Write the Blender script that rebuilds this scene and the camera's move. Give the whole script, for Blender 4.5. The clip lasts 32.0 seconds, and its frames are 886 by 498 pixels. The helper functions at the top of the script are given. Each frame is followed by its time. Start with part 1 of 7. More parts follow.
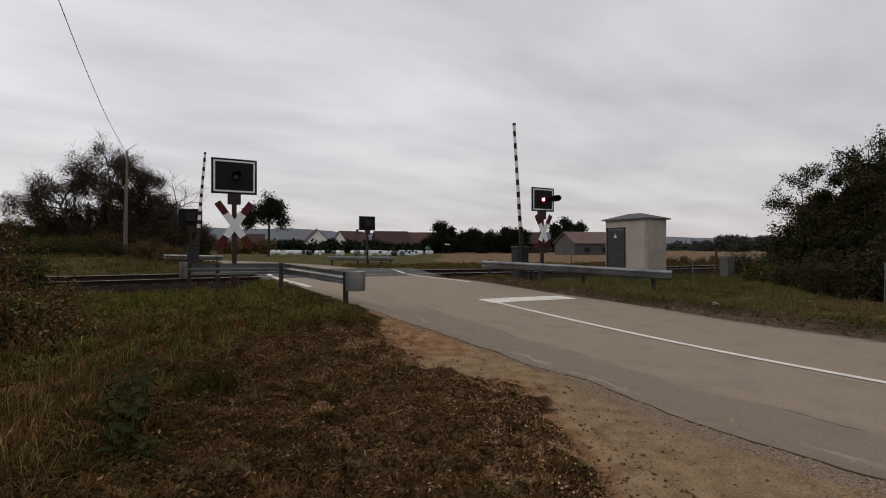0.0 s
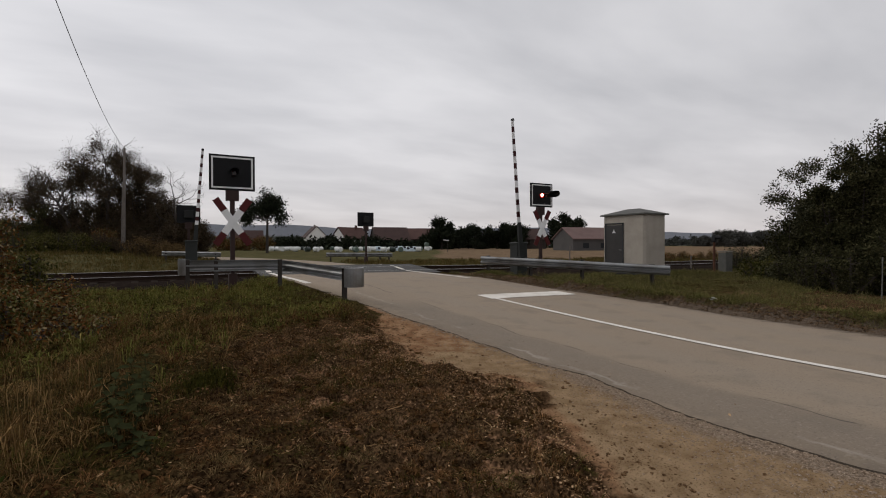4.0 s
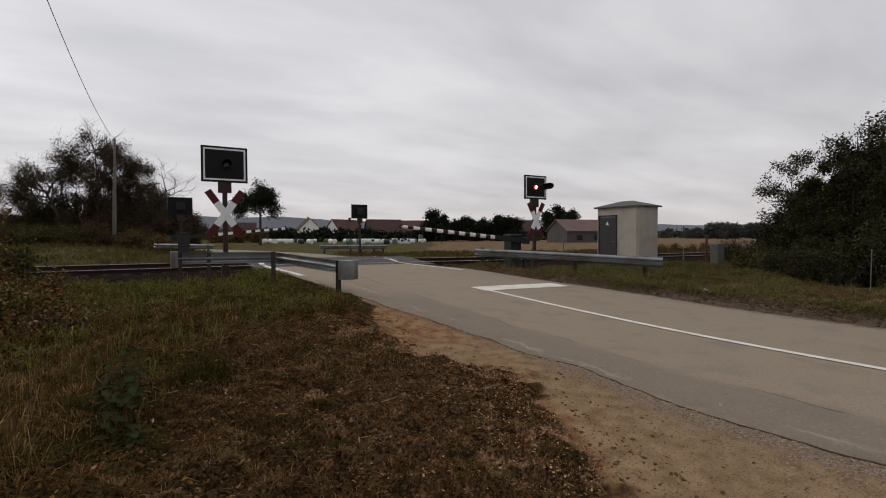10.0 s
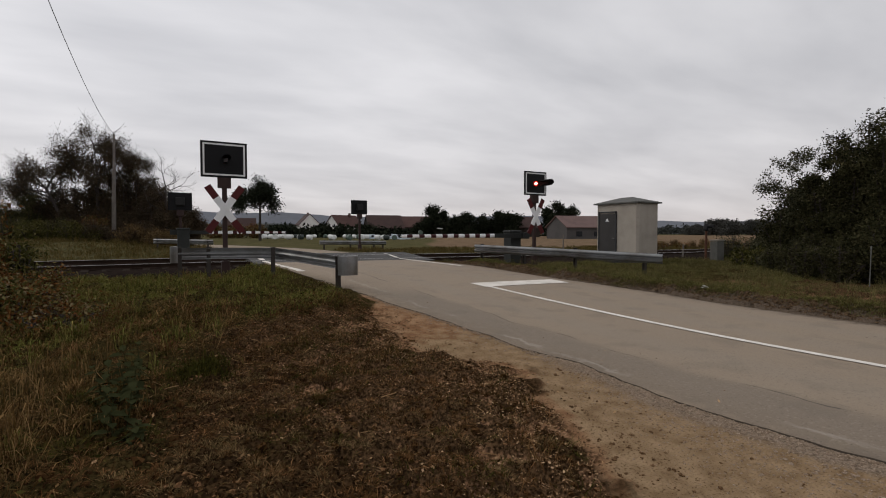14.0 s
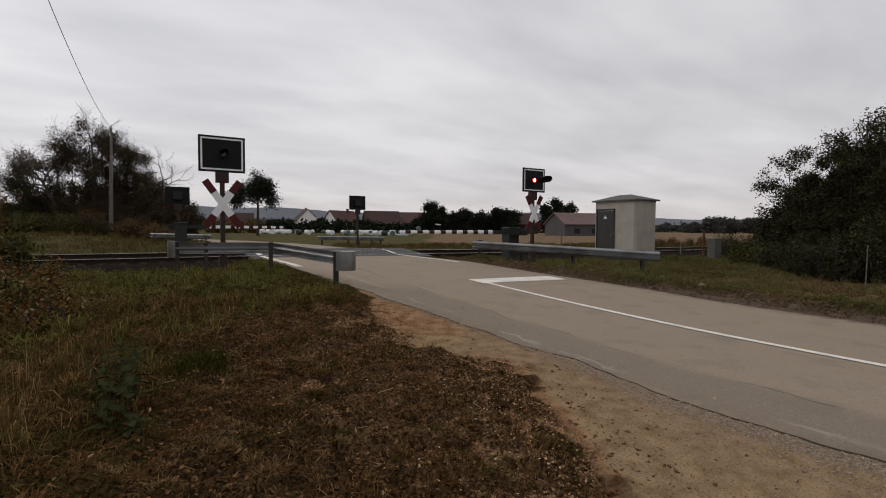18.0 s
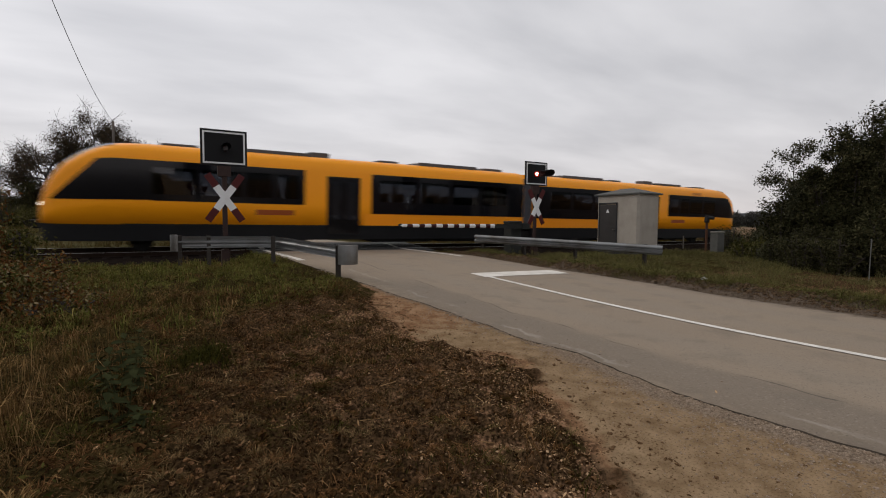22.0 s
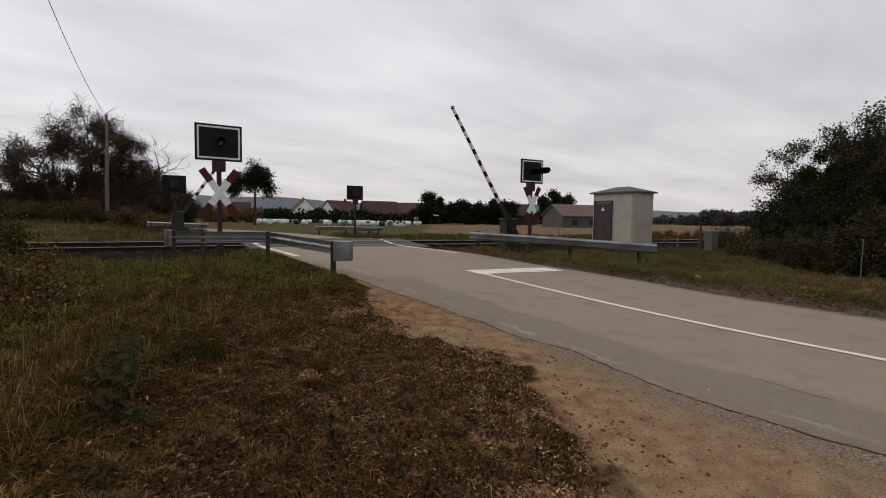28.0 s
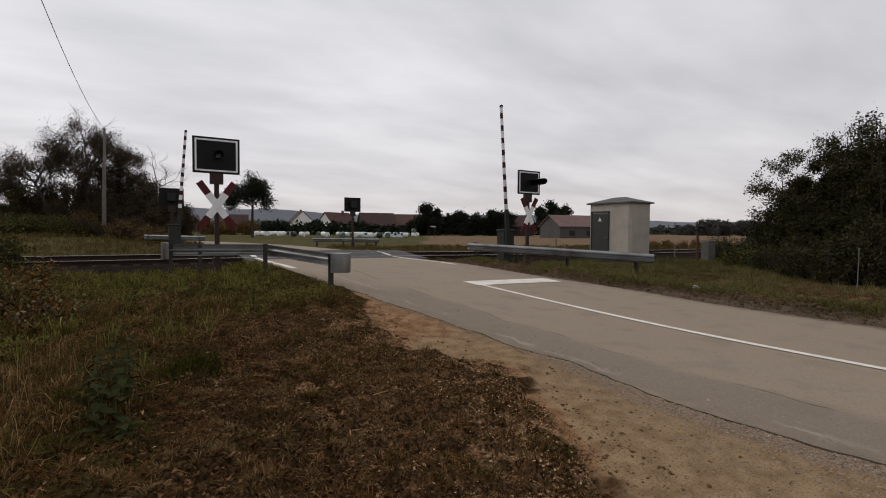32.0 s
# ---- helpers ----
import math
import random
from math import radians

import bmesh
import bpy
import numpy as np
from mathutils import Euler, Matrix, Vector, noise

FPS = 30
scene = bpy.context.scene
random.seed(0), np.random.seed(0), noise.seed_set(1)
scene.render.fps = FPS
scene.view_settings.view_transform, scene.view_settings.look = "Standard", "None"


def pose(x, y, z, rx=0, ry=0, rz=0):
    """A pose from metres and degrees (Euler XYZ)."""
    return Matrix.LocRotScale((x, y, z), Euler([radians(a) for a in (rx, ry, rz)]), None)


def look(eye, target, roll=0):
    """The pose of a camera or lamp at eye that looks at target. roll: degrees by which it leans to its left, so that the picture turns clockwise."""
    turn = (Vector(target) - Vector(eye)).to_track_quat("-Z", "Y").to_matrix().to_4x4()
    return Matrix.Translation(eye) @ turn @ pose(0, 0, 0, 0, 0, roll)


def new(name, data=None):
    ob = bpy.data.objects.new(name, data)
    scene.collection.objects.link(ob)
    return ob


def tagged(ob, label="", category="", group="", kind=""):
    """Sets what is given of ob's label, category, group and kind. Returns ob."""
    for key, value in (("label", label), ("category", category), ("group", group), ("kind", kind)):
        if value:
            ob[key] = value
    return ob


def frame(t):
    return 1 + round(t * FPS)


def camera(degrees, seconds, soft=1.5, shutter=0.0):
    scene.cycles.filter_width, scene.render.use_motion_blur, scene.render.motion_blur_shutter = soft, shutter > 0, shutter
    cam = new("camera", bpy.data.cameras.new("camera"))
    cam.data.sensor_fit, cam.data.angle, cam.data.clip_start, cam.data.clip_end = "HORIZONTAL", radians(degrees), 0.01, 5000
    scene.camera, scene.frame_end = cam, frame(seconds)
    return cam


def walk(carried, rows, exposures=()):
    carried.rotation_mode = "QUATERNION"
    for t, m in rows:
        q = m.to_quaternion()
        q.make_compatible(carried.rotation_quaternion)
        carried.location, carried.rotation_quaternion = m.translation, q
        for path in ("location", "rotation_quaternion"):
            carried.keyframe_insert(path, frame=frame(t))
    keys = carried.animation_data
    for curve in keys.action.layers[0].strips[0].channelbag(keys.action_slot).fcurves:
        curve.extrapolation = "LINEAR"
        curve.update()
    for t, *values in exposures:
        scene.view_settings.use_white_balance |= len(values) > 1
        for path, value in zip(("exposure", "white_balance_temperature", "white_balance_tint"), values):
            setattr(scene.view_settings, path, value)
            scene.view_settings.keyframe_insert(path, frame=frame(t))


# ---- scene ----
# x runs along the railway to the right, y along the road over the crossing, z up; the filmer stands at the origin.
EYE = (0.0, 0.0, 1.55)
TURNS = [
    (0, 90.00, -0.00, -29.50), (0.5, 89.69, -0.03, -29.25), (1, 89.85, 0.05, -29.42), (1.5, 89.70, -0.02, -29.54), (2, 89.69, 0.03, -29.62),
    (2.5, 89.64, 0.17, -29.52), (3, 89.54, 0.17, -29.57), (3.5, 89.44, 0.15, -29.63), (5.5, 89.96, 0.19, -29.79), (6, 89.89, -0.02, -29.90),
    (6.5, 89.56, 0.17, -30.14), (7, 89.08, 0.41, -30.09), (7.5, 88.99, 0.44, -29.97), (8, 89.37, 0.53, -29.90), (8.5, 89.34, 0.46, -29.93),
    (9, 89.21, 0.41, -30.15), (9.5, 88.99, 0.25, -30.28), (10, 88.58, 0.20, -30.37), (10.5, 88.48, 0.19, -30.50), (11, 88.29, 0.22, -30.55),
    (11.5, 88.17, 0.33, -30.84), (12, 88.04, 0.29, -30.99), (12.5, 87.82, -0.01, -30.71), (13, 87.91, 0.01, -30.72), (13.5, 87.95, 0.05, -30.45),
    (14, 88.10, 0.05, -30.40), (14.5, 87.87, -0.15, -30.60), (16.5, 87.72, -0.02, -30.56), (17, 87.89, 0.01, -30.42), (17.5, 87.79, -0.12, -30.52),
    (18, 87.64, -0.33, -30.62), (18.5, 87.57, -0.22, -30.60), (19, 87.52, -0.19, -30.46), (19.5, 87.45, -0.14, -30.24), (20, 87.30, -0.34, -30.50),
    (20.5, 87.06, -0.49, -30.62), (21, 87.12, -0.32, -30.54), (21.5, 87.04, -0.37, -30.47), (22, 86.91, -0.33, -30.37), (22.5, 86.94, -0.48, -30.50),
    (23, 86.70, -0.72, -30.48), (23.5, 86.57, -0.61, -30.49), (24, 86.54, -0.63, -30.51), (24.5, 86.69, -0.52, -30.63), (25, 86.67, -0.52, -30.54),
    (25.5, 86.56, -0.71, -30.68), (27.5, 86.50, -0.79, -30.73), (28, 86.54, -0.75, -30.90), (28.5, 86.77, -0.75, -30.85), (29, 86.51, -0.82, -30.75),
    (29.5, 86.91, -0.62, -30.74), (30, 87.15, -0.53, -30.64), (30.5, 87.30, -0.60, -30.86), (31, 87.34, -0.51, -31.08), (31.5, 87.65, -0.66, -31.11),
    (32, 87.89, -0.43, -31.19),
]
cam = camera(85.4, 32.0, soft=1.06, shutter=0.22)
walk(cam, [(t, pose(*EYE, rx, ry, rz)) for t, rx, ry, rz in TURNS], exposures=[(0.0, 0.12), (20.6, 0.18), (21.4, 0.10), (22.0, 0.22), (22.6, 0.40), (23.0, 0.43), (23.4, 0.38), (24.0, 0.31), (32.0, 0.24)])

# ---- world and sun ----
SUN_AZ, SUN_EL = radians(-32.0), radians(42.0)   # azimuth from +y towards +x


def overcast():
    w = bpy.data.worlds.new("overcast_sky")
    scene.world = w
    w.use_nodes = True
    nt = w.node_tree
    nt.nodes.clear()
    N, L = nt.nodes.new, nt.links.new

    def math_node(op, a, b=None, clamp=False):
        m = N("ShaderNodeMath")
        m.operation, m.use_clamp = op, clamp
        for i, v in enumerate((a, b)):
            if v is None:
                continue
            if isinstance(v, (int, float)):
                m.inputs[i].default_value = v
            else:
                L(v, m.inputs[i])
        return m.outputs[0]

    tc = N("ShaderNodeTexCoord")
    sep = N("ShaderNodeSeparateXYZ")
    L(tc.outputs["Generated"], sep.inputs[0])
    up = math_node("MAXIMUM", sep.outputs[2], 0.0)
    div = math_node("ADD", up, 0.16)
    cmb = N("ShaderNodeCombineXYZ")
    L(math_node("DIVIDE", sep.outputs[0], div), cmb.inputs[0])
    L(math_node("DIVIDE", sep.outputs[1], div), cmb.inputs[1])
    mp = N("ShaderNodeMapping")
    mp.inputs["Rotation"].default_value = (0, 0, radians(40))
    mp.inputs["Scale"].default_value = (1.0, 1.9, 1.0)
    L(cmb.outputs[0], mp.inputs[0])
    n1 = N("ShaderNodeTexNoise")
    n1.inputs["Scale"].default_value, n1.inputs["Detail"].default_value, n1.inputs["Roughness"].default_value = 0.75, 6, 0.48
    n1.inputs["Distortion"].default_value = 0.15
    L(mp.outputs[0], n1.inputs["Vector"])
    ramp = N("ShaderNodeValToRGB")
    e = ramp.color_ramp.elements
    e[0].position, e[0].color = 0.30, (0.500, 0.502, 0.530, 1)
    e[1].position, e[1].color = 0.64, (0.758, 0.750, 0.772, 1)
    L(n1.outputs[0], ramp.inputs[0])
    # the veiled sun brightens a broad part of the cloud
    dot = N("ShaderNodeVectorMath")
    dot.operation = "DOT_PRODUCT"
    dot.inputs[1].default_value = (math.sin(SUN_AZ) * math.cos(SUN_EL), math.cos(SUN_AZ) * math.cos(SUN_EL), math.sin(SUN_EL))
    L(tc.outputs["Generated"], dot.inputs[0])
    glow = math_node("POWER", math_node("MAXIMUM", dot.outputs["Value"], 0.0), 3.0)
    gain = math_node("ADD", math_node("MULTIPLY", glow, 0.27), 0.83)
    bright = N("ShaderNodeVectorMath")
    bright.operation = "SCALE"
    L(ramp.outputs[0], bright.inputs[0])
    L(gain, bright.inputs["Scale"])
    # warmer and paler towards the horizon
    low = math_node("POWER", math_node("SUBTRACT", 1.0, up, True), 9.0)
    mix = N("ShaderNodeMix")
    mix.data_type = "RGBA"
    L(math_node("MULTIPLY", low, 0.55), mix.inputs["Factor"])
    L(bright.outputs[0], mix.inputs["A"])
    mix.inputs["B"].default_value = (0.62, 0.545, 0.52, 1)
    sky = N("ShaderNodeTexSky")
    sky.sky_type, sky.sun_disc = "NISHITA", False
    sky.sun_elevation, sky.sun_rotation = SUN_EL, SUN_AZ
    thin = N("ShaderNodeMix")
    thin.data_type = "RGBA"
    thin.inputs["Factor"].default_value = 0.997
    L(sky.outputs[0], thin.inputs["A"])
    L(mix.outputs["Result"], thin.inputs["B"])
    bg = N("ShaderNodeBackground")
    bg.inputs["Strength"].default_value = 1.0
    L(thin.outputs["Result"], bg.inputs["Color"])
    out = N("ShaderNodeOutputWorld")
    L(bg.outputs[0], out.inputs[0])


overcast()
sun = new("sun", bpy.data.lights.new("sun", "SUN"))
sun.data.energy, sun.data.angle, sun.data.color = 0.6, radians(25), (1.0, 0.93, 0.86)
sun.matrix_world = look((math.sin(SUN_AZ) * 100, math.cos(SUN_AZ) * 100, math.tan(SUN_EL) * 100), (0, 0, 0))


# ---- materials ----
def material(name, base, rough=0.7, metal=0.0, vary=0.25, scale=3.0, fine=60.0, bump=0.15, bump_scale=None, island=0.0, tint=None, coat=0.0, glass=0.0, spec=0.22):
    """Principled surface with variation at two scales. tint: a second colour that stains the first; island: brightness varied piece by piece."""
    m = bpy.data.materials.new(name)
    m.use_nodes = True
    nt = m.node_tree
    N, L = nt.nodes.new, nt.links.new
    b = nt.nodes["Principled BSDF"]
    tc = N("ShaderNodeTexCoord")
    n1, n2 = N("ShaderNodeTexNoise"), N("ShaderNodeTexNoise")
    n1.inputs["Scale"].default_value, n1.inputs["Detail"].default_value = scale, 4
    n2.inputs["Scale"].default_value, n2.inputs["Detail"].default_value = fine, 3
    L(tc.outputs["Object"], n1.inputs["Vector"])
    L(tc.outputs["Object"], n2.inputs["Vector"])
    mix = N("ShaderNodeMix")
    mix.data_type = "RGBA"
    t = tint or tuple(c * 0.55 for c in base)
    mix.inputs["A"].default_value, mix.inputs["B"].default_value = (*base, 1), (*t, 1)
    r = N("ShaderNodeMapRange")
    r.inputs["From Min"].default_value, r.inputs["From Max"].default_value = 0.42, 0.72
    r.inputs["To Min"].default_value, r.inputs["To Max"].default_value = 0.0, min(1.0, vary * 2)
    L(n1.outputs[0], r.inputs["Value"])
    L(r.outputs[0], mix.inputs["Factor"])
    hsv = N("ShaderNodeHueSaturation")
    v = N("ShaderNodeMapRange")
    v.inputs["To Min"].default_value, v.inputs["To Max"].default_value = 1 - vary, 1 + vary
    L(n2.outputs[0], v.inputs["Value"])
    L(mix.outputs["Result"], hsv.inputs["Color"])
    value = v.outputs[0]
    if island:
        g = N("ShaderNodeNewGeometry")
        r2 = N("ShaderNodeMapRange")
        r2.inputs["To Min"].default_value, r2.inputs["To Max"].default_value = 1 - island, 1 + island
        L(g.outputs["Random Per Island"], r2.inputs["Value"])
        mul = N("ShaderNodeMath")
        mul.operation = "MULTIPLY"
        L(value, mul.inputs[0])
        L(r2.outputs[0], mul.inputs[1])
        value = mul.outputs[0]
    L(value, hsv.inputs["Value"])
    L(hsv.outputs[0], b.inputs["Base Color"])
    b.inputs["Roughness"].default_value, b.inputs["Metallic"].default_value = rough, metal
    b.inputs["Coat Weight"].default_value = coat
    b.inputs["Specular IOR Level"].default_value = spec
    if glass:
        b.inputs["Transmission Weight"].default_value = glass
    if bump:
        bp = N("ShaderNodeBump")
        bp.inputs["Strength"].default_value, bp.inputs["Distance"].default_value = bump, 0.02
        n3 = N("ShaderNodeTexNoise")
        n3.inputs["Scale"].default_value, n3.inputs["Detail"].default_value = bump_scale or fine, 3
        L(tc.outputs["Object"], n3.inputs["Vector"])
        L(n3.outputs[0], bp.inputs["Height"])
        L(bp.outputs[0], b.inputs["Normal"])
    return m


def glow_material(name, colour, power):
    m = bpy.data.materials.new(name)
    m.use_nodes = True
    b = m.node_tree.nodes["Principled BSDF"]
    b.inputs["Base Color"].default_value = (*colour, 1)
    b.inputs["Emission Color"].default_value = (*colour, 1)
    b.inputs["Emission Strength"].default_value = power
    return m


def leaf_material(name, colours, rough=0.8, spec=0.01):
    """Leaves or blades: each takes its own colour out of a ramp."""
    m = bpy.data.materials.new(name)
    m.use_nodes = True
    nt = m.node_tree
    b = nt.nodes["Principled BSDF"]
    g = nt.nodes.new("ShaderNodeNewGeometry")
    ramp = nt.nodes.new("ShaderNodeValToRGB")
    el = ramp.color_ramp.elements
    while len(el) < len(colours):
        el.new(0.5)
    for i, c in enumerate(colours):
        el[i].position, el[i].color = i / (len(colours) - 1), (c[0] * 1.15, c[1], c[2] * 0.82, 1)
    nt.links.new(g.outputs["Random Per Island"], ramp.inputs[0])
    nt.links.new(ramp.outputs[0], b.inputs["Base Color"])
    b.inputs["Roughness"].default_value = rough
    b.inputs["Specular IOR Level"].default_value = spec
    return m


GALV = material("galvanised_steel", (0.25, 0.255, 0.255), 0.34, 0.75, 0.40, 1.6, 90, 0.05, tint=(0.11, 0.092, 0.075), spec=0.4)
GALV_POST = material("weathered_steel_post", (0.055, 0.047, 0.041), 0.65, 0.4, 0.3, 3, 80, 0.1)
MAST_RED = material("sun_bleached_red_brown_paint", (0.105, 0.045, 0.026), 0.7, 0.0, 0.3, 4, 60, 0.1)
POST_RED = material("weathered_red_brown_paint", (0.038, 0.021, 0.018), 0.6, 0.0, 0.25, 4, 60, 0.1)
BLACK = material("matt_black_paint", (0.006, 0.006, 0.007), 0.6, 0.0, 0.2, 5, 60, 0.05, spec=0.2)
WHITE = material("white_sign_paint", (0.74, 0.74, 0.74), 0.5, 0.0, 0.08, 4, 60, 0.02)
RED = material("red_sign_paint", (0.075, 0.009, 0.009), 0.5, 0.0, 0.12, 4, 60, 0.02)
HOUSING = material("dark_lamp_housing", (0.018, 0.018, 0.018), 0.6, 0.0, 0.15, 3, 50, 0.05)
CABINET = material("dark_drive_cabinet_paint", (0.026, 0.028, 0.026), 0.6, 0.0, 0.2, 3, 50, 0.05)
DARKGREY = material("dark_grey_metal", (0.045, 0.047, 0.05), 0.5, 0.3, 0.2, 3, 60, 0.05)
LENS = material("unlit_red_glass", (0.030, 0.007, 0.006), 0.2, 0.0, 0.1, 5, 60, 0.0, coat=0.2)
LAMP = glow_material("lit_red_lamp", (1.0, 0.42, 0.36), 14.0)
# emissive red added to imitate the halo round the lit lamp
LAMP_HALO = glow_material("glowing_red_halo", (1.0, 0.05, 0.03), 0.55)
CONCRETE = material("rendered_concrete", (0.385, 0.345, 0.295), 0.85, 0.0, 0.22, 2.0, 45, 0.2, tint=(0.235, 0.21, 0.17))
CONC_PALE = material("weathered_pale_concrete", (0.27, 0.25, 0.21), 0.9, 0.0, 0.3, 4, 60, 0.2)
CONC_POST = material("old_concrete", (0.14, 0.138, 0.125), 0.9, 0.0, 0.2, 4, 60, 0.2)
ROOF_FELT = material("weathered_roof_slab", (0.105, 0.104, 0.096), 0.8, 0.0, 0.2, 3, 60, 0.1)
DOOR_GREY = material("grey_steel_door", (0.055, 0.052, 0.05), 0.5, 0.2, 0.15, 3, 60, 0.05)
WOOD = material("weathered_pole_wood", (0.155, 0.135, 0.118), 0.85, 0.0, 0.3, 3, 40, 0.3)
BARK = material("bark", (0.045, 0.036, 0.03), 0.9, 0.0, 0.3, 4, 30, 0.5)
TWIG = material("bare_twig_bark", (0.052, 0.042, 0.037), 0.9, 0.0, 0.25, 4, 30, 0.3)
RAIL = material("rusty_rail_steel", (0.030, 0.019, 0.014), 0.75, 0.1, 0.25, 5, 50, 0.15, spec=0.05)
RAIL_TOP = material("polished_rail_head", (0.36, 0.34, 0.325), 0.3, 0.9, 0.1, 6, 60, 0.0)
SLEEPER = material("concrete_sleeper", (0.042, 0.034, 0.029), 0.9, 0.0, 0.25, 3, 50, 0.2, spec=0.0)
BALLAST = material("brown_ballast", (0.024, 0.018, 0.015), 0.95, 0.0, 0.5, 6, 22, 1.0, 24, spec=0.0)
RUBBER = material("dark_crossing_panel", (0.06, 0.058, 0.055), 0.8, 0.0, 0.25, 3, 50, 0.2)
LINE = material("worn_road_paint", (0.70, 0.66, 0.60), 0.8, 0.0, 0.2, 2.5, 80, 0.1, tint=(0.30, 0.26, 0.21), spec=0.08)
YELLOW = material("orange_yellow_train_paint", (0.980, 0.358, 0.008), 0.4, 0.0, 0.04, 1.5, 30, 0.0, coat=0.08, tint=(0.94, 0.305, 0.008), spec=0.2)
# slightly darker and more orange than YELLOW, for the lower side panel
ORANGE = material("deep_orange_lower_side", (0.900, 0.299, 0.007), 0.4, 0.0, 0.04, 1.5, 30, 0.0, coat=0.08, tint=(0.94, 0.305, 0.008), spec=0.2)
BELLOWS = material("grey_gangway_rubber", (0.085, 0.09, 0.105), 0.7, 0.0, 0.2, 3, 40, 0.1)
LETTER = material("red_brown_lettering_paint", (0.30, 0.065, 0.012), 0.5, 0.0, 0.1, 2.0, 30, 0.0)
BAND = material("tinted_window_band", (0.006, 0.006, 0.008), 0.09, 0.0, 0.1, 1.0, 30, 0.0, spec=0.35)
PANE = material("tinted_train_pane", (0.012, 0.014, 0.018), 0.05, 0.0, 0.1, 1.0, 30, 0.0, spec=0.5)
SKIRT = material("grey_train_skirt", (0.006, 0.006, 0.007), 0.6, 0.0, 0.3, 1.5, 30, 0.05)
UNDER = material("dirty_underframe", (0.016, 0.015, 0.014), 0.8, 0.2, 0.4, 3, 30, 0.2)
ROOFGREY = material("grey_train_roof", (0.09, 0.09, 0.095), 0.6, 0.0, 0.2, 1.5, 30, 0.05)
HEADLIGHT = glow_material("headlight", (1.0, 0.86, 0.62), 3.0)
GREEN = leaf_material("autumn_green_leaves", [(0.026, 0.034, 0.020), (0.042, 0.050, 0.028), (0.064, 0.068, 0.036), (0.095, 0.084, 0.045)])
DEEP = leaf_material("dark_green_leaves", [(0.013, 0.016, 0.009), (0.025, 0.029, 0.016), (0.041, 0.045, 0.025), (0.070, 0.070, 0.043)])
BROWNLEAF = leaf_material("russet_leaves", [(0.026, 0.024, 0.019), (0.044, 0.038, 0.030), (0.072, 0.054, 0.042), (0.048, 0.050, 0.034)])
DUSTY = leaf_material("dusty_grey_green_leaves", [(0.022, 0.028, 0.020), (0.042, 0.050, 0.034), (0.068, 0.074, 0.050), (0.10, 0.104, 0.074)])
# distance haze is mixed into both leaf colours as pale blue-grey
HAZELEAF = leaf_material("haze_tinted_far_leaves", [(0.035, 0.044, 0.050), (0.055, 0.066, 0.072), (0.075, 0.088, 0.092)])
HAZEDARK = leaf_material("haze_tinted_dark_leaves", [(0.050, 0.058, 0.064), (0.062, 0.071, 0.078), (0.076, 0.086, 0.092)])
FARLEAF = leaf_material("far_dark_leaves", [(0.010, 0.014, 0.012), (0.017, 0.024, 0.018), (0.026, 0.034, 0.024)])
GRASS = leaf_material("green_grass_blades", [(0.018, 0.030, 0.007), (0.105, 0.124, 0.033), (0.165, 0.180, 0.056), (0.074, 0.084, 0.024), (0.21, 0.19, 0.075)])
VERGEGRASS = leaf_material("dusty_verge_grass", [(0.048, 0.054, 0.024), (0.098, 0.106, 0.047), (0.160, 0.152, 0.076), (0.072, 0.086, 0.036), (0.21, 0.185, 0.105)])
VERGEGREEN = leaf_material("green_verge_grass", [(0.050, 0.063, 0.022), (0.098, 0.114, 0.043), (0.160, 0.160, 0.070), (0.080, 0.074, 0.030)])
DRYGRASS = leaf_material("dry_grass_blades", [(0.040, 0.026, 0.011), (0.115, 0.076, 0.034), (0.28, 0.20, 0.104), (0.070, 0.056, 0.020), (0.135, 0.085, 0.037)])
LITTER = leaf_material("wood_chips_and_leaves", [(0.008, 0.005, 0.002), (0.040, 0.023, 0.011), (0.012, 0.007, 0.003), (0.075, 0.042, 0.020), (0.016, 0.009, 0.004), (0.13, 0.078, 0.040), (0.010, 0.006, 0.003), (0.38, 0.27, 0.165), (0.030, 0.018, 0.009), (0.50, 0.38, 0.26)], 0.8)
PEBBLE = leaf_material("pebbles", [(0.12, 0.098, 0.082), (0.19, 0.162, 0.140), (0.27, 0.238, 0.215), (0.15, 0.125, 0.106), (0.36, 0.325, 0.30)], 0.9)


# ---- mesh helpers ----
def part(name, bm, mat, parent=None, label=""):
    me = bpy.data.meshes.new(name)
    bm.to_mesh(me)
    bm.free()
    me.materials.append(mat)
    ob = new(name, me)
    ob.parent = parent
    if label:
        ob["label"] = label
    return ob


def share(name, me, parent=None, m=None, label=""):
    ob = new(name, me)
    ob.parent = parent
    if m is not None:
        ob.matrix_basis = m
    if label:
        ob["label"] = label
    return ob


def thing(name, m, label, category, group="", kind=""):
    ob = new(name)
    ob.empty_display_size = 0.2
    ob.matrix_basis = m
    return tagged(ob, label, category, group, kind)


def box(bm, size, at=(0, 0, 0), turn=(0, 0, 0), bevel=0.0):
    m = pose(*at, *turn) @ Matrix.Diagonal((*size, 1))
    made = bmesh.ops.create_cube(bm, size=1.0, matrix=m)
    if bevel:
        edges = list({e for v in made["verts"] for e in v.link_edges})
        bmesh.ops.bevel(bm, geom=edges, offset=bevel, segments=2, affect="EDGES", profile=0.6)
    return bm


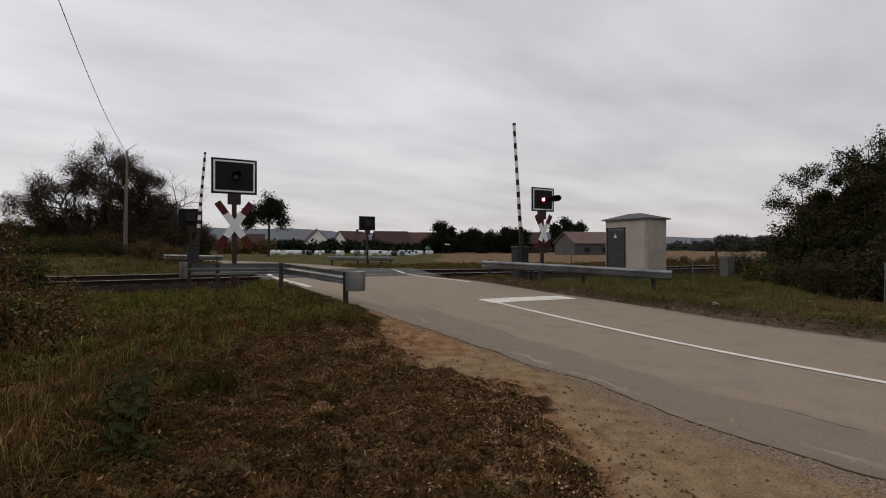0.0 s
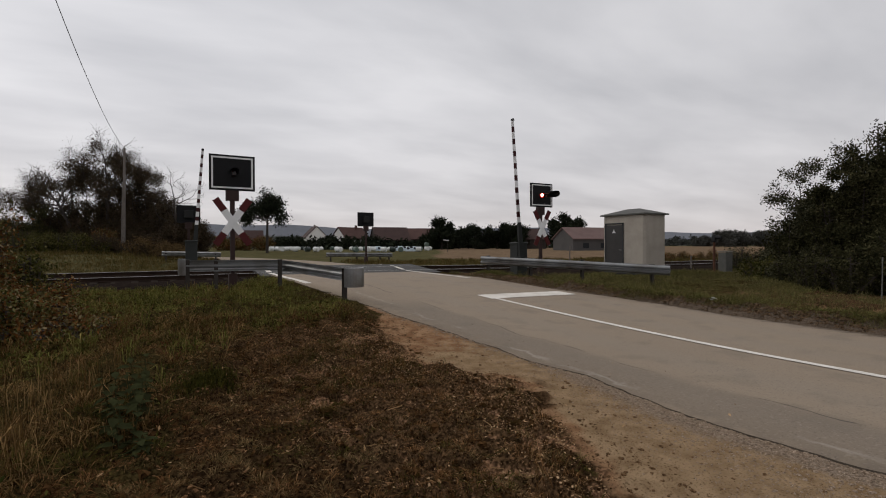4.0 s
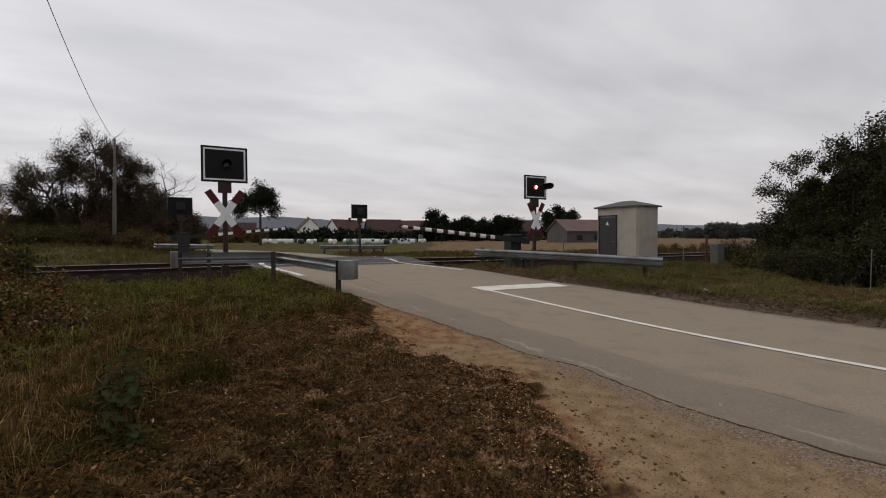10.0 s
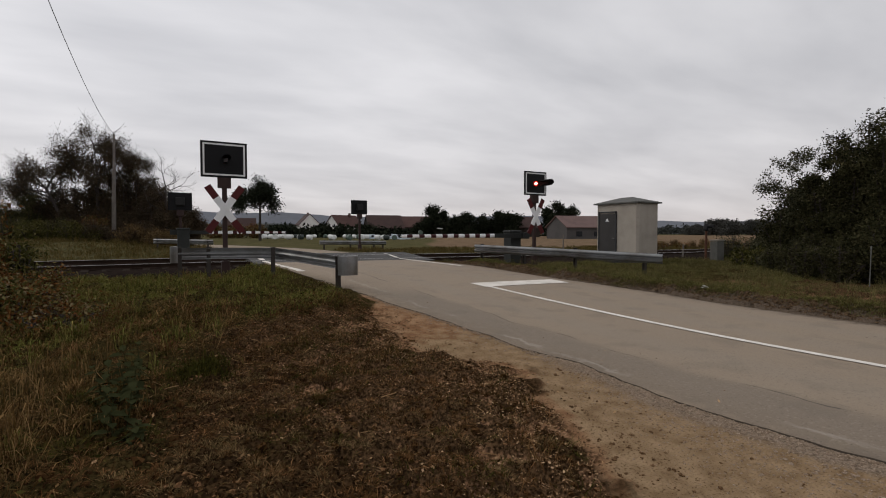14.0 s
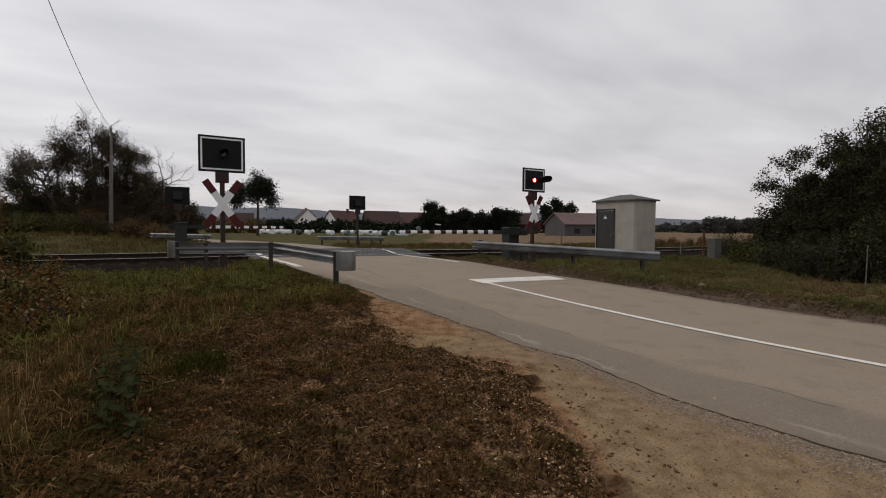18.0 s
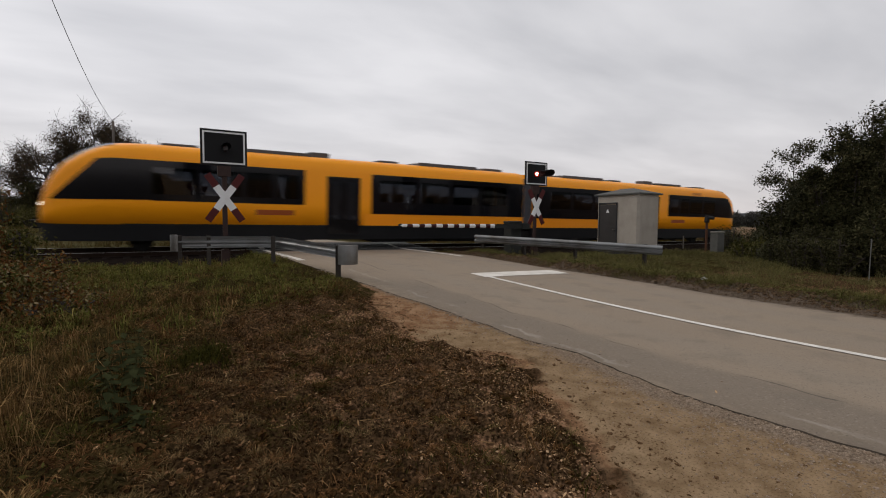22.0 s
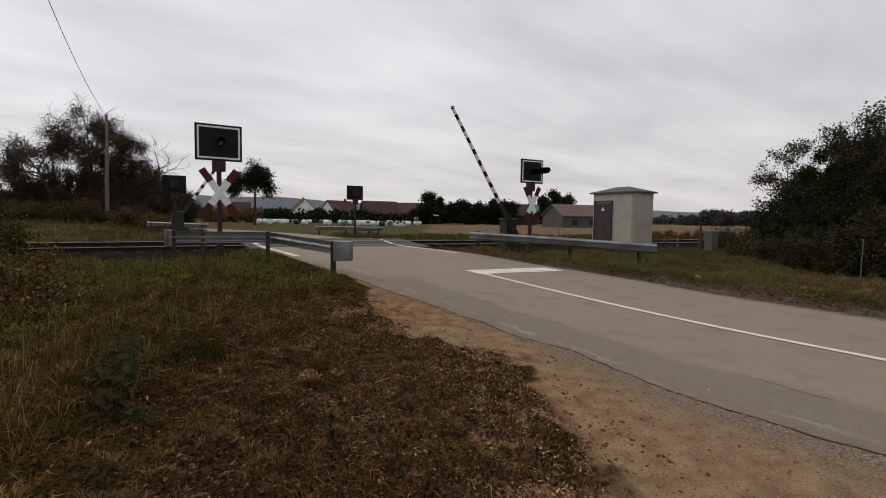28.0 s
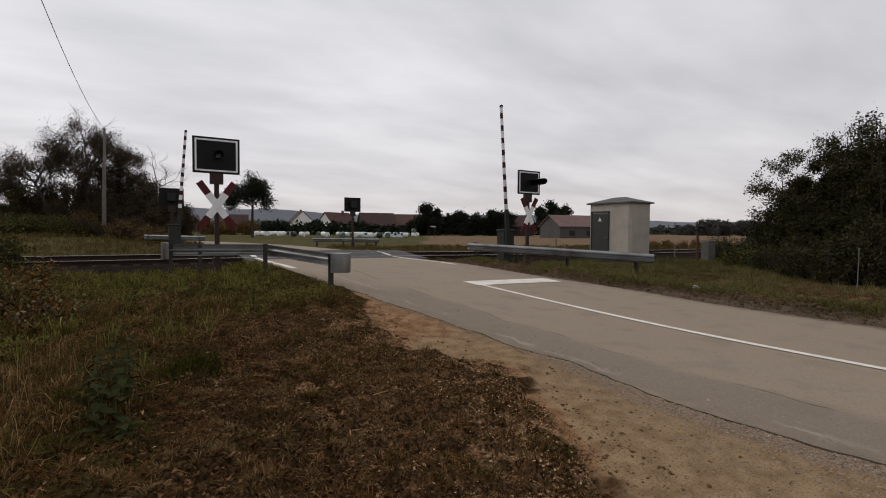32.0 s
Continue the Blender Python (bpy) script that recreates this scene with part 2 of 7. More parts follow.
def rod(bm, a, b, r0, r1=None, seg=10):
    a, b = Vector(a), Vector(b)
    d = b - a
    m = Matrix.Translation((a + b) / 2) @ d.to_track_quat("Z", "Y").to_matrix().to_4x4()
    bmesh.ops.create_cone(bm, cap_ends=True, segments=seg, radius1=r0, radius2=r0 if r1 is None else r1, depth=d.length, matrix=m)
    return bm


def prism(bm, outline, a, b, axis=0):
    """Extrudes an outline (two coordinates) between a and b along an axis."""
    def at(u, v, w):
        return [(w, u, v), (u, w, v), (u, v, w)][axis]
    lo = [bm.verts.new(at(u, v, a)) for u, v in outline]
    hi = [bm.verts.new(at(u, v, b)) for u, v in outline]
    bm.faces.new(lo)
    bm.faces.new(hi)
    k = len(outline)
    for i in range(k):
        bm.faces.new((lo[i], lo[(i + 1) % k], hi[(i + 1) % k], hi[i]))
    bmesh.ops.recalc_face_normals(bm, faces=bm.faces[:])
    return bm


def sweep(bm, outline, path, closed=True, up=Vector((0, 0, 1))):
    """Sweeps an outline (sideways, up) along a path."""
    rings = []
    pts = [Vector(p) for p in path]
    for i, p in enumerate(pts):
        t = (pts[min(i + 1, len(pts) - 1)] - pts[max(i - 1, 0)]).normalized()
        side = t.cross(up).normalized()
        rings.append([bm.verts.new(p + side * u + up * v) for u, v in outline])
    k = len(outline)
    for r0, r1 in zip(rings, rings[1:]):
        for i in range(k if closed else k - 1):
            bm.faces.new((r0[i], r0[(i + 1) % k], r1[(i + 1) % k], r1[i]))
    if closed:
        bm.faces.new(rings[0])
        bm.faces.new(rings[-1])
    bmesh.ops.recalc_face_normals(bm, faces=bm.faces[:])
    return bm


def quads(name, verts, mat, per=4, parent=None, smooth=False):
    """One mesh out of an array of separate faces with the same number of corners."""
    verts = np.asarray(verts, np.float32).reshape(-1, 3)
    n = len(verts)
    me = bpy.data.meshes.new(name)
    me.vertices.add(n)
    me.vertices.foreach_set("co", verts.ravel())
    me.loops.add(n)
    me.loops.foreach_set("vertex_index", np.arange(n, dtype=np.int32))
    me.polygons.add(n // per)
    me.polygons.foreach_set("loop_start", np.arange(0, n, per, dtype=np.int32))
    me.update(calc_edges=True)
    me.materials.append(mat)
    ob = new(name, me)
    ob.parent = parent
    return ob


def smoothstep(x):
    x = np.clip(x, 0, 1)
    return x * x * (3 - 2 * x)


# edges of the sandy shoulder, the asphalt and the verge: (y, x)
SAND_EDGE = [(-12, 0.6), (1.0, 1.75), (1.93, 2.31), (2.27, 2.56), (2.62, 2.75), (3.02, 2.95), (3.39, 3.02), (3.8, 3.3), (4.14, 3.46), (4.6, 3.38), (4.85, 2.95), (5.4, 2.78), (6.8, 3.0), (8.1, 3.33), (10, 3.75), (10.6, 4.0), (40, 4.0)]
ROAD_NEAR = [(-60, 4.6), (0.5, 4.3), (1.38, 4.16), (1.7, 4.11), (2.1, 4.07), (2.6, 4.05), (2.9, 4.07), (3.33, 4.19), (3.63, 4.23), (4.0, 4.24), (4.6, 4.15), (5.2, 4.13), (5.8, 4.1), (6.6, 4.07), (7.5, 4.05), (8.6, 3.9), (9.5, 3.86), (10.5, 3.75), (14, 3.45), (30, 3.45)]
ROAD_FAR = [(-60, 11.0), (3.2, 10.8), (4.6, 10.74), (6.2, 10.58), (7.8, 10.64), (8.6, 10.56), (9.4, 10.40), (10.3, 10.24), (11.3, 10.08), (12.7, 10.04), (14.5, 10.14), (30, 10.2)]
GRASS_FAR = [(-60, 12.2), (3.5, 11.8), (5.0, 11.5), (6.2, 11.5), (7.4, 11.2), (8.8, 10.92), (10.8, 10.68), (17, 10.6), (40, 10.6)]


def lookup(table, v):
    return np.interp(v, [a for a, _ in table], [b for _, b in table])


def patchy(x, y, f, seed):
    """Smooth pseudo-random field between 0 and 1, for patches of one kind of plant."""
    r = np.random.default_rng(seed)
    v = np.zeros_like(x)
    for k in range(7):
        a, ph, q = r.uniform(0, 6.28), r.uniform(0, 6.28), f * r.uniform(0.6, 1.8)
        v = v + np.sin((x * math.cos(a) + y * math.sin(a)) * q + ph)
    return np.clip(0.5 + v / 5.0, 0, 1)


def ground_z(x, y):
    """Height of the land: it climbs to the railway, sinks gently along it, and banks up beyond it."""
    x, y = np.asarray(x, float), np.asarray(y, float)
    z = 0.38 * smoothstep((y - 3) / 13) - 0.009 * np.clip(x - 3, 0, 30)
    bank = 0.65 * smoothstep((y - 27) / 13) * smoothstep((3 - x) / 8) * smoothstep((90 - y) / 40)
    beside = np.maximum(smoothstep(2.9 - x), smoothstep(x - 10.9))
    dip = 0.27 * smoothstep((y - 13.5) / 3.5) * smoothstep(24.5 - y) * beside
    side = x - lookup(GRASS_FAR, y)
    step = 0.13 * smoothstep((side + 0.22) / 0.25) * smoothstep((1.9 - side) / 1.5) * smoothstep((y + 20) / 3) * smoothstep((17.5 - y) / 2)
    return z + bank - dip + step


def gz(x, y):
    return float(ground_z(x, y))


def leaves(rng, centres, spread, count, size, flat=0.0):
    """Rhombic leaves thrown round centres; returns corners (n, 4, 3)."""
    centres = np.asarray(centres, float).reshape(-1, 3)
    pick = rng.integers(0, len(centres), count)
    spread = np.broadcast_to(np.asarray(spread, float), (3,))
    c = centres[pick] + rng.normal(0, 1, (count, 3)) * spread
    a = rng.normal(0, 1, (count, 3))
    a[:, 2] *= 1 - flat
    a /= np.linalg.norm(a, axis=1, keepdims=True)
    b = np.cross(a, rng.normal(0, 1, (count, 3)))
    b /= np.linalg.norm(b, axis=1, keepdims=True)
    s = size * rng.uniform(0.6, 1.4, (count, 1))
    return np.stack([c - a * s, c + b * s * 0.45, c + a * s, c - b * s * 0.45], 1)


def blades(rng, xy, z, height, width, lean=0.45):
    """Grass blades: narrow slips that lean and bend over; returns corners (n, 4, 3)."""
    n = len(xy)
    h = height * rng.uniform(0.45, 1.35, n)
    az, ln = rng.uniform(0, 2 * math.pi, n), rng.uniform(0, lean, n) * h
    az2 = rng.uniform(0, math.pi, n)
    w = width * rng.uniform(0.6, 1.4, n)
    base = np.c_[xy, z]
    side = np.c_[np.cos(az2) * w, np.sin(az2) * w, np.zeros(n)]
    bend = rng.uniform(0.35, 1.0, n)
    mid = base + np.c_[np.cos(az) * ln * 0.38, np.sin(az) * ln * 0.38, h * 0.72]
    tip = base + np.c_[np.cos(az) * ln, np.sin(az) * ln, h * bend]
    return np.stack([base, mid + side * 0.8, tip, mid - side * 0.8], 1)


# ---- ground ----
def spaced(lo, fine_lo, fine_hi, hi, step, grow=1.16):
    v = list(np.arange(fine_lo, fine_hi + step / 2, step))
    s = step
    while v[-1] < hi:
        s *= grow
        v.append(v[-1] + s)
    s = step
    while v[0] > lo:
        s *= grow
        v.insert(0, v[0] - s)
    return np.array(v)


def ground_material():
    m = bpy.data.materials.new("soil_grass_and_field")
    m.use_nodes = True
    nt = m.node_tree
    N, L = nt.nodes.new, nt.links.new
    b = nt.nodes["Principled BSDF"]
    b.inputs["Roughness"].default_value = 0.95
    b.inputs["Specular IOR Level"].default_value = 0.0
    tc = N("ShaderNodeTexCoord")

    def noise_at(scale, detail=4):
        n = N("ShaderNodeTexNoise")
        n.inputs["Scale"].default_value, n.inputs["Detail"].default_value = scale, detail
        L(tc.outputs["Object"], n.inputs["Vector"])
        return n.outputs[0]

    fine, mid, broad = noise_at(38, 5), noise_at(5.0, 5), noise_at(0.6, 4)

    def two(a, c, fac, lo=0.38, hi=0.62):
        r = N("ShaderNodeMapRange")
        r.inputs["From Min"].default_value, r.inputs["From Max"].default_value = lo, hi
        L(fac, r.inputs["Value"])
        x = N("ShaderNodeMix")
        x.data_type = "RGBA"
        x.inputs["A"].default_value, x.inputs["B"].default_value = (*a, 1), (*c, 1)
        L(r.outputs[0], x.inputs["Factor"])
        return x.outputs["Result"]

    def zone(name, below, above, wobble=0.5):
        at = N("ShaderNodeAttribute")
        at.attribute_name = name
        w = N("ShaderNodeMath")
        w.operation = "MULTIPLY_ADD"
        L(mid, w.inputs[0])
        w.inputs[1].default_value, w.inputs[2].default_value = wobble, -wobble / 2
        s = N("ShaderNodeMath")
        L(at.outputs["Fac"], s.inputs[0])
        L(w.outputs[0], s.inputs[1])
        r = N("ShaderNodeMapRange")
        r.inputs["From Min"].default_value, r.inputs["From Max"].default_value = 0.36, 0.64
        L(s.outputs[0], r.inputs["Value"])
        x = N("ShaderNodeMix")
        x.data_type = "RGBA"
        L(r.outputs[0], x.inputs["Factor"])
        L(below, x.inputs["A"])
        L(above, x.inputs["B"])
        return x.outputs["Result"]

    # soil under the blades, its colour darkened for the shade among them
    grass = two((0.016, 0.012, 0.005), (0.066, 0.048, 0.018), fine, 0.38, 0.62)
    edge_soil = two((0.058, 0.042, 0.030), (0.155, 0.120, 0.090), fine, 0.36, 0.68)
    moss = two((0.020, 0.012, 0.006), (0.135, 0.079, 0.040), fine)
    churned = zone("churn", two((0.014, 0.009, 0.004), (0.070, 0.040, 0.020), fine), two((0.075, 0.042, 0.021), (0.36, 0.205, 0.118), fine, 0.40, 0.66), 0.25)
    patch = noise_at(2.6, 5)
    blot = N("ShaderNodeMix")
    blot.data_type = "RGBA"
    spots = N("ShaderNodeMapRange")
    spots.inputs["From Min"].default_value, spots.inputs["From Max"].default_value = 0.50, 0.62
    L(patch, spots.inputs["Value"])
    L(spots.outputs[0], blot.inputs["Factor"])
    L(churned, blot.inputs["A"])
    L(moss, blot.inputs["B"])
    mulch = zone("tuft", blot.outputs["Result"], moss, 0.3)
    mulch = zone("east", two((0.010, 0.006, 0.003), (0.072, 0.042, 0.020), fine), mulch, 0.5)
    # shade of small gaps painted into the soil colour as random dark specks
    gap_shade = N("ShaderNodeMapRange")
    gap_shade.inputs["From Min"].default_value, gap_shade.inputs["From Max"].default_value, gap_shade.inputs["To Max"].default_value = 0.50, 0.62, 0.65
    L(noise_at(26, 3), gap_shade.inputs["Value"])
    crevice_shade = N("ShaderNodeMix")
    crevice_shade.data_type = "RGBA"
    L(gap_shade.outputs[0], crevice_shade.inputs["Factor"])
    L(mulch, crevice_shade.inputs["A"])
    crevice_shade.inputs["B"].default_value = (0.028, 0.017, 0.009, 1)
    mulch = crevice_shade.outputs["Result"]
    sand = zone("tan", two((0.185, 0.098, 0.050), (0.31, 0.190, 0.108), mid, 0.34, 0.64), two((0.198, 0.131, 0.073), (0.305, 0.212, 0.125), mid, 0.34, 0.64), 0.7)
    crumbs = N("ShaderNodeMapRange")
    crumbs.inputs["From Min"].default_value, crumbs.inputs["From Max"].default_value, crumbs.inputs["To Max"].default_value = 0.56, 0.68, 0.75
    L(noise_at(60, 3), crumbs.inputs["Value"])
    dotted = N("ShaderNodeMix")
    dotted.data_type = "RGBA"
    L(crumbs.outputs[0], dotted.inputs["Factor"])
    L(sand, dotted.inputs["A"])
    dotted.inputs["B"].default_value = (0.075, 0.044, 0.022, 1)
    sand = dotted.outputs["Result"]
    grit = two((0.135, 0.100, 0.072), (0.27, 0.212, 0.160), fine, 0.40, 0.62)
    meadow = two((0.066, 0.062, 0.029), (0.108, 0.095, 0.048), broad)
    stubble = two((0.135, 0.094, 0.060), (0.195, 0.138, 0.090), broad)
    c = zone("meadow", grass, meadow)
    c = zone("stubble", c, stubble, 0.1)
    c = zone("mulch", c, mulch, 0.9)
    c = zone("verge", c, edge_soil, 0.5)
    c = zone("sand", c, sand, 0.35)
    c = zone("grit", c, grit, 0.7)
    L(c, b.inputs["Base Color"])
    bp = N("ShaderNodeBump")
    bp.inputs["Strength"].default_value, bp.inputs["Distance"].default_value = 1.0, 0.03
    L(fine, bp.inputs["Height"])
    L(bp.outputs[0], b.inputs["Normal"])
    return m


def tussock(x, y):
    """0 on bare trodden soil, 1 on the tussocks of matted grass between."""
    return np.clip((patchy(x, y, 15.0, 211) * 0.55 + patchy(x, y, 2.6, 212) * 0.5 - 0.46) * 4.5, 0, 1)


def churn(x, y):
    """0 in dark patches of the broken soil, 1 on its dry pale crumbs."""
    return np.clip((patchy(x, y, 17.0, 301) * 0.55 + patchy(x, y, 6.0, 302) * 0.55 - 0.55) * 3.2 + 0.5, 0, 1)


def build_ground():
    xs, ys = spaced(-3000, -9.0, 12.6, 3000, 0.12), spaced(-2500, -1.0, 17.0, 3800, 0.10)
    xs = np.sort(np.concatenate([xs[(xs < -3.2) | (xs > 4.45)], np.arange(-3.18, 4.45, 0.042)]))
    ys = np.sort(np.concatenate([ys[(ys < 1.1) | (ys > 9.2)], np.arange(1.12, 9.2, 0.045)]))
    X, Y = np.meshgrid(xs, ys)
    Z = ground_z(X, Y)
    near = (np.abs(X) < 14) & (Y < 19) & (Y > -3)
    ragged = (patchy(X, Y, 5.0, 17) - 0.5) * 0.26 + (patchy(X, Y, 14.0, 18) - 0.5) * 0.14
    sand = np.clip(0.5 + (X - lookup(SAND_EDGE, Y) + ragged) * 1.9, 0, 1) * (X < 9) * np.clip(0.5 + (11.5 - Y) * 0.6, 0, 1)
    left = np.interp(Y, [0, 4, 5.4, 7.4, 8.6], [-0.6, 0.0, 0.3, 0.7, 2.6])
    mulch = np.clip(0.5 + (X - left) * 0.8, 0, 1) * np.clip(0.5 + (8.4 - Y) * 0.7, 0, 1)
    verge = smoothstep((X - lookup(ROAD_FAR, Y) + 0.3) / 0.3) * smoothstep((lookup(GRASS_FAR, Y) + 0.25 - X) / 0.3) * (Y < 17) * (X > 8)
    grit = np.clip(0.95 - np.abs(X - lookup(ROAD_NEAR, Y) + 0.04) * 2.0, 0, 1) * np.clip(4.9 - Y, 0, 1)
    tan = np.minimum(np.clip(0.5 + (6.0 - Y) * 0.35, 0, 1), np.clip(0.3 + (X - lookup(SAND_EDGE, Y)) * 2.4, 0, 1))
    lump = np.zeros_like(Z)
    idx = np.argwhere(near)
    for i, j in idx:
        x, y = X[i, j], Y[i, j]
        lump[i, j] = noise.noise((x * 1.1, y * 1.1, 0)) * 0.05 + noise.noise((x * 3.2, y * 4.6, 3)) * 0.06 + noise.noise((x * 9, y * 11, 6)) * 0.045
        if -3.2 < x < 4.5 and 1.1 < y < 9.2:
            lump[i, j] += noise.noise((x * 20, y * 23, 1)) * 0.034 + noise.noise((x * 8, y * 10, 2)) * 0.03
    # tussocks stand proud of the trodden soil, and the soil's broken lip above the sand
    near_f = smoothstep((X + 4) / 2) * (Y > 0) * (Y < 11)
    lump = lump + (0.07 * tussock(X, Y) * near_f + 0.03 * near_f) * (1 - sand)
    on_road = (X > lookup(ROAD_NEAR, Y) - 0.25) & (X < lookup(ROAD_FAR, Y) + 0.15) & (Y > -60)
    Z = Z + lump * (1 - 0.8 * np.clip(sand, 0, 1)) * np.where(on_road, 0, 1)
    under = (X > lookup(ROAD_NEAR, Y) + 0.16) & (X < lookup(ROAD_FAR, Y) + 0.05) & (Y > -60) & (Y < 36)
    Z = np.where(under, Z - 0.06, Z)
    # the cutting for the ballast bed
    bed = (np.abs(Y - 22) < 3.2)
    Z = np.where(bed, Z - 0.30, Z)
    meadow = smoothstep((Y - 24) / 3) * np.where(X < 0.62 * Y + 4, 1, 1)
    ahead = X * math.sin(radians(29.5)) + Y * math.cos(radians(29.5))
    aside = X * math.cos(radians(29.5)) - Y * math.sin(radians(29.5))
    stubble = np.clip(0.5 + (aside / np.maximum(ahead, 1) + 0.01) * 40, 0, 1) * np.clip(0.5 + (ahead - 47) * 0.2, 0, 1) * (ahead < 330)
    ny, nx = X.shape
    me = bpy.data.meshes.new("ground")
    verts = np.stack([X, Y, Z], -1).reshape(-1, 3)
    k = np.arange(nx * ny).reshape(ny, nx)
    faces = np.stack([k[:-1, :-1], k[:-1, 1:], k[1:, 1:], k[1:, :-1]], -1).reshape(-1, 4)
    me.from_pydata(verts.tolist(), [], faces.tolist())
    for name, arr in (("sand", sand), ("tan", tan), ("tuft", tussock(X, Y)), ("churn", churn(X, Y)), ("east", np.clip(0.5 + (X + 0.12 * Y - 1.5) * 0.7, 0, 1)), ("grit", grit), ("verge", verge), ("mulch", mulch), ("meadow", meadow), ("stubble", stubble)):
        at = me.attributes.new(name, "FLOAT", "POINT")
        at.data.foreach_set("value", arr.astype(np.float32).ravel())
    me.polygons.foreach_set("use_smooth", np.ones(len(me.polygons), bool))
    me.materials.append(ground_material())
    tagged(new("ground", me), "rough autumn grass, bare brown soil and stubble field", "ground", kind="structure")
    return xs, ys, Z


LAND = build_ground()


def top_z(x, y):
    """Height of the uneven soil itself, for what grows or lies on it."""
    xs, ys, Z = LAND
    x, y = np.asarray(x, float), np.asarray(y, float)
    i = np.clip(np.searchsorted(xs, x) - 1, 0, len(xs) - 2)
    j = np.clip(np.searchsorted(ys, y) - 1, 0, len(ys) - 2)
    u, v = (x - xs[i]) / (xs[i + 1] - xs[i]), (y - ys[j]) / (ys[j + 1] - ys[j])
    return (Z[j, i] * (1 - u) + Z[j, i + 1] * u) * (1 - v) + (Z[j + 1, i] * (1 - u) + Z[j + 1, i + 1] * u) * v


# ---- road ----
def asphalt():
    """Pale worn asphalt: a darker repaired strip along the near edge, wheel tracks, fine cracks, dust at the sides."""
    m = material("pale_worn_asphalt", (0.268, 0.212, 0.156), 0.82, 0.0, 0.12, 0.35, 140, 0.25, 220, tint=(0.217, 0.170, 0.127), spec=0.12)
    nt = m.node_tree
    N, L = nt.nodes.new, nt.links.new
    b = nt.nodes["Principled BSDF"]
    source = b.inputs["Base Color"].links[0].from_socket
    tc = N("ShaderNodeTexCoord")
    sep = N("ShaderNodeSeparateXYZ")
    L(tc.outputs["Object"], sep.inputs[0])

    def calc(op, a, c=None, d=None):
        k = N("ShaderNodeMath")
        k.operation = op
        for i, v in enumerate((a, c, d)):
            if v is None:
                continue
            if isinstance(v, (int, float)):
                k.inputs[i].default_value = v
            else:
                L(v, k.inputs[i])
        return k.outputs[0]

    def soft(v, lo, hi):
        r = N("ShaderNodeMapRange")
        r.interpolation_type = "SMOOTHSTEP"
        r.inputs["From Min"].default_value, r.inputs["From Max"].default_value = lo, hi
        L(v, r.inputs["Value"])
        return r.outputs[0]

    def wobble(scale, detail=4):
        n = N("ShaderNodeTexNoise")
        n.inputs["Scale"].default_value, n.inputs["Detail"].default_value = scale, detail
        L(tc.outputs["Object"], n.inputs["Vector"])
        return n.outputs[0]

    def tinted(colour_in, colour, fac):
        x = N("ShaderNodeMix")
        x.data_type = "RGBA"
        L(fac, x.inputs["Factor"])
        L(colour_in, x.inputs["A"])
        x.inputs["B"].default_value = (*colour, 1)
        return x.outputs["Result"]

    n1, n2 = wobble(0.9), wobble(5.0, 6)
    # repaired strip: a little greyer and darker, with an uneven border
    edge = calc("ADD", sep.outputs[0], calc("MULTIPLY", n1, 0.5))
    strip = calc("MULTIPLY", calc("SUBTRACT", 1.0, soft(edge, 5.15, 5.5)), soft(calc("SUBTRACT", 11.0, sep.outputs[1]), 0.0, 2.0))
    c = tinted(source, (0.150, 0.124, 0.100), calc("MULTIPLY", strip, 0.55))
    # wheel tracks polished a little paler
    for x0 in (5.9, 8.0, 9.4):
        d = calc("ABSOLUTE", calc("SUBTRACT", sep.outputs[0], x0))
        c = tinted(c, (0.242, 0.206, 0.165), calc("MULTIPLY", calc("SUBTRACT", 1.0, soft(d, 0.1, 0.5)), 0.30))
    # dust washed in from both sides
    dust = calc("MULTIPLY", soft(calc("SUBTRACT", n2, calc("MULTIPLY", calc("SUBTRACT", edge, 4.4), 0.55)), 0.50, 0.66), 0.45)
    c = tinted(c, (0.27, 0.215, 0.155), dust)
    far = soft(calc("ADD", sep.outputs[0], calc("MULTIPLY", n2, 0.9)), 10.85, 11.2)
    c = tinted(c, (0.085, 0.060, 0.038), calc("MULTIPLY", far, 0.8))
    # speckle of the stones in the surface, and stains
    speck = soft(wobble(34, 2), 0.56, 0.70)
    c = tinted(c, (0.31, 0.262, 0.208), calc("MULTIPLY", speck, 0.40))
    pits = soft(wobble(52, 2), 0.58, 0.70)
    c = tinted(c, (0.085, 0.073, 0.06), calc("MULTIPLY", pits, 0.48))
    stain = soft(wobble(1.7, 5), 0.52, 0.68)
    c = tinted(c, (0.15, 0.127, 0.10), calc("MULTIPLY", stain, 0.30))
    # open joint beside the repaired strip and salts washed out along the edge
    joint = calc("MULTIPLY", calc("SUBTRACT", 1.0, soft(calc("ABSOLUTE", calc("SUBTRACT", edge, 5.32)), 0.0, 0.022)), soft(wobble(0.8), 0.42, 0.56))
    c = tinted(c, (0.05, 0.044, 0.038), calc("MULTIPLY", joint, 0.75))
    salt = calc("MULTIPLY", calc("SUBTRACT", 1.0, soft(calc("ABSOLUTE", calc("SUBTRACT", calc("ADD", edge, calc("MULTIPLY", n2, 0.35)), 4.78)), 0.0, 0.07)), soft(wobble(1.3, 6), 0.46, 0.66))
    c = tinted(c, (0.40, 0.36, 0.31), calc("MULTIPLY", salt, 0.40))
    # fine cracks
    vor = N("ShaderNodeTexVoronoi")
    vor.feature = "DISTANCE_TO_EDGE"
    vor.inputs["Scale"].default_value = 0.42
    bent = N("ShaderNodeVectorMath")
    w3 = N("ShaderNodeTexNoise")
    w3.inputs["Scale"].default_value = 2.2
    L(tc.outputs["Object"], w3.inputs["Vector"])
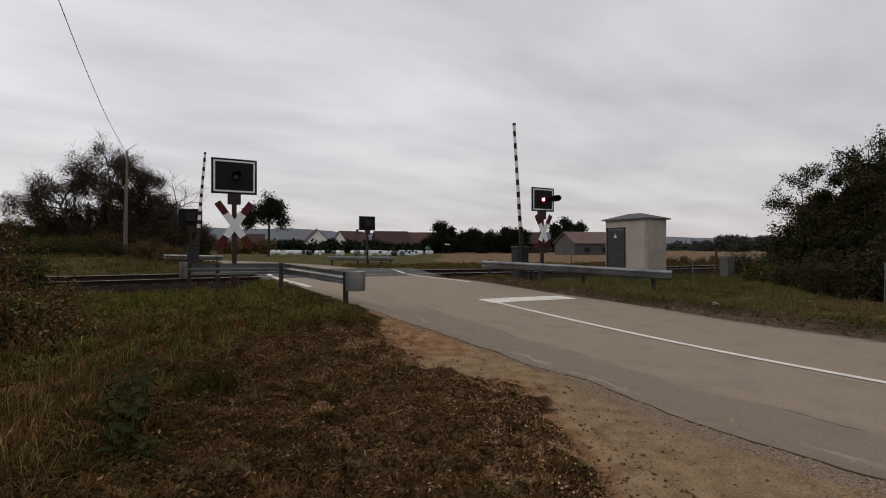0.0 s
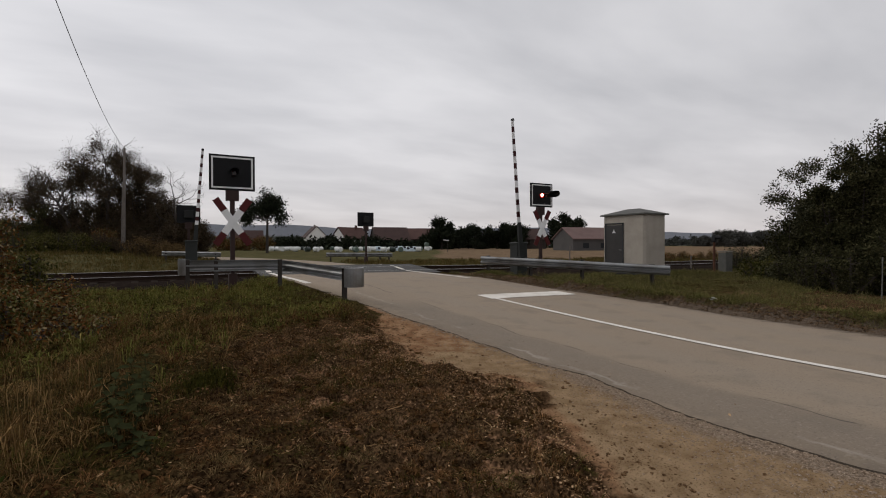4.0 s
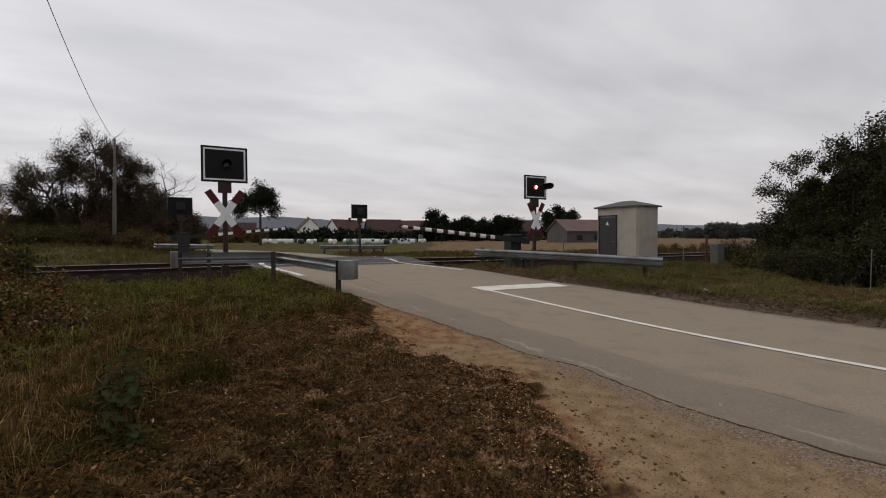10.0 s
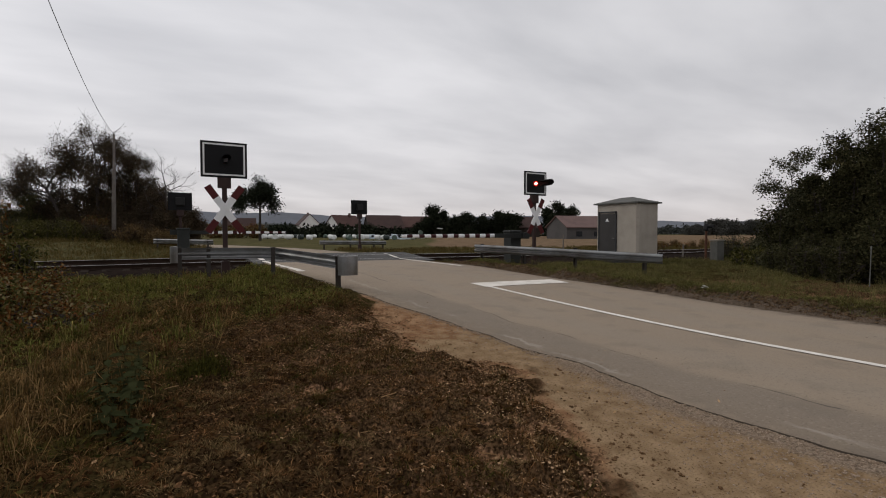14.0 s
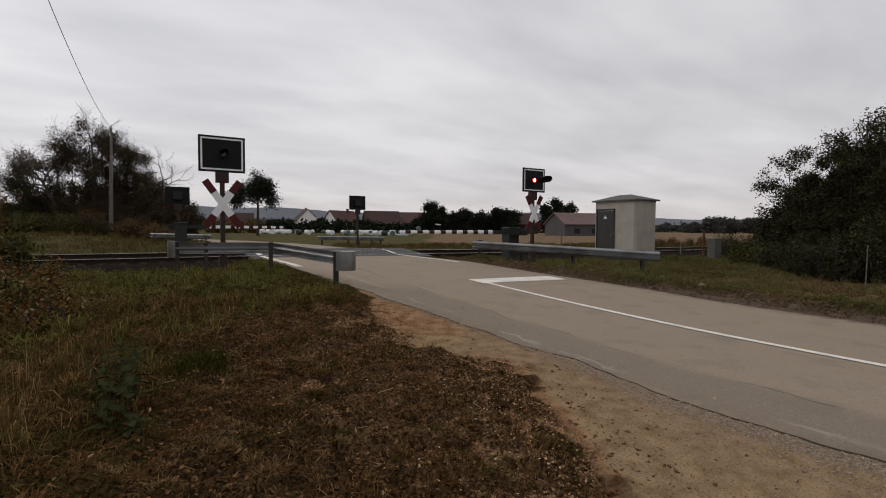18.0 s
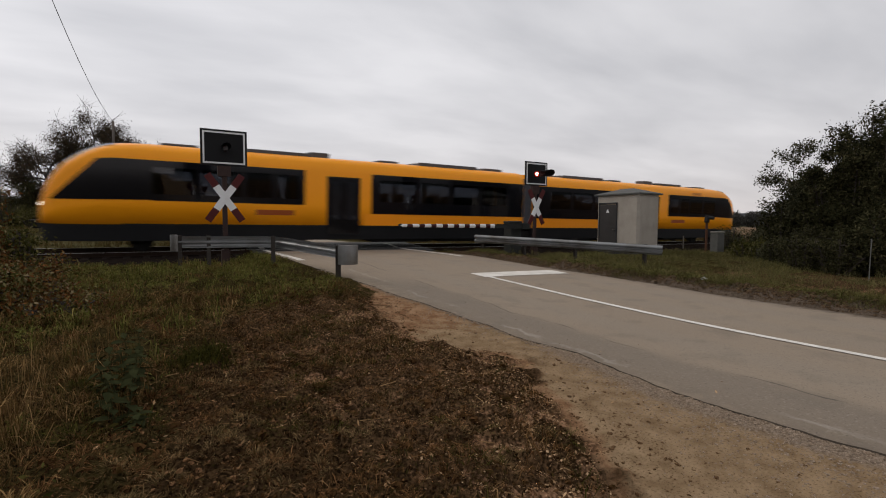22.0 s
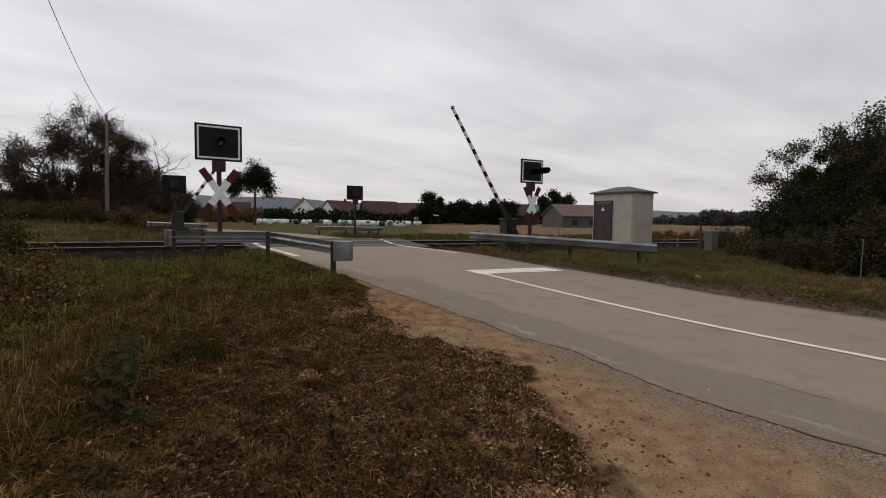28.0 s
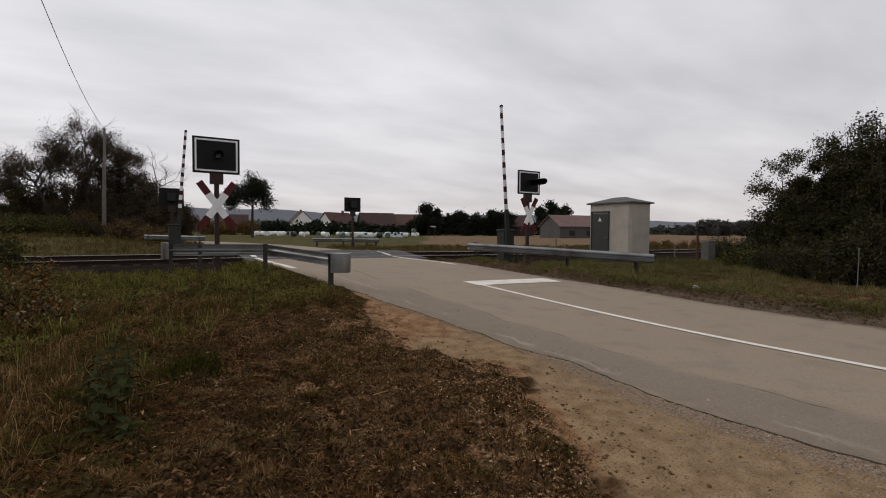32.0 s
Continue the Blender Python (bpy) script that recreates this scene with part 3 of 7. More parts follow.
    L(tc.outputs["Object"], bent.inputs[0])
    L(w3.outputs["Color"], bent.inputs[1])
    L(bent.outputs[0], vor.inputs["Vector"])
    crack = calc("MULTIPLY", calc("SUBTRACT", 1.0, soft(vor.outputs["Distance"], 0.0, 0.012)), soft(wobble(0.5), 0.5, 0.62))
    c = tinted(c, (0.07, 0.065, 0.06), calc("MULTIPLY", crack, 0.18))
    L(c, b.inputs["Base Color"])
    return m


# broken slab side, coloured dark to include the shadow at its step
EDGE = material("shaded_broken_asphalt_edge", (0.060, 0.048, 0.037), 0.95, 0.0, 0.4, 3, 40, 0.4, spec=0.0)
GRADE = 0.009
TRACK_Y, CANT = 22.0, 0.12


def rail_z(x):
    """Height of the near rail's head."""
    return 0.40 - GRADE * min(max(x - 3, 0), 30)


def surface_z(x, y, u):
    """Height of the road; over the crossing it follows the canted rails."""
    z = gz(x, y) + 0.014 + 0.025 * (1 - u * u)
    level = rail_z(x) + CANT * min(max((y - 21.25) / 1.5, -0.15), 1.2)
    f = float(smoothstep((7.0 - abs(y - 22)) / 4.5))
    return z * (1 - f) + level * f


def road_centre(y):
    return 7.0 - 0.011 * max(0.0, y - 31) ** 2


def build_road():
    ys = np.concatenate([np.arange(-60, 0, 2.0), np.arange(0, 20, 0.12), np.arange(20, 76, 1.0)])
    verts, faces = [], []
    cols = 13
    for y in ys:
        c = road_centre(y)
        n1 = noise.noise((0, y * 1.3, 5)) * 0.09 + noise.noise((0, y * 5, 7)) * 0.035
        x0 = float(lookup(ROAD_NEAR, y)) + (n1 if y < 14 else 0) + (c - 7.0)
        x1 = float(lookup(ROAD_FAR, y)) + (noise.noise((9, y * 0.9, 5)) * 0.07 + noise.noise((9, y * 4, 5)) * 0.04 if y < 16 else 0) + (c - 7.0)
        for i in range(cols):
            x = x0 + (x1 - x0) * i / (cols - 1)
            z = surface_z(x, y, 2 * i / (cols - 1) - 1)
            verts.append((x, y, z))
        a, b = verts[-cols], verts[-1]
        verts += [(a[0] - 0.035, y, a[2] - 0.12), (b[0] + 0.1, y, b[2] - 0.2)]
    w = cols + 2
    for r in range(len(ys) - 1):
        y = (ys[r] + ys[r + 1]) / 2
        if abs(y - 22) < 1.7:
            continue
        for i in range(cols - 1):
            k = r * w + i
            faces.append((k, k + 1, k + 1 + w, k + w))
        faces.append((r * w + cols, r * w, (r + 1) * w, (r + 1) * w + cols))
        faces.append((r * w + cols - 1, r * w + cols + 1, (r + 1) * w + cols + 1, (r + 1) * w + cols - 1))
    me = bpy.data.meshes.new("road")
    me.from_pydata(verts, [], faces)
    me.polygons.foreach_set("use_smooth", np.ones(len(me.polygons), bool))
    me.materials.append(asphalt())
    me.materials.append(EDGE)
    for k, f in enumerate(faces):
        if k % (cols + 1) == cols - 1:
            me.polygons[k].material_index = 1
    return tagged(new("road", me), "pale worn asphalt country road leading over the crossing", "road", kind="structure")


road = build_road()


def road_z(x, y):
    x0, x1 = float(lookup(ROAD_NEAR, y)), float(lookup(ROAD_FAR, y))
    u = (x - x0) / (x1 - x0) * 2 - 1
    return surface_z(x, y, u)


def painted(points, name="road_marking", label="worn white road line"):
    """A strip of paint through rows of (left x, left y, right x, right y)."""
    bm = bmesh.new()
    rows = []
    for x0, y0, x1, y1 in points:
        k = 7
        rows.append([bm.verts.new((x0 + (x1 - x0) * i / k, y0 + (y1 - y0) * i / k, road_z(x0 + (x1 - x0) * i / k, y0 + (y1 - y0) * i / k) + 0.009)) for i in range(k + 1)])
    for a, b in zip(rows, rows[1:]):
        for i in range(len(a) - 1):
            bm.faces.new((a[i], a[i + 1], b[i + 1], b[i]))
    bmesh.ops.recalc_face_normals(bm, faces=bm.faces[:])
    return part(name, bm, LINE, road, label)


painted([(7.02 + 0.012 * max(0, 10.2 - y) , y, 7.155 + 0.012 * max(0, 10.2 - y), y) for y in np.arange(-20, 10.3, 0.3)])
painted([(6.95 + 0.62 * i / 10, 9.75 + 0.75 * 0, 6.95 + 0.62 * i / 10, 10.45) for i in range(0, 47)], label="worn white stop line")
for lo, hi in ((14.8, 21.1), (21.4, 22.6), (22.95, 28.5)):
    painted([(9.42 + 0.07 * (y - 15), y, 9.60 + 0.07 * (y - 15), y) for y in np.arange(lo, hi, 0.15)])
    painted([(3.58, y, 3.80, y) for y in np.arange(lo, hi, 0.15)], label="white road line")


# ---- railway ----
def build_track():
    bm = bmesh.new()
    xs = list(np.arange(-160, 3.3, 1.2)) + list(np.arange(10.7, 220, 1.2))
    rng = np.random.default_rng(4)
    prof = [(-3.1, -0.50), (-2.1, -0.26), (-1.0, -0.19), (0, -0.15), (1.0, -0.09), (1.9, -0.1), (3.1, -0.4)]
    for a, b in ((-160, 3.4), (10.6, 220)):
        rows = []
        for x in np.arange(a, b + 0.01, 0.35 if a < 0 else 0.35):
            if abs(x) > 60 and round(x / 0.35) % 8:
                continue
            rows.append([bm.verts.new((x, TRACK_Y + y + rng.normal(0, 0.03), rail_z(x) + z + rng.normal(0, 0.018))) for y, z in prof])
        for r0, r1 in zip(rows, rows[1:]):
            for i in range(len(prof) - 1):
                bm.faces.new((r0[i], r0[i + 1], r1[i + 1], r1[i]))
    bmesh.ops.recalc_face_normals(bm, faces=bm.faces[:])
    part("ballast_bed", bm, BALLAST)
    tagged(bpy.data.objects["ballast_bed"], "brown weathered ballast bed under the rails", "ballast", kind="structure")
    outline = [(-0.07, -0.17), (0.07, -0.17), (0.07, -0.15), (0.012, -0.13), (0.012, -0.045), (0.036, -0.035), (0.036, -0.006), (-0.036, -0.006), (-0.036, -0.035), (-0.012, -0.045), (-0.012, -0.13), (-0.07, -0.15)]
    head = [(-0.034, -0.006), (0.034, -0.006), (0.030, 0.004), (-0.030, 0.004)]
    for side, cant in ((-0.7525, 0.0), (0.7525, CANT)):
        path = [(x, TRACK_Y + side, rail_z(x) + cant) for x in (-400, -160, -40, 3, 12, 22, 33, 80, 160, 403)]
        rail = part("rail", sweep(bmesh.new(), outline, path), RAIL)
        tagged(rail, "rusty steel rail with a polished head", "rail", "rails of the track")
        part("rail_head", sweep(bmesh.new(), head, path), RAIL_TOP, rail, "polished running surface")
    one = bmesh.new()
    prism(one, [(-0.15, 0), (0.15, 0), (0.11, 0.19), (-0.11, 0.19)], -1.3, 1.3, 1)
    first = part("sleeper", one, SLEEPER)
    first.matrix_basis = pose(-59.4, TRACK_Y, rail_z(-59.4) - 0.28, math.degrees(CANT / 1.5))
    tagged(first, "brown-stained concrete sleeper in the ballast", "sleeper", "sleepers of the track")
    for i in range(1, 260):
        x = -59.4 + i * 0.62
        if 3.0 < x < 11.0:
            continue
        s = share("sleeper", first.data, None, pose(x, TRACK_Y, rail_z(x) - 0.28, math.degrees(CANT / 1.5)))
        tagged(s, "brown-stained concrete sleeper in the ballast", "sleeper", "sleepers of the track")
    # panels of the crossing between and beside the rails
    deck = thing("crossing_deck", pose(0, 0, 0), "dark rubber panels between and beside the rails", "crossing", kind="structure")
    for x in np.arange(3.2, 10.6, 0.92):
        for y0, y1, cz in ((20.25, 21.18, -0.045), (21.34, 22.68, 0.055), (22.83, 23.75, 0.155)):
            bm = bmesh.new()
            box(bm, (0.9, y1 - y0, 0.12), (0, 0, -0.06), (math.degrees(CANT / 1.5), 0, 0), 0.01)
            p = part("panel", bm, RUBBER, deck)
            p.matrix_basis = pose(x + 0.46, (y0 + y1) / 2, rail_z(x + 0.46) + cz + 0.0)


build_track()


# ---- guard rails ----
W_BEAM = [(0.028, 0.0), (0.030, 0.012), (0.080, 0.052), (0.083, 0.085), (0.002, 0.142), (0.002, 0.168), (0.083, 0.225), (0.080, 0.258), (0.030, 0.298), (0.028, 0.31)]
W_BEAM += [(u - 0.007, v) for u, v in reversed(W_BEAM)]


def guard_rail(label, path, posts, flip=1, caps=()):
    """A steel crash barrier: W-beam along a path of (x, y, top height), posts at (x, y), rounded end caps."""
    x, y, _ = path[0]
    g = thing("guard_rail", pose(x, y, gz(x, y)), label, "guard rail", "guard rails at the crossing")
    o = Vector((x, y, gz(x, y)))
    pts = [Vector(p) - o - Vector((0, 0, 0.31)) for p in path]
    part("beam", sweep(bmesh.new(), [(u * flip, v) for u, v in W_BEAM], pts), GALV, g)
    for px, py in posts:
        top = min(path, key=lambda q: (q[0] - px) ** 2 + (q[1] - py) ** 2)[2]
        base = gz(px, py)
        bm = bmesh.new()
        h = top - base + 0.02
        box(bm, (0.10, 0.006, h + 0.3), (0, 0.047, h / 2 - 0.15))
        box(bm, (0.10, 0.006, h + 0.3), (0, -0.047, h / 2 - 0.15))
        box(bm, (0.006, 0.09, h + 0.3), (0, 0, h / 2 - 0.15))
        box(bm, (0.12, 0.12, 0.012), (0, 0, h), (0, 0, 0))
        part("post", bm, GALV_POST, g).matrix_basis = pose(px - o.x, py - o.y, base - o.z)
    for cx, cy, cz, turn, cr in caps:
        bm = bmesh.new()
        k = 12
        arc = [(cr * math.cos(a), cr * math.sin(a) - 0.06) for a in [math.pi * i / k for i in range(k + 1)]]
        inner = [(u * 0.95, v * 0.95) for u, v in reversed(arc)]
        prism(bm, arc + inner, -0.44, 0.0, 2)
        prism(bm, arc, -0.004, 0.002, 2)
        part("end_cap", bm, GALV, g, "rounded galvanised end cap").matrix_basis = pose(cx - o.x, cy - o.y, cz - o.z, 0, 0, turn)
    return g


def arc_path(points, steps=8):
    """Rounds a polyline of (x, y, z) with quadratic corners."""
    out = [points[0]]
    for a, b, c in zip(points, points[1:], points[2:]):
        a, b, c = Vector(a), Vector(b), Vector(c)
        p0, p2 = b + (a - b).normalized() * min(0.5, (a - b).length / 2), b + (c - b).normalized() * min(0.5, (c - b).length / 2)
        for i in range(steps + 1):
            t = i / steps
            out.append(tuple(p0 * (1 - t) ** 2 + b * 2 * t * (1 - t) + p2 * t * t))
    out.append(points[-1])
    return out


guard_rail("galvanised steel guard rail bent round the corner of the crossing", arc_path([(0.32, 14.8, 1.15), (2.75, 14.45, 1.14), (3.75, 10.75, 0.98)]),
           [(0.42, 14.85), (1.12, 14.78), (2.72, 14.15), (3.60, 11.05)], -1, [(0.30, 14.8, 1.19, 95, 0.17), (3.74, 10.72, 1.02, -165, 0.25)])
guard_rail("galvanised steel guard rail beside the road on a grassy verge", [(10.75, 15.8, 1.10), (12.2, 12.7, 1.0), (13.65, 9.55, 0.88)],
           [(10.95, 15.6), (11.75, 14.0), (12.55, 12.2), (13.5, 10.1)], 1)
guard_rail("galvanised steel guard rail beyond the track by the meadow", [(10.2, 35.6, 1.0), (12.4, 34.3, 0.99), (14.5, 33.1, 0.98)],
           [(10.5, 35.5), (12.2, 34.5), (13.7, 33.6), (14.3, 33.3)], 1)
guard_rail("galvanised steel guard rail beyond the track by the scrub", [(-0.4, 34.7, 1.22), (1.4, 33.7, 1.18), (2.8, 32.9, 1.15)],
           [(-0.2, 34.6), (1.2, 33.9), (2.5, 33.1)], 1)


# ---- flashing light signals with crosses ----
def signal(x, y, facing, label, hood_turn=0.0, crossed=True, board_z=3.66, cross_z=2.24, size=1.0, spread=0.42, hood_len=0.8, hood_r=0.12):
    base = gz(x, y)
    s = thing("crossing_signal", pose(x, y, base, 0, 0, facing), label, "level crossing signal", "flashing signals at the crossing")
    bz, cz = board_z - base, cross_z - base
    bm = bmesh.new()
    box(bm, (0.125, 0.10, bz - 0.45 + 0.3), (0, 0.05, (bz - 0.45) / 2 - 0.15), bevel=0.012)
    part("post", bm, POST_RED, s, "red-brown painted steel post")
    part("foot", box(bmesh.new(), (0.22, 0.22, 0.60), (0, 0.05, 0.18), bevel=0.03), POST_RED, s)
    part("bracket", box(bmesh.new(), (0.34, 0.16, 0.34), (0, 0.06, bz - 0.62), bevel=0.01), POST_RED, s)
    w, h = 1.14 * size, 0.95 * size
    part("board", box(bmesh.new(), (w, 0.05, h), (0, 0, bz), bevel=0.006), BLACK, s, "black rectangular backing board")
    part("housing", box(bmesh.new(), (0.42, 0.22, 0.42), (0, 0.14, bz), bevel=0.02), HOUSING, s, "dark grey lamp housing")
    bm = bmesh.new()
    d, b = 0.055, 0.045
    for sx, sz, ww, hh in ((0, 1, w - 2 * d, b), (0, -1, w - 2 * d, b), (1, 0, b, h - 2 * d - b * 2), (-1, 0, b, h - 2 * d - b * 2)):
        box(bm, (ww, 0.006, hh), (sx * (w / 2 - d - b / 2), -0.030, sz * (h / 2 - d - b / 2)))
    part("border", bm, WHITE, s, "white painted border").location = (0, 0, bz)
    # hood over the lamp: a tube open below towards its mouth
    bm = bmesh.new()
    r, n, ln = hood_r, 18, hood_len
    ring = []
    for j in range(n + 1):
        a = radians(-110) + radians(255) * j / n
        for yy, k in ((-0.026, 1.0), (-0.026 - ln * (0.5 + 0.5 * math.cos((j / n - 0.5) * 2.9) ** 0.6), 1.04)):
            ring.append(bm.verts.new((r * k * math.cos(a), yy, r * k * math.sin(a))))
    for j in range(n):
        bm.faces.new((ring[2 * j], ring[2 * j + 1], ring[2 * j + 3], ring[2 * j + 2]))
    bmesh.ops.solidify(bm, geom=bm.faces[:], thickness=0.006)
    part("hood", bm, BLACK, s, "black sun hood").matrix_basis = pose(0, 0, bz, 0, 0, hood_turn)
    # lamp insert: lit face towards the road, dark face behind; it swivels to flash
    lamp = part("lamp", bmesh.new(), LAMP, s, "red flashing lamp")
    bm = bmesh.new()
    bmesh.ops.create_cone(bm, cap_ends=True, segments=24, radius1=0.068, radius2=0.060, depth=0.02, matrix=pose(0, -0.02, 0, 90))
    bm.to_mesh(lamp.data)
    bm.free()
    lamp.matrix_basis = pose(0, -0.02, bz)
    part("lens", lens_mesh(), LENS, lamp, "dark red glass")
    # a glowing ring stands in for the lamp's red halo
    ring = part("halo_ring", rod(bmesh.new(), (0, -0.026, 0), (0, -0.012, 0), 0.105, 0.105, 24), LAMP_HALO, lamp, "glowing red ring in place of the lamp's halo")
    # the cross
    for k in (1, -1) if crossed else ():
        ang = math.degrees(math.atan2(0.66, spread * k))
        ln = 1.56
        bar = part("cross_bar", box(bmesh.new(), (ln * 0.5, 0.02, 0.19), (0, 0, 0)), WHITE, s, "white bar of the cross")
        bar.matrix_basis = pose(0, -0.045 - 0.011 * k, cz, 0, -ang, 0)
        for e in (1, -1):
            part("bar_tip", box(bmesh.new(), (ln * 0.25, 0.02, 0.19), (e * ln * 0.375, 0, 0)), RED, bar, "red end of the cross bar")
        if facing:
            part("bar_back", box(bmesh.new(), (ln * 1.005, 0.012, 0.195), (0, 0.032, 0)), DARKGREY, bar, "dark grey back of the bar")
    return s, lamp, bz


def lens_mesh():
    bm = bmesh.new()
    bmesh.ops.create_cone(bm, cap_ends=True, segments=24, radius1=0.112, radius2=0.108, depth=0.014, matrix=pose(0, 0.0, 0, 90))
    return bm


signal_a, lamp_a, lamp_za = signal(1.56, 14.8, 0, "black flashing-light board over a red and white cross on grass", 4, True, 3.61, 2.22, 1.05, 0.46, 0.42, 0.10)
signal_b, lamp_b, lamp_zb = signal(13.02, 14.85, 0, "black flashing-light board over a red and white cross beside the hut", 12, True, 3.54, 2.22, 1.0, 0.36, 0.78)
signal_c, lamp_c, lamp_zc = signal(0.9, 29.3, 180, "grey back of a flashing-light signal beyond the track", 0, False, 3.25)
signal_d, lamp_d, lamp_zd = signal(11.6, 31.0, 180, "dark back of a flashing-light signal by the meadow", 0, False, 3.3)


# ---- half barriers ----
DARKRED = material("dark_red_barrier_paint", (0.042, 0.007, 0.008), 0.5, 0.0, 0.12, 4, 60, 0.02)


def barrier(x, y, facing, label, length=5.2, pivot=1.22):
    base = gz(x, y)
    b = thing("barrier", pose(x, y, base, 0, 0, facing), label, "level crossing barrier", "half barriers at the crossing")
    part("cabinet", box(bmesh.new(), (0.54, 0.50, pivot + 0.14), (0.18, 0, pivot / 2 + 0.07), bevel=0.03), CABINET, b, "dark grey drive cabinet")
    part("cabinet_lid", box(bmesh.new(), (0.60, 0.56, 0.10), (0.18, 0, pivot + 0.17), bevel=0.04), CABINET, b)
    part("plinth", box(bmesh.new(), (0.72, 0.60, 0.14), (0.18, 0, 0.02), bevel=0.02), CONC_POST, b, "concrete plinth")
    arm = new("arm")
    arm.parent = b
    arm.matrix_basis = pose(0, -0.36, pivot)
    # fork and counterweight
    bm = bmesh.new()
    prism(bm, [(0.70, -0.12), (0.70, 0.12), (-1.05, 0.08), (-1.05, -0.08)], -0.05, 0.05, 1)
    arm2 = part("arm", bm, CABINET, b, "dark steel arm root with counterweight")
    arm2.matrix_basis = arm.matrix_basis.copy()
    bpy.data.objects.remove(arm)
    arm = arm2
    bm = bmesh.new()
    box(bm, (0.40, 0.16, 0.26), (0.56, 0, 0), bevel=0.02)
    part("counterweight", bm, CABINET, arm)
    n = 17
    x0 = -1.0
    for i in range(n):
        step = (length - 1.0) / n * (1.09 if i % 2 == 0 else 0.90)
        h0, h1 = 0.165 - 0.012 * (-x0 - 1), 0.165 - 0.012 * (step - x0 - 1)
        bm = bmesh.new()
        section = [(0.035, -0.5), (0.035, 0.5), (0.0, 0.5), (-0.03, 0.36), (-0.042, 0.12), (-0.042, -0.12), (-0.03, -0.36), (0.0, -0.5)]
        a = [bm.verts.new((x0, y, z * h0)) for y, z in section]
        b2 = [bm.verts.new((x0 - step, y, z * h1)) for y, z in section]
        for q in range(8):
            bm.faces.new((a[q], a[(q + 1) % 8], b2[(q + 1) % 8], b2[q]))
        bm.faces.new(a)
        bm.faces.new(b2)
        bmesh.ops.recalc_face_normals(bm, faces=bm.faces[:])
        part("stripe", bm, DARKRED if i % 2 else WHITE, arm)
        x0 -= step
    part("end_reflector", rod(bmesh.new(), (-length, -0.04, 0), (-length, 0.04, 0), 0.065, seg=14), BLACK, arm)
    return b, arm


barrier_r, arm_r = barrier(12.76, 16.2, 0, "red and white half barrier with dark drive cabinet by the road", 5.28, 1.38)
barrier_l, arm_l = barrier(1.15, 27.8, 180, "red and white half barrier with dark drive cabinet across the track", 5.0)


# ---- relay hut ----
def relay_hut():
    x, y, z0 = 18.1, 13.9, 0.10
    w, d, h = 1.45, 2.36, 2.78
    hut = thing("relay_hut", pose(x, y, z0), "pale concrete relay hut with a grey steel door beside the railway", "hut")
    bm = bmesh.new()
    c = 0.10
    prism(bm, [(0, c), (c, 0), (w - c, 0), (w, c), (w, d - c), (w - c, d), (c, d), (0, d - c)], -0.3, h, 2)
    part("wall", bm, CONCRETE, hut)
    bm = bmesh.new()
    prism(bm, [(-0.02, c - 0.01), (c - 0.01, -0.02), (w - c + 0.01, -0.02), (w + 0.02, c - 0.01), (w + 0.02, d - c), (w - c, d + 0.02), (c, d + 0.02), (-0.02, d - c)], -0.32, 0.16, 2)
    part("plinth", bm, DARKGREY, hut, "dark plinth")
    bm = bmesh.new()
    o = 0.09
    lo = [bm.verts.new(p) for p in ((-o, -o, h), (w + o, -o, h), (w + o, d + o, h), (-o, d + o, h))]
    hi = [bm.verts.new(p) for p in ((-o, -o, h + 0.06), (w + o, -o, h + 0.06), (w + o, d + o, h + 0.06), (-o, d + o, h + 0.06))]
    ap = [bm.verts.new((w / 2, d * 0.36, h + 0.33)), bm.verts.new((w / 2, d * 0.64, h + 0.33))]
    bm.faces.new(lo)
    for i in range(4):
        bm.faces.new((lo[i], lo[(i + 1) % 4], hi[(i + 1) % 4], hi[i]))
    for f in ((hi[0], hi[1], ap[0]), (hi[1], hi[2], ap[1], ap[0]), (hi[2], hi[3], ap[1]), (hi[3], hi[0], ap[0], ap[1])):
        bm.faces.new(f)
    bmesh.ops.recalc_face_normals(bm, faces=bm.faces[:])
    part("roof", bm, ROOF_FELT, hut, "grey overhanging roof slab")
    door = part("door", box(bmesh.new(), (0.05, 0.94, 2.24), (-0.012, 1.66, 1.22), bevel=0.008), DOOR_GREY, hut, "grey steel door")
    bm = bmesh.new()
    for yy, hh in ((1.16, 2.36), (2.16, 2.36)):
        box(bm, (0.07, 0.05, hh), (-0.02, yy, 1.26))
    box(bm, (0.07, 1.05, 0.05), (-0.02, 1.66, 2.42))
    part("door_frame", bm, DARKGREY, hut)
    part("handle", box(bmesh.new(), (0.06, 0.12, 0.03), (-0.06, 1.28, 1.2), bevel=0.006), GALV, door)
    bm = bmesh.new()
    prism(bm, [(1.56, 1.98), (1.76, 1.98), (1.66, 2.15)], -0.046, -0.040, 0)
    part("warning_plate", bm, WHITE, door, "small pale triangular plate")
    for k in range(5):
        part("vent_slat", box(bmesh.new(), (0.02, 0.5, 0.02), (-0.045, 1.66, 0.35 + k * 0.05), (0, 30, 0)), DOOR_GREY, door)
    return hut


relay_hut()


# ---- train ----
SEAT = material("dark_blue_seat_cloth", (0.012, 0.016, 0.035), 0.9, 0.0, 0.2, 3, 40, 0.1)
TINTED = material("tinted_clear_glass", (0.15, 0.16, 0.18), 0.0, 0.0, 0.02, 1.0, 30, 0.0, glass=1.0)


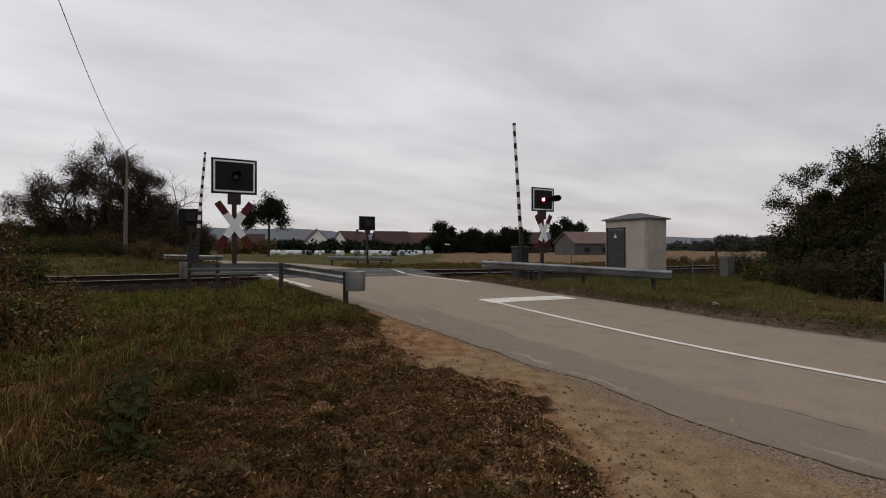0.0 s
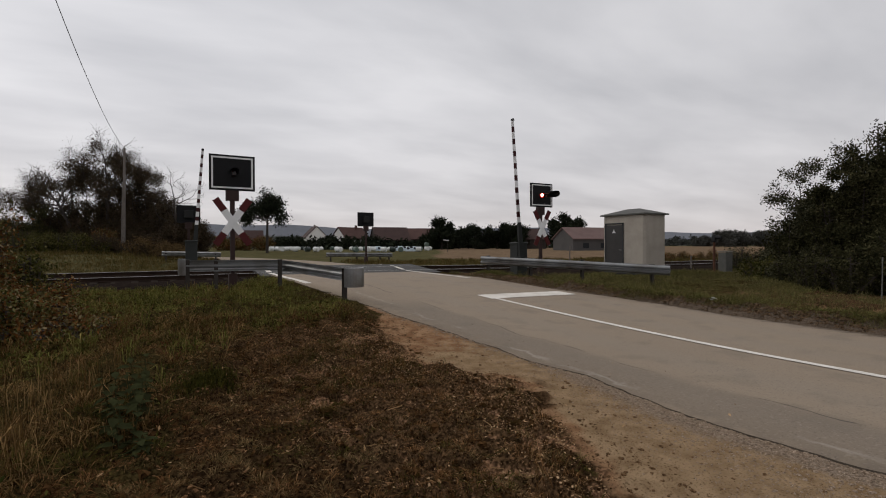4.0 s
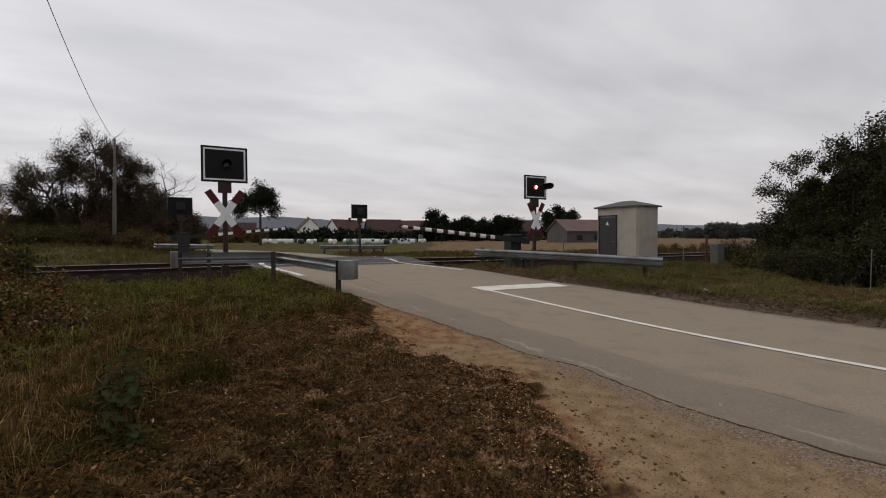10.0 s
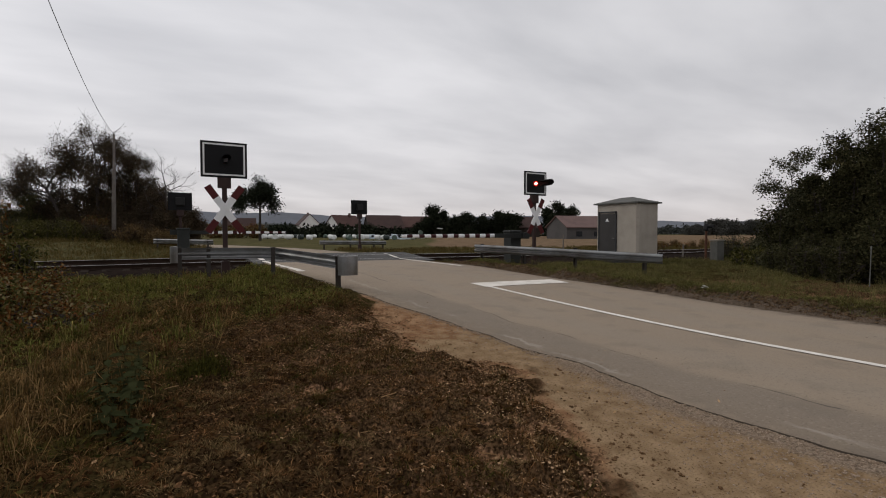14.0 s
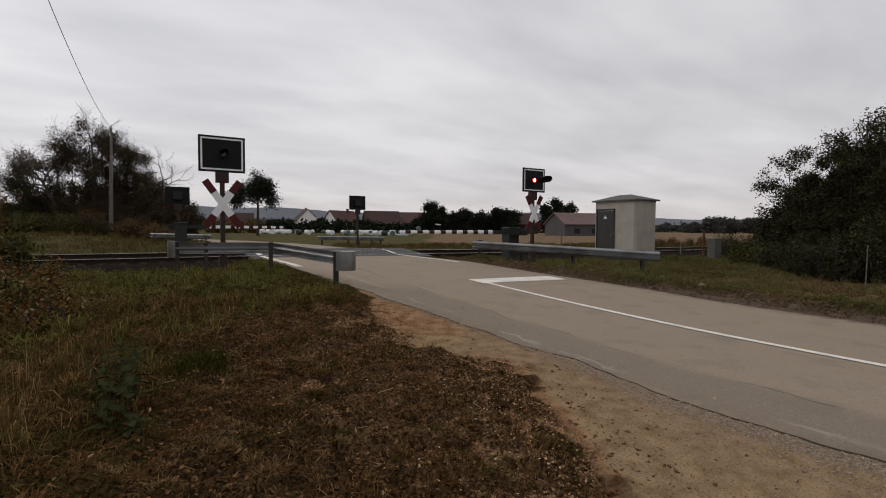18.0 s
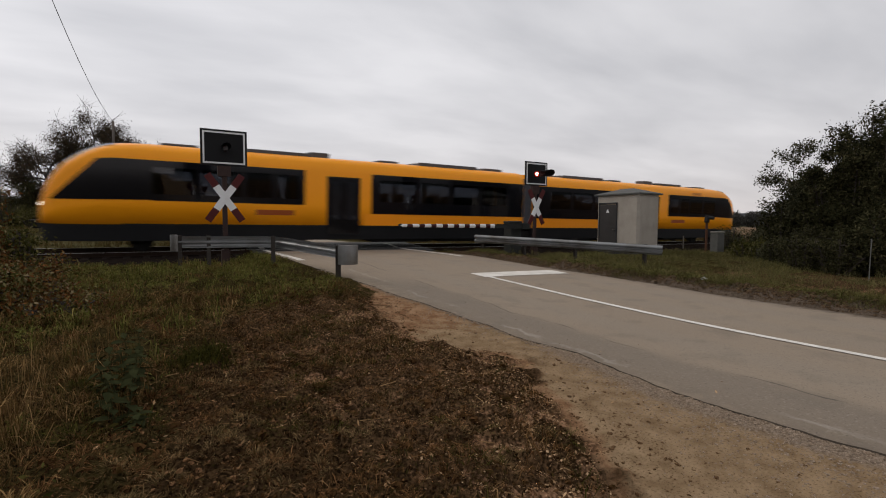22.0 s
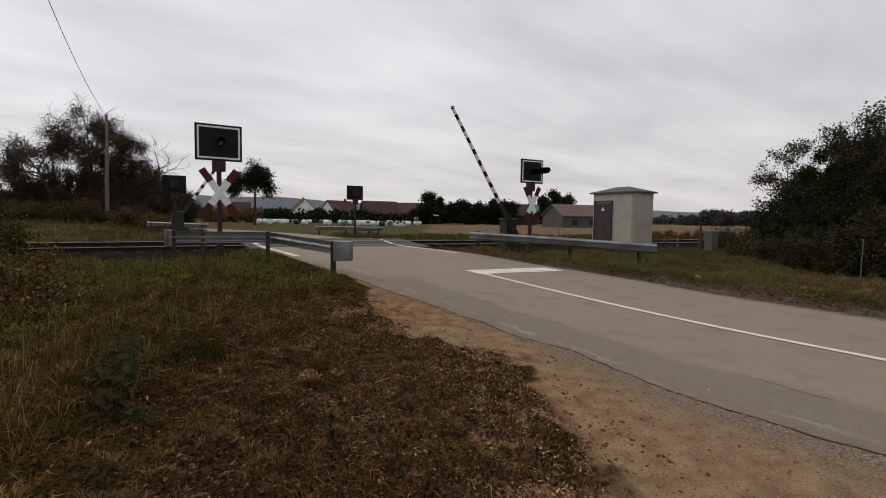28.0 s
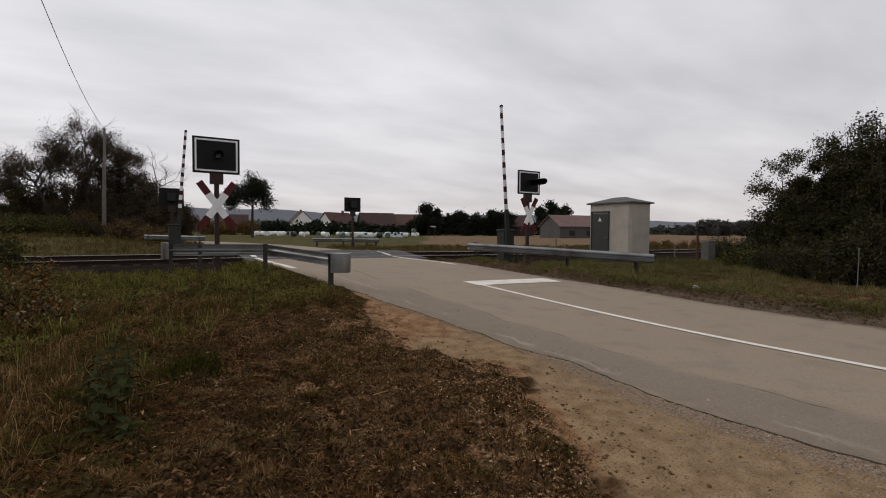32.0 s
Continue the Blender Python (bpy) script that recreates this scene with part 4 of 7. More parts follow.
def nose_top(x):
    """Height of the roof line over the rails, x metres behind the tip."""
    return float(np.interp(x, [0, 0.06, 0.3, 0.7, 1.2, 1.8, 2.4, 3.2], [1.3, 1.98, 2.6, 3.15, 3.56, 3.86, 3.99, 4.02]))


def half_width(x):
    return float(np.interp(x, [0, 0.15, 0.5, 1.2, 2.2], [0.75, 0.95, 1.16, 1.33, 1.375]))


def car_ring(x, zt, w, zb):
    """Half cross-section from the side sill over the roof; its second and third points bound the windows."""
    pts = [(w, 0.0), (w, 0.2933), (w, 0.78), (w * 0.965, 0.885), (w * 0.84, 0.95), (w * 0.5, 0.99), (0, 1.0)]
    pts = [(a, zb + f * (zt - zb)) for a, f in pts]
    return [(-a, b) for a, b in pts] + [(a, b) for a, b in reversed(pts[:-1])]


def loft(stations, rings, openings=()):
    bm = bmesh.new()
    vs = [[bm.verts.new((x, y, z)) for y, z in r] for x, r in zip(stations, rings)]
    for j, (a, b) in enumerate(zip(vs, vs[1:])):
        mid = (stations[j] + stations[j + 1]) / 2
        is_open = any(lo < mid < hi for lo, hi in openings)
        for i in range(len(a) - 1):
            if is_open and i in (1, len(a) - 3):
                continue
            bm.faces.new((a[i], a[i + 1], b[i + 1], b[i]))
        bm.faces.new((a[-1], a[0], b[0], b[-1]))
    bm.faces.new(vs[0])
    bm.faces.new(vs[-1])
    bmesh.ops.recalc_face_normals(bm, faces=bm.faces[:])
    return bm


def side_panel(outline, side, out=0.006, thick=0.02):
    """A plate on the side wall, outline in (x, z)."""
    bm = bmesh.new()
    y = side * (1.375 + out)
    prism(bm, outline, y - side * thick, y, 1)
    return bm


def railcar(m, lead):
    """One half of the train, tip at x = 0, gangway at x = 20.75."""
    car = thing("railcar", m, "yellow diesel railcar with a dark window band and sloping nose", "train", "coupled railcars")
    xs = [0, 0.05, 0.12, 0.25, 0.45, 0.7, 1.0, 1.4, 1.8, 2.3, 2.8, 3.3, 8.7, 12.1, 20.4, 20.7]
    body = part("body", loft(xs, [car_ring(x, nose_top(x), half_width(x), 1.02) for x in xs], ((3.3, 8.7), (12.1, 20.4))), YELLOW, car, "glossy yellow body shell")
    body.data.polygons.foreach_set("use_smooth", [abs(p.normal.x) < 0.9 and p.center.z > 1.06 for p in body.data.polygons])
    part("skirt", loft(xs, [[(-half_width(x) * 0.97, 0.42), (-half_width(x) * 0.985, 1.02), (half_width(x) * 0.985, 1.02), (half_width(x) * 0.97, 0.42)] for x in xs]), SKIRT, car, "dark grey skirt")
    part("floor", box(bmesh.new(), (17.0, 2.6, 0.06), (11.8, 0, 1.10)), UNDER, car)
    part("ceiling_lining", box(bmesh.new(), (17.0, 2.5, 0.04), (11.8, 0, 3.42)), SKIRT, car)
    part("cab_wall", box(bmesh.new(), (0.06, 2.6, 2.3), (3.25, 0, 2.25)), DARKGREY, car)
    part("vestibule_wall", box(bmesh.new(), (0.05, 1.0, 2.2), (9.1, 0.8, 2.25)), DARKGREY, car)
    for x0 in (4.2, 5.0, 6.0, 6.8, 7.6, 12.6, 13.4, 14.3, 15.2, 16.1, 17.0, 17.8, 18.7, 19.5):
        for yy in (-0.92, 0.92):
            bm = bmesh.new()
            box(bm, (0.14, 0.84, 1.40), (x0, yy, 1.84), (0, 8, 0), bevel=0.05)
            box(bm, (0.46, 0.84, 0.14), (x0 + 0.22, yy, 1.52), bevel=0.04)
            part("seat", bm, SEAT, car, "dark blue passenger seat")
    runs = (((3.35, 4.75), (4.95, 6.35), (6.55, 7.5), (7.7, 8.6)), ((12.25, 14.1), (14.35, 15.9), (16.15, 17.7), (17.95, 19.5)))
    for s in (1, -1):
        # the cab's side window follows the taper of the nose
        bm, strips = bmesh.new(), []
        for x in (0.36, 0.55, 0.75, 1.0, 1.3, 1.70, 2.2, 2.75, 3.3):
            z0, z1 = 1.86 + 0.02 * x, min(3.36, 1.90 + (x - 0.36) * 1.05)
            strips.append([bm.verts.new((x, s * (half_width(x) + o), z)) for o, z in ((0.010, z0), (0.010, z1), (-0.03, z1), (-0.03, z0))])
        for a, b in zip(strips, strips[1:]):
            for i in range(4):
                bm.faces.new((a[i], a[(i + 1) % 4], b[(i + 1) % 4], b[i]))
        bm.faces.new(strips[0])
        bm.faces.new(strips[-1])
        bmesh.ops.recalc_face_normals(bm, faces=bm.faces[:])
        part("window_band", bm, BAND, car, "black glazed cab side window")
        for run, (lo, hi, low) in zip(runs, ((3.3, 8.85, 1.90), (11.85, 20.68, 1.58))):
            bm = bmesh.new()
            y = s * (1.375 + 0.006)
            edges = [lo] + [v for pair in run for v in pair] + [hi]
            strips = [[(lo, low), (hi, low), (hi, 2.14), (lo, 2.14)], [(lo, 3.12), (hi, 3.12), (hi, 3.36), (lo, 3.36)]]
            strips += [[(edges[i], 2.14), (edges[i + 1], 2.14), (edges[i + 1], 3.12), (edges[i], 3.12)] for i in range(0, len(edges), 2)]
            for o in strips:
                prism(bm, o, y - s * 0.02, y, 1)
            part("window_band", bm, BAND, car, "black glazed window band")
            for x0, x1 in run:
                part("window_pane", side_panel([(x0, 2.14), (x1, 2.14), (x1, 3.12), (x0, 3.12)], s, 0.002, 0.006), TINTED, car, "tinted see-through pane")
        # entrance with two leaves
        part("door_recess", side_panel([(9.8, 0.62), (11.3, 0.62), (11.3, 3.16), (9.8, 3.16)], s, 0.004), BLACK, car)
        for x0, x1 in ((9.86, 10.53), (10.57, 11.24)):
            d = part("door", side_panel([(x0, 0.68), (x1, 0.68), (x1, 3.1), (x0, 3.1)], s, 0.014), BAND, car, "black sliding door leaf")
            part("pane", side_panel([(x0 + 0.12, 1.3), (x1 - 0.12, 1.3), (x1 - 0.12, 2.95), (x0 + 0.12, 2.95)], s, 0.02, 0.008), PANE, d)
        part("lower_panel", side_panel([(11.5, 1.055), (20.69, 1.055), (20.69, 1.576), (11.5, 1.576)], s, 0.003, 0.01), ORANGE, car, "deeper orange lower side panel")
        part("sill_stripe", side_panel([(2.4, 0.98), (20.6, 0.98), (20.6, 1.05), (2.4, 1.05)], s, 0.004, 0.01), SKIRT, car)
        # plain bars where the operator's name and the vents stand
        for k in range(3):
            part("vent_slat", side_panel([(5.2, 3.44 + k * 0.06), (6.2, 3.44 + k * 0.06), (6.2, 3.465 + k * 0.06), (5.2, 3.465 + k * 0.06)], s, 0.0, 0.02), LETTER, car)
        part("lettering_bar", side_panel([(6.9, 1.45), (8.4, 1.45), (8.4, 1.66), (6.9, 1.66)], s, 0.003, 0.01), LETTER, car, "plain red-brown bar where lettering stands")
    # front glazing follows the slope of the nose
    bm = bmesh.new()
    rows = []
    for x in (0.34, 0.55, 0.8, 1.1, 1.45, 1.85, 2.2):
        z, w = nose_top(x) * 1.0, half_width(x) * 0.80
        rows.append([bm.verts.new((x - 0.03, y, z - 0.10 * abs(y / w) ** 3 * 1.2 + 0.02)) for y in (-w, -w * 0.66, -w * 0.33, 0, w * 0.33, w * 0.66, w)])
    for a, b in zip(rows, rows[1:]):
        for i in range(6):
            bm.faces.new((a[i], a[i + 1], b[i + 1], b[i]))
    bmesh.ops.recalc_face_normals(bm, faces=bm.faces[:])
    part("windscreen", bm, PANE, car, "dark curved windscreen")
    for s in (1, -1):
        part("headlight", box(bmesh.new(), (0.14, 0.28, 0.15), (0.10, s * 0.62, 1.68), (0, 0, s * 10), bevel=0.02), HEADLIGHT if lead else LENS, car, "headlight")
    part("coupler", box(bmesh.new(), (0.7, 0.34, 0.30), (-0.05, 0, 0.95), bevel=0.05), UNDER, car)
    # roof gear
    for x0, ln, w, h in ((3.6, 1.3, 1.2, 0.05), (6.6, 2.6, 1.4, 0.09), (9.3, 0.9, 0.7, 0.20), (12.6, 1.0, 0.8, 0.08), (14.6, 3.4, 1.5, 0.10), (18.6, 1.2, 1.0, 0.10)):
        part("roof_unit", box(bmesh.new(), (ln, w, h + 0.12), (x0 + ln / 2, 0, 3.98 + h / 2), bevel=0.04), ROOFGREY, car, "grey roof equipment")
    # running gear
    for x0 in (3.9,):
        bogie = part("bogie", box(bmesh.new(), (2.9, 2.2, 0.35), (x0, 0, 0.62), bevel=0.05), UNDER, car)
        for dx in (-0.95, 0.95):
            for s in (1, -1):
                bm = bmesh.new()
                rod(bm, (x0 + dx, s * 0.70, 0.43), (x0 + dx, s * 0.82, 0.43), 0.43, seg=24)
                rod(bm, (x0 + dx, s * 0.82, 0.43), (x0 + dx, s * 1.0, 0.43), 0.14, seg=12)
                part("wheel", bm, UNDER, bogie)
    for x0, ln in ((6.4, 2.6), (12.0, 3.2), (15.6, 2.4)):
        part("underfloor_tank", box(bmesh.new(), (ln, 2.3, 0.5), (x0 + ln / 2, 0, 0.52), bevel=0.06), UNDER, car)
    bm = bmesh.new()
    if lead:
        for k in range(9):
            part("bellows_fold", box(bmesh.new(), (0.07, 2.35, 2.75), (20.74 + k * 0.09, 0, 2.3), bevel=0.02), BELLOWS, car, "dark grey rubber fold of the gangway")
        box(bm, (0.80, 2.22, 2.62), (21.1, 0, 2.3))
        part("gangway_bellows", bm, BELLOWS, car, "dark grey gangway bellows")
        bogie = part("bogie", box(bmesh.new(), (2.9, 2.2, 0.35), (20.9, 0, 0.62), bevel=0.05), UNDER, car)
        for dx in (-0.95, 0.95):
            for s in (1, -1):
                bm = bmesh.new()
                rod(bm, (20.9 + dx, s * 0.70, 0.43), (20.9 + dx, s * 0.82, 0.43), 0.43, seg=24)
                part("wheel", bm, UNDER, bogie)
    else:
        bm.free()
    return car


car_front = railcar(pose(700, TRACK_Y, 0.5), True)
car_rear = railcar(pose(742, TRACK_Y, 0.5, 0, 0, 180), False)


# ---- vegetation ----
RUSSET = leaf_material("russet_bramble_leaves", [(0.040, 0.024, 0.012), (0.085, 0.042, 0.018), (0.15, 0.072, 0.028), (0.050, 0.056, 0.022), (0.11, 0.105, 0.045), (0.24, 0.21, 0.15)])
BRAMBLE = leaf_material("green_bramble_leaves", [(0.020, 0.026, 0.009), (0.040, 0.048, 0.015), (0.070, 0.070, 0.022), (0.13, 0.13, 0.075)])
STRAW = leaf_material("straw_coloured_weeds", [(0.05, 0.038, 0.022), (0.10, 0.075, 0.043), (0.16, 0.12, 0.07), (0.06, 0.05, 0.025)])
NETTLE = leaf_material("nettle_leaves", [(0.016, 0.022, 0.010), (0.036, 0.044, 0.024), (0.075, 0.084, 0.050)], 0.6, 0.0)


def tube(bm, pts, r0, r1, seg=6):
    rings = []
    pts = [Vector(p) for p in pts]
    for i, p in enumerate(pts):
        t = (pts[min(i + 1, len(pts) - 1)] - pts[max(i - 1, 0)]).normalized()
        u = t.orthogonal().normalized()
        v = t.cross(u)
        r = r0 + (r1 - r0) * i / (len(pts) - 1)
        rings.append([bm.verts.new(p + (u * math.cos(a) + v * math.sin(a)) * r) for a in [2 * math.pi * k / seg for k in range(seg)]])
    for a, b in zip(rings, rings[1:]):
        for i in range(seg):
            bm.faces.new((a[i], a[(i + 1) % seg], b[(i + 1) % seg], b[i]))
    bm.faces.new(rings[-1])


def branching(rng, bm, start, direction, length, r, depth, tips, twist=0.5, up=0.15, kids=3):
    """A limb with its branches; collects the tips."""
    p, d = Vector(start), Vector(direction).normalized()
    pts = [p.copy()]
    for _ in range(4):
        d = (d + Vector(rng.normal(0, 0.16, 3)) + Vector((0, 0, up * 0.3))).normalized()
        p = p + d * length / 4
        pts.append(p.copy())
    tube(bm, pts, r, r * 0.5, 6 if r > 0.03 else 4)
    if depth == 0:
        tips.extend([tuple(pts[2]), tuple(pts[3]), tuple(p)])
        return
    for k in range(kids):
        at = pts[2 + (k % 3)] if k < kids - 1 else pts[-1]
        nd = (d + Vector(rng.normal(0, twist, 3)) + Vector((0, 0, up))).normalized()
        branching(rng, bm, at, nd, length * rng.uniform(0.55, 0.8), r * 0.52, depth - 1, tips, twist, up, kids)


def tree(name, seed, x, y, height, width, label, leaf_mat, count, size, trunk=0.22, bare=0.28, category="tree", spread=0.5, depth=3, kids=4, twig=BARK, group="", base=None, clump=0.5, lean=0.0):
    rng = np.random.default_rng(seed)
    stand = pose(x, y, (gz(x, y) if base is None else base) - 0.05) @ Matrix.Rotation(radians(lean), 4, Vector((math.sin(radians(29.5)), math.cos(radians(29.5)), 0)))
    t = thing(name, stand, label, category, group)
    bm, tips = bmesh.new(), []
    h0 = height * bare
    tube(bm, [(0, 0, -0.2), (0.02, 0.03, h0 * 0.5), (0.05, 0, h0), (0.0, 0.05, height * 0.6)], trunk, trunk * 0.45, 9)
    for k in range(7):
        a = k * 2.4 + rng.uniform(-0.4, 0.4)
        hh = h0 + (height * 0.6 - h0) * k / 6
        dr = Vector((math.cos(a) * width / height * 1.3, math.sin(a) * width / height * 1.3, 0.55 + 0.25 * k / 6))
        branching(rng, bm, (0, 0, hh), dr, width * 0.30, trunk * 0.4, depth - 1, tips, 0.55, 0.1, kids)
    branching(rng, bm, (0, 0.05, height * 0.58), (0, 0, 1), height * 0.24, trunk * 0.4, depth - 1, tips, 0.55, 0.12, kids)
    part("trunk", bm, twig, t)
    tp = np.array(tips)
    # keep the crown within its height and width
    lo, hi = tp.min(0), tp.max(0)
    tp[:, 2] = h0 + (tp[:, 2] - h0) * min(1.0, (height - h0) / max(0.1, hi[2] - h0))
    tp = tp[tp[:, 2] > h0 * 0.92]
    if count:
        tp = tp[rng.random(len(tp)) < clump]
        quads("crown", leaves(rng, tp, spread, count, size), leaf_mat, 4, t)
    return t


def thicket(name, seed, spots, label, leaf_mat, count, size, category="bush", twig=BARK, leaf_spread=0.28, stems=7, zbase=None, group="", clump=0.4):
    """Many-stemmed shrubs: stems fan out of each spot (dx, dy, height, radius)."""
    rng = np.random.default_rng(seed)
    x, y = spots[0][0], spots[0][1]
    base = gz(x, y) if zbase is None else zbase
    t = thing(name, pose(x, y, base), label, category, group)
    bm, tips = bmesh.new(), []
    for sx, sy, h, r in spots:
        for k in range(stems):
            a, q = rng.uniform(0, 2 * math.pi), rng.uniform(0.15, 1.0)
            top = Vector((math.cos(a) * r * q, math.sin(a) * r * q, h * math.sqrt(max(0.08, 1 - 0.75 * q * q)) * rng.uniform(0.75, 1.0)))
            o = Vector((sx - x + math.cos(a) * r * 0.2, sy - y + math.sin(a) * r * 0.2, -0.1))
            mid = o + Vector((top.x * 0.35, top.y * 0.35, top.z * 0.55))
            end = Vector((sx - x, sy - y, 0)) + top
            tube(bm, [o, mid, end], 0.05 + 0.006 * h, 0.012, 5)
            for j in range(15):
                f = rng.uniform(0.12, 1.0)
                p = o.lerp(mid, f * 2) if f < 0.5 else mid.lerp(end, f * 2 - 1)
                d = Vector(rng.normal(0, 1, 3))
                d.z = abs(d.z) * 0.6
                e = p + d.normalized() * rng.uniform(0.25, 0.6) * (0.3 + 0.12 * h)
                tube(bm, [p, (p + e) / 2 + Vector(rng.normal(0, 0.04, 3)), e], 0.014, 0.004, 3)
                tips += [tuple(e), tuple((p + e) / 2)]
            tips.append(tuple(end))
    part("woody_frame", bm, twig, t)
    tips = np.array(tips)
    tips = tips[rng.random(len(tips)) < clump]
    quads("foliage", leaves(rng, tips, leaf_spread, count, size), leaf_mat, 4, t)
    return t


def cam_xy(px, depth):
    """Plan position for a place seen px to the side (tangent) at a depth along the first view."""
    a = radians(29.5)
    u = px * depth
    return (u * math.cos(a) + depth * math.sin(a), -u * math.sin(a) + depth * math.cos(a))


def planted():
    # scrub on the bank beyond the railway, around the pole
    rowx = [(-0.92, 36, 2.8, 2.2), (-0.835, 38, 4.0, 2.0), (-0.755, 40, 5.4, 2.3), (-0.675, 40, 7.4, 2.7), (-0.62, 40, 6.8, 2.5), (-0.575, 39, 5.0, 2.0), (-0.548, 37.5, 3.6, 1.5)]
    for i, (u, d, h, r) in enumerate(rowx):
        x, y = cam_xy(u, d)
        thicket("willow_scrub", 20 + i, [(x, y, h, r), (x + 1.3, y + 1.2, h * 0.85, r * 0.8), (x - 1.4, y - 0.6, h * 0.55, r * 0.8)],
                "tall autumn willow scrub with dark leaves on the bank", GREEN if i < 2 else BROWNLEAF, 56000, 0.055, "bush", leaf_spread=0.2, stems=14, clump=0.42, group="scrub beyond the railway")
    x, y = cam_xy(-0.695, 38.5)
    tree("willow_tree", 31, x, y, 9.0, 6.6, "thin half-bare willow tree above the scrub", BROWNLEAF, 38000, 0.052, 0.17, 0.42, "tree", 0.22, 4, 4, TWIG, base=0.9, clump=0.75)
    x, y = cam_xy(-0.745, 38)
    tree("willow_tree", 32, x, y, 8.0, 6.0, "leaning half-bare willow tree above the scrub", BROWNLEAF, 17000, 0.055, 0.17, 0.42, "tree", 0.2, 4, 4, TWIG, base=0.9, clump=0.6, lean=-26)
    x, y = cam_xy(-0.555, 37)
    tree("bare_shrub_tree", 33, x, y, 7.0, 4.4, "leafless slender tree beside the scrub", GREEN, 0, 0.08, 0.105, 0.3, "tree", 0.3, 4, 3, TWIG, base=0.8)
    for i, (u, d, h, r, mat) in enumerate(((-0.70, 37, 1.9, 1.3, RUSSET), (-0.645, 37, 1.0, 1.1, BRAMBLE), (-0.60, 36.5, 1.5, 1.2, STRAW), (-0.76, 33.5, 1.1, 1.3, BRAMBLE), (-0.82, 33, 1.5, 1.4, BRAMBLE), (-0.565, 34, 1.0, 1.0, STRAW))):
        x, y = cam_xy(u, d)
        thicket("weed_clump", 110 + i, [(x, y, h, r), (x + 0.9, y - 0.3, h * 0.7, r * 0.8)], "tall autumn weeds at the foot of the scrub", mat, 9000, 0.05, "bush", leaf_spread=0.16, stems=12, twig=TWIG, group="weeds by the scrub")
    for i, u in enumerate((0.455, 0.475, 0.50, 0.52, 0.545, 0.565, 0.60, 0.63)):
        x, y = cam_xy(u, (26.0 + (i * 7 % 3) * 0.5) / (math.cos(radians(29.5)) - u * math.sin(radians(29.5))))
        thicket("weed_clump", 120 + i, [(x, y, 0.45 + 0.16 * (i % 3), 0.7)], "brown dry weeds beyond the track", RUSSET if i % 2 else STRAW, 1600, 0.05, "bush", leaf_spread=0.12, stems=8, twig=TWIG, group="weeds by the track")
    # low growth at the foot of the scrub and of the hedge
    for i, (u, d, h, r, mat) in enumerate(((-0.93, 32, 1.5, 1.2, BRAMBLE), (-0.88, 32.5, 1.7, 1.2, GREEN), (-0.83, 31.5, 1.2, 1.1, BRAMBLE), (-0.79, 32.5, 1.5, 1.1, GREEN), (-0.745, 32, 1.2, 1.0, BRAMBLE), (-0.71, 33, 1.4, 1.0, BROWNLEAF),
                                             (-0.635, 33.5, 1.3, 0.9, STRAW), (-0.605, 34, 1.5, 1.0, BROWNLEAF), (-0.575, 33.5, 1.2, 0.9, STRAW))):
        x, y = cam_xy(u, d)
        thicket("weed_clump", 140 + i, [(x, y, h, r), (x + 0.8, y + 0.5, h * 0.75, r * 0.8)], "low dense weeds in front of the scrub", mat, 9000, 0.045, "bush", leaf_spread=0.15, stems=12, twig=TWIG, group="weeds by the scrub")
    for i, (u, d, h, r, mat) in enumerate(((0.80, 18.2, 1.5, 0.9, DEEP), (0.85, 16.9, 1.3, 0.9, DEEP), (0.90, 15.6, 1.4, 0.9, DEEP), (0.775, 19.6, 1.4, 0.8, DUSTY), (0.745, 21, 1.2, 0.8, DUSTY))):
        x, y = cam_xy(u, d)
        thicket("low_shrub", 160 + i, [(x, y, h, r), (x + 0.6, y + 0.3, h * 0.8, r * 0.8)], "low dark shrub at the foot of the hedge" if mat is DEEP else "low dusty shrub at the foot of the hedge", mat, 12000, 0.038, "bush", leaf_spread=0.12, stems=12, group="low shrubs by the hedge")
    for i, (x, y, h, r, mat) in enumerate(((19.5, 8.9, 1.0, 0.7, DEEP), (18.4, 7.75, 1.2, 0.75, DEEP), (18.3, 6.75, 1.3, 0.8, DEEP), (18.9, 5.7, 1.3, 0.8, DEEP), (20.6, 9.7, 0.8, 0.6, DUSTY))):
        thicket("low_shrub", 170 + i, [(x, y, h, r), (x + 0.7, y + 0.2, h * 0.9, r * 0.8)], "low dark shrub at the foot of the hedge" if mat is DEEP else "low dusty shrub at the foot of the hedge", mat, 9000, 0.036, "bush", leaf_spread=0.12, stems=12, group="low shrubs by the hedge")
    for i, (x, y, h, r) in enumerate(((22.9, 12.2, 0.6, 0.6), (22.0, 11.3, 0.75, 0.7), (21.3, 10.5, 0.7, 0.6))):
        thicket("bramble_tangle", 180 + i, [(x, y, h, r), (x + 0.5, y - 0.5, h * 0.8, r * 0.8)], "low green bramble tangle between cabinet and hedge", BRAMBLE, 2600, 0.055, "bush", leaf_spread=0.13, stems=9, twig=TWIG, group="brambles by the hedge")
    for i, (x, y, h, r) in enumerate(((26.6, 14.6, 1.35, 0.7), (27.6, 14.3, 1.1, 0.7))):
        thicket("dry_shrub", 186 + i, [(x, y, h, r)], "wispy half-dry shrub behind the cable cabinet", STRAW if i else DUSTY, 2400, 0.045, "bush", leaf_spread=0.16, stems=14, twig=TWIG, group="dry shrubs by the track")
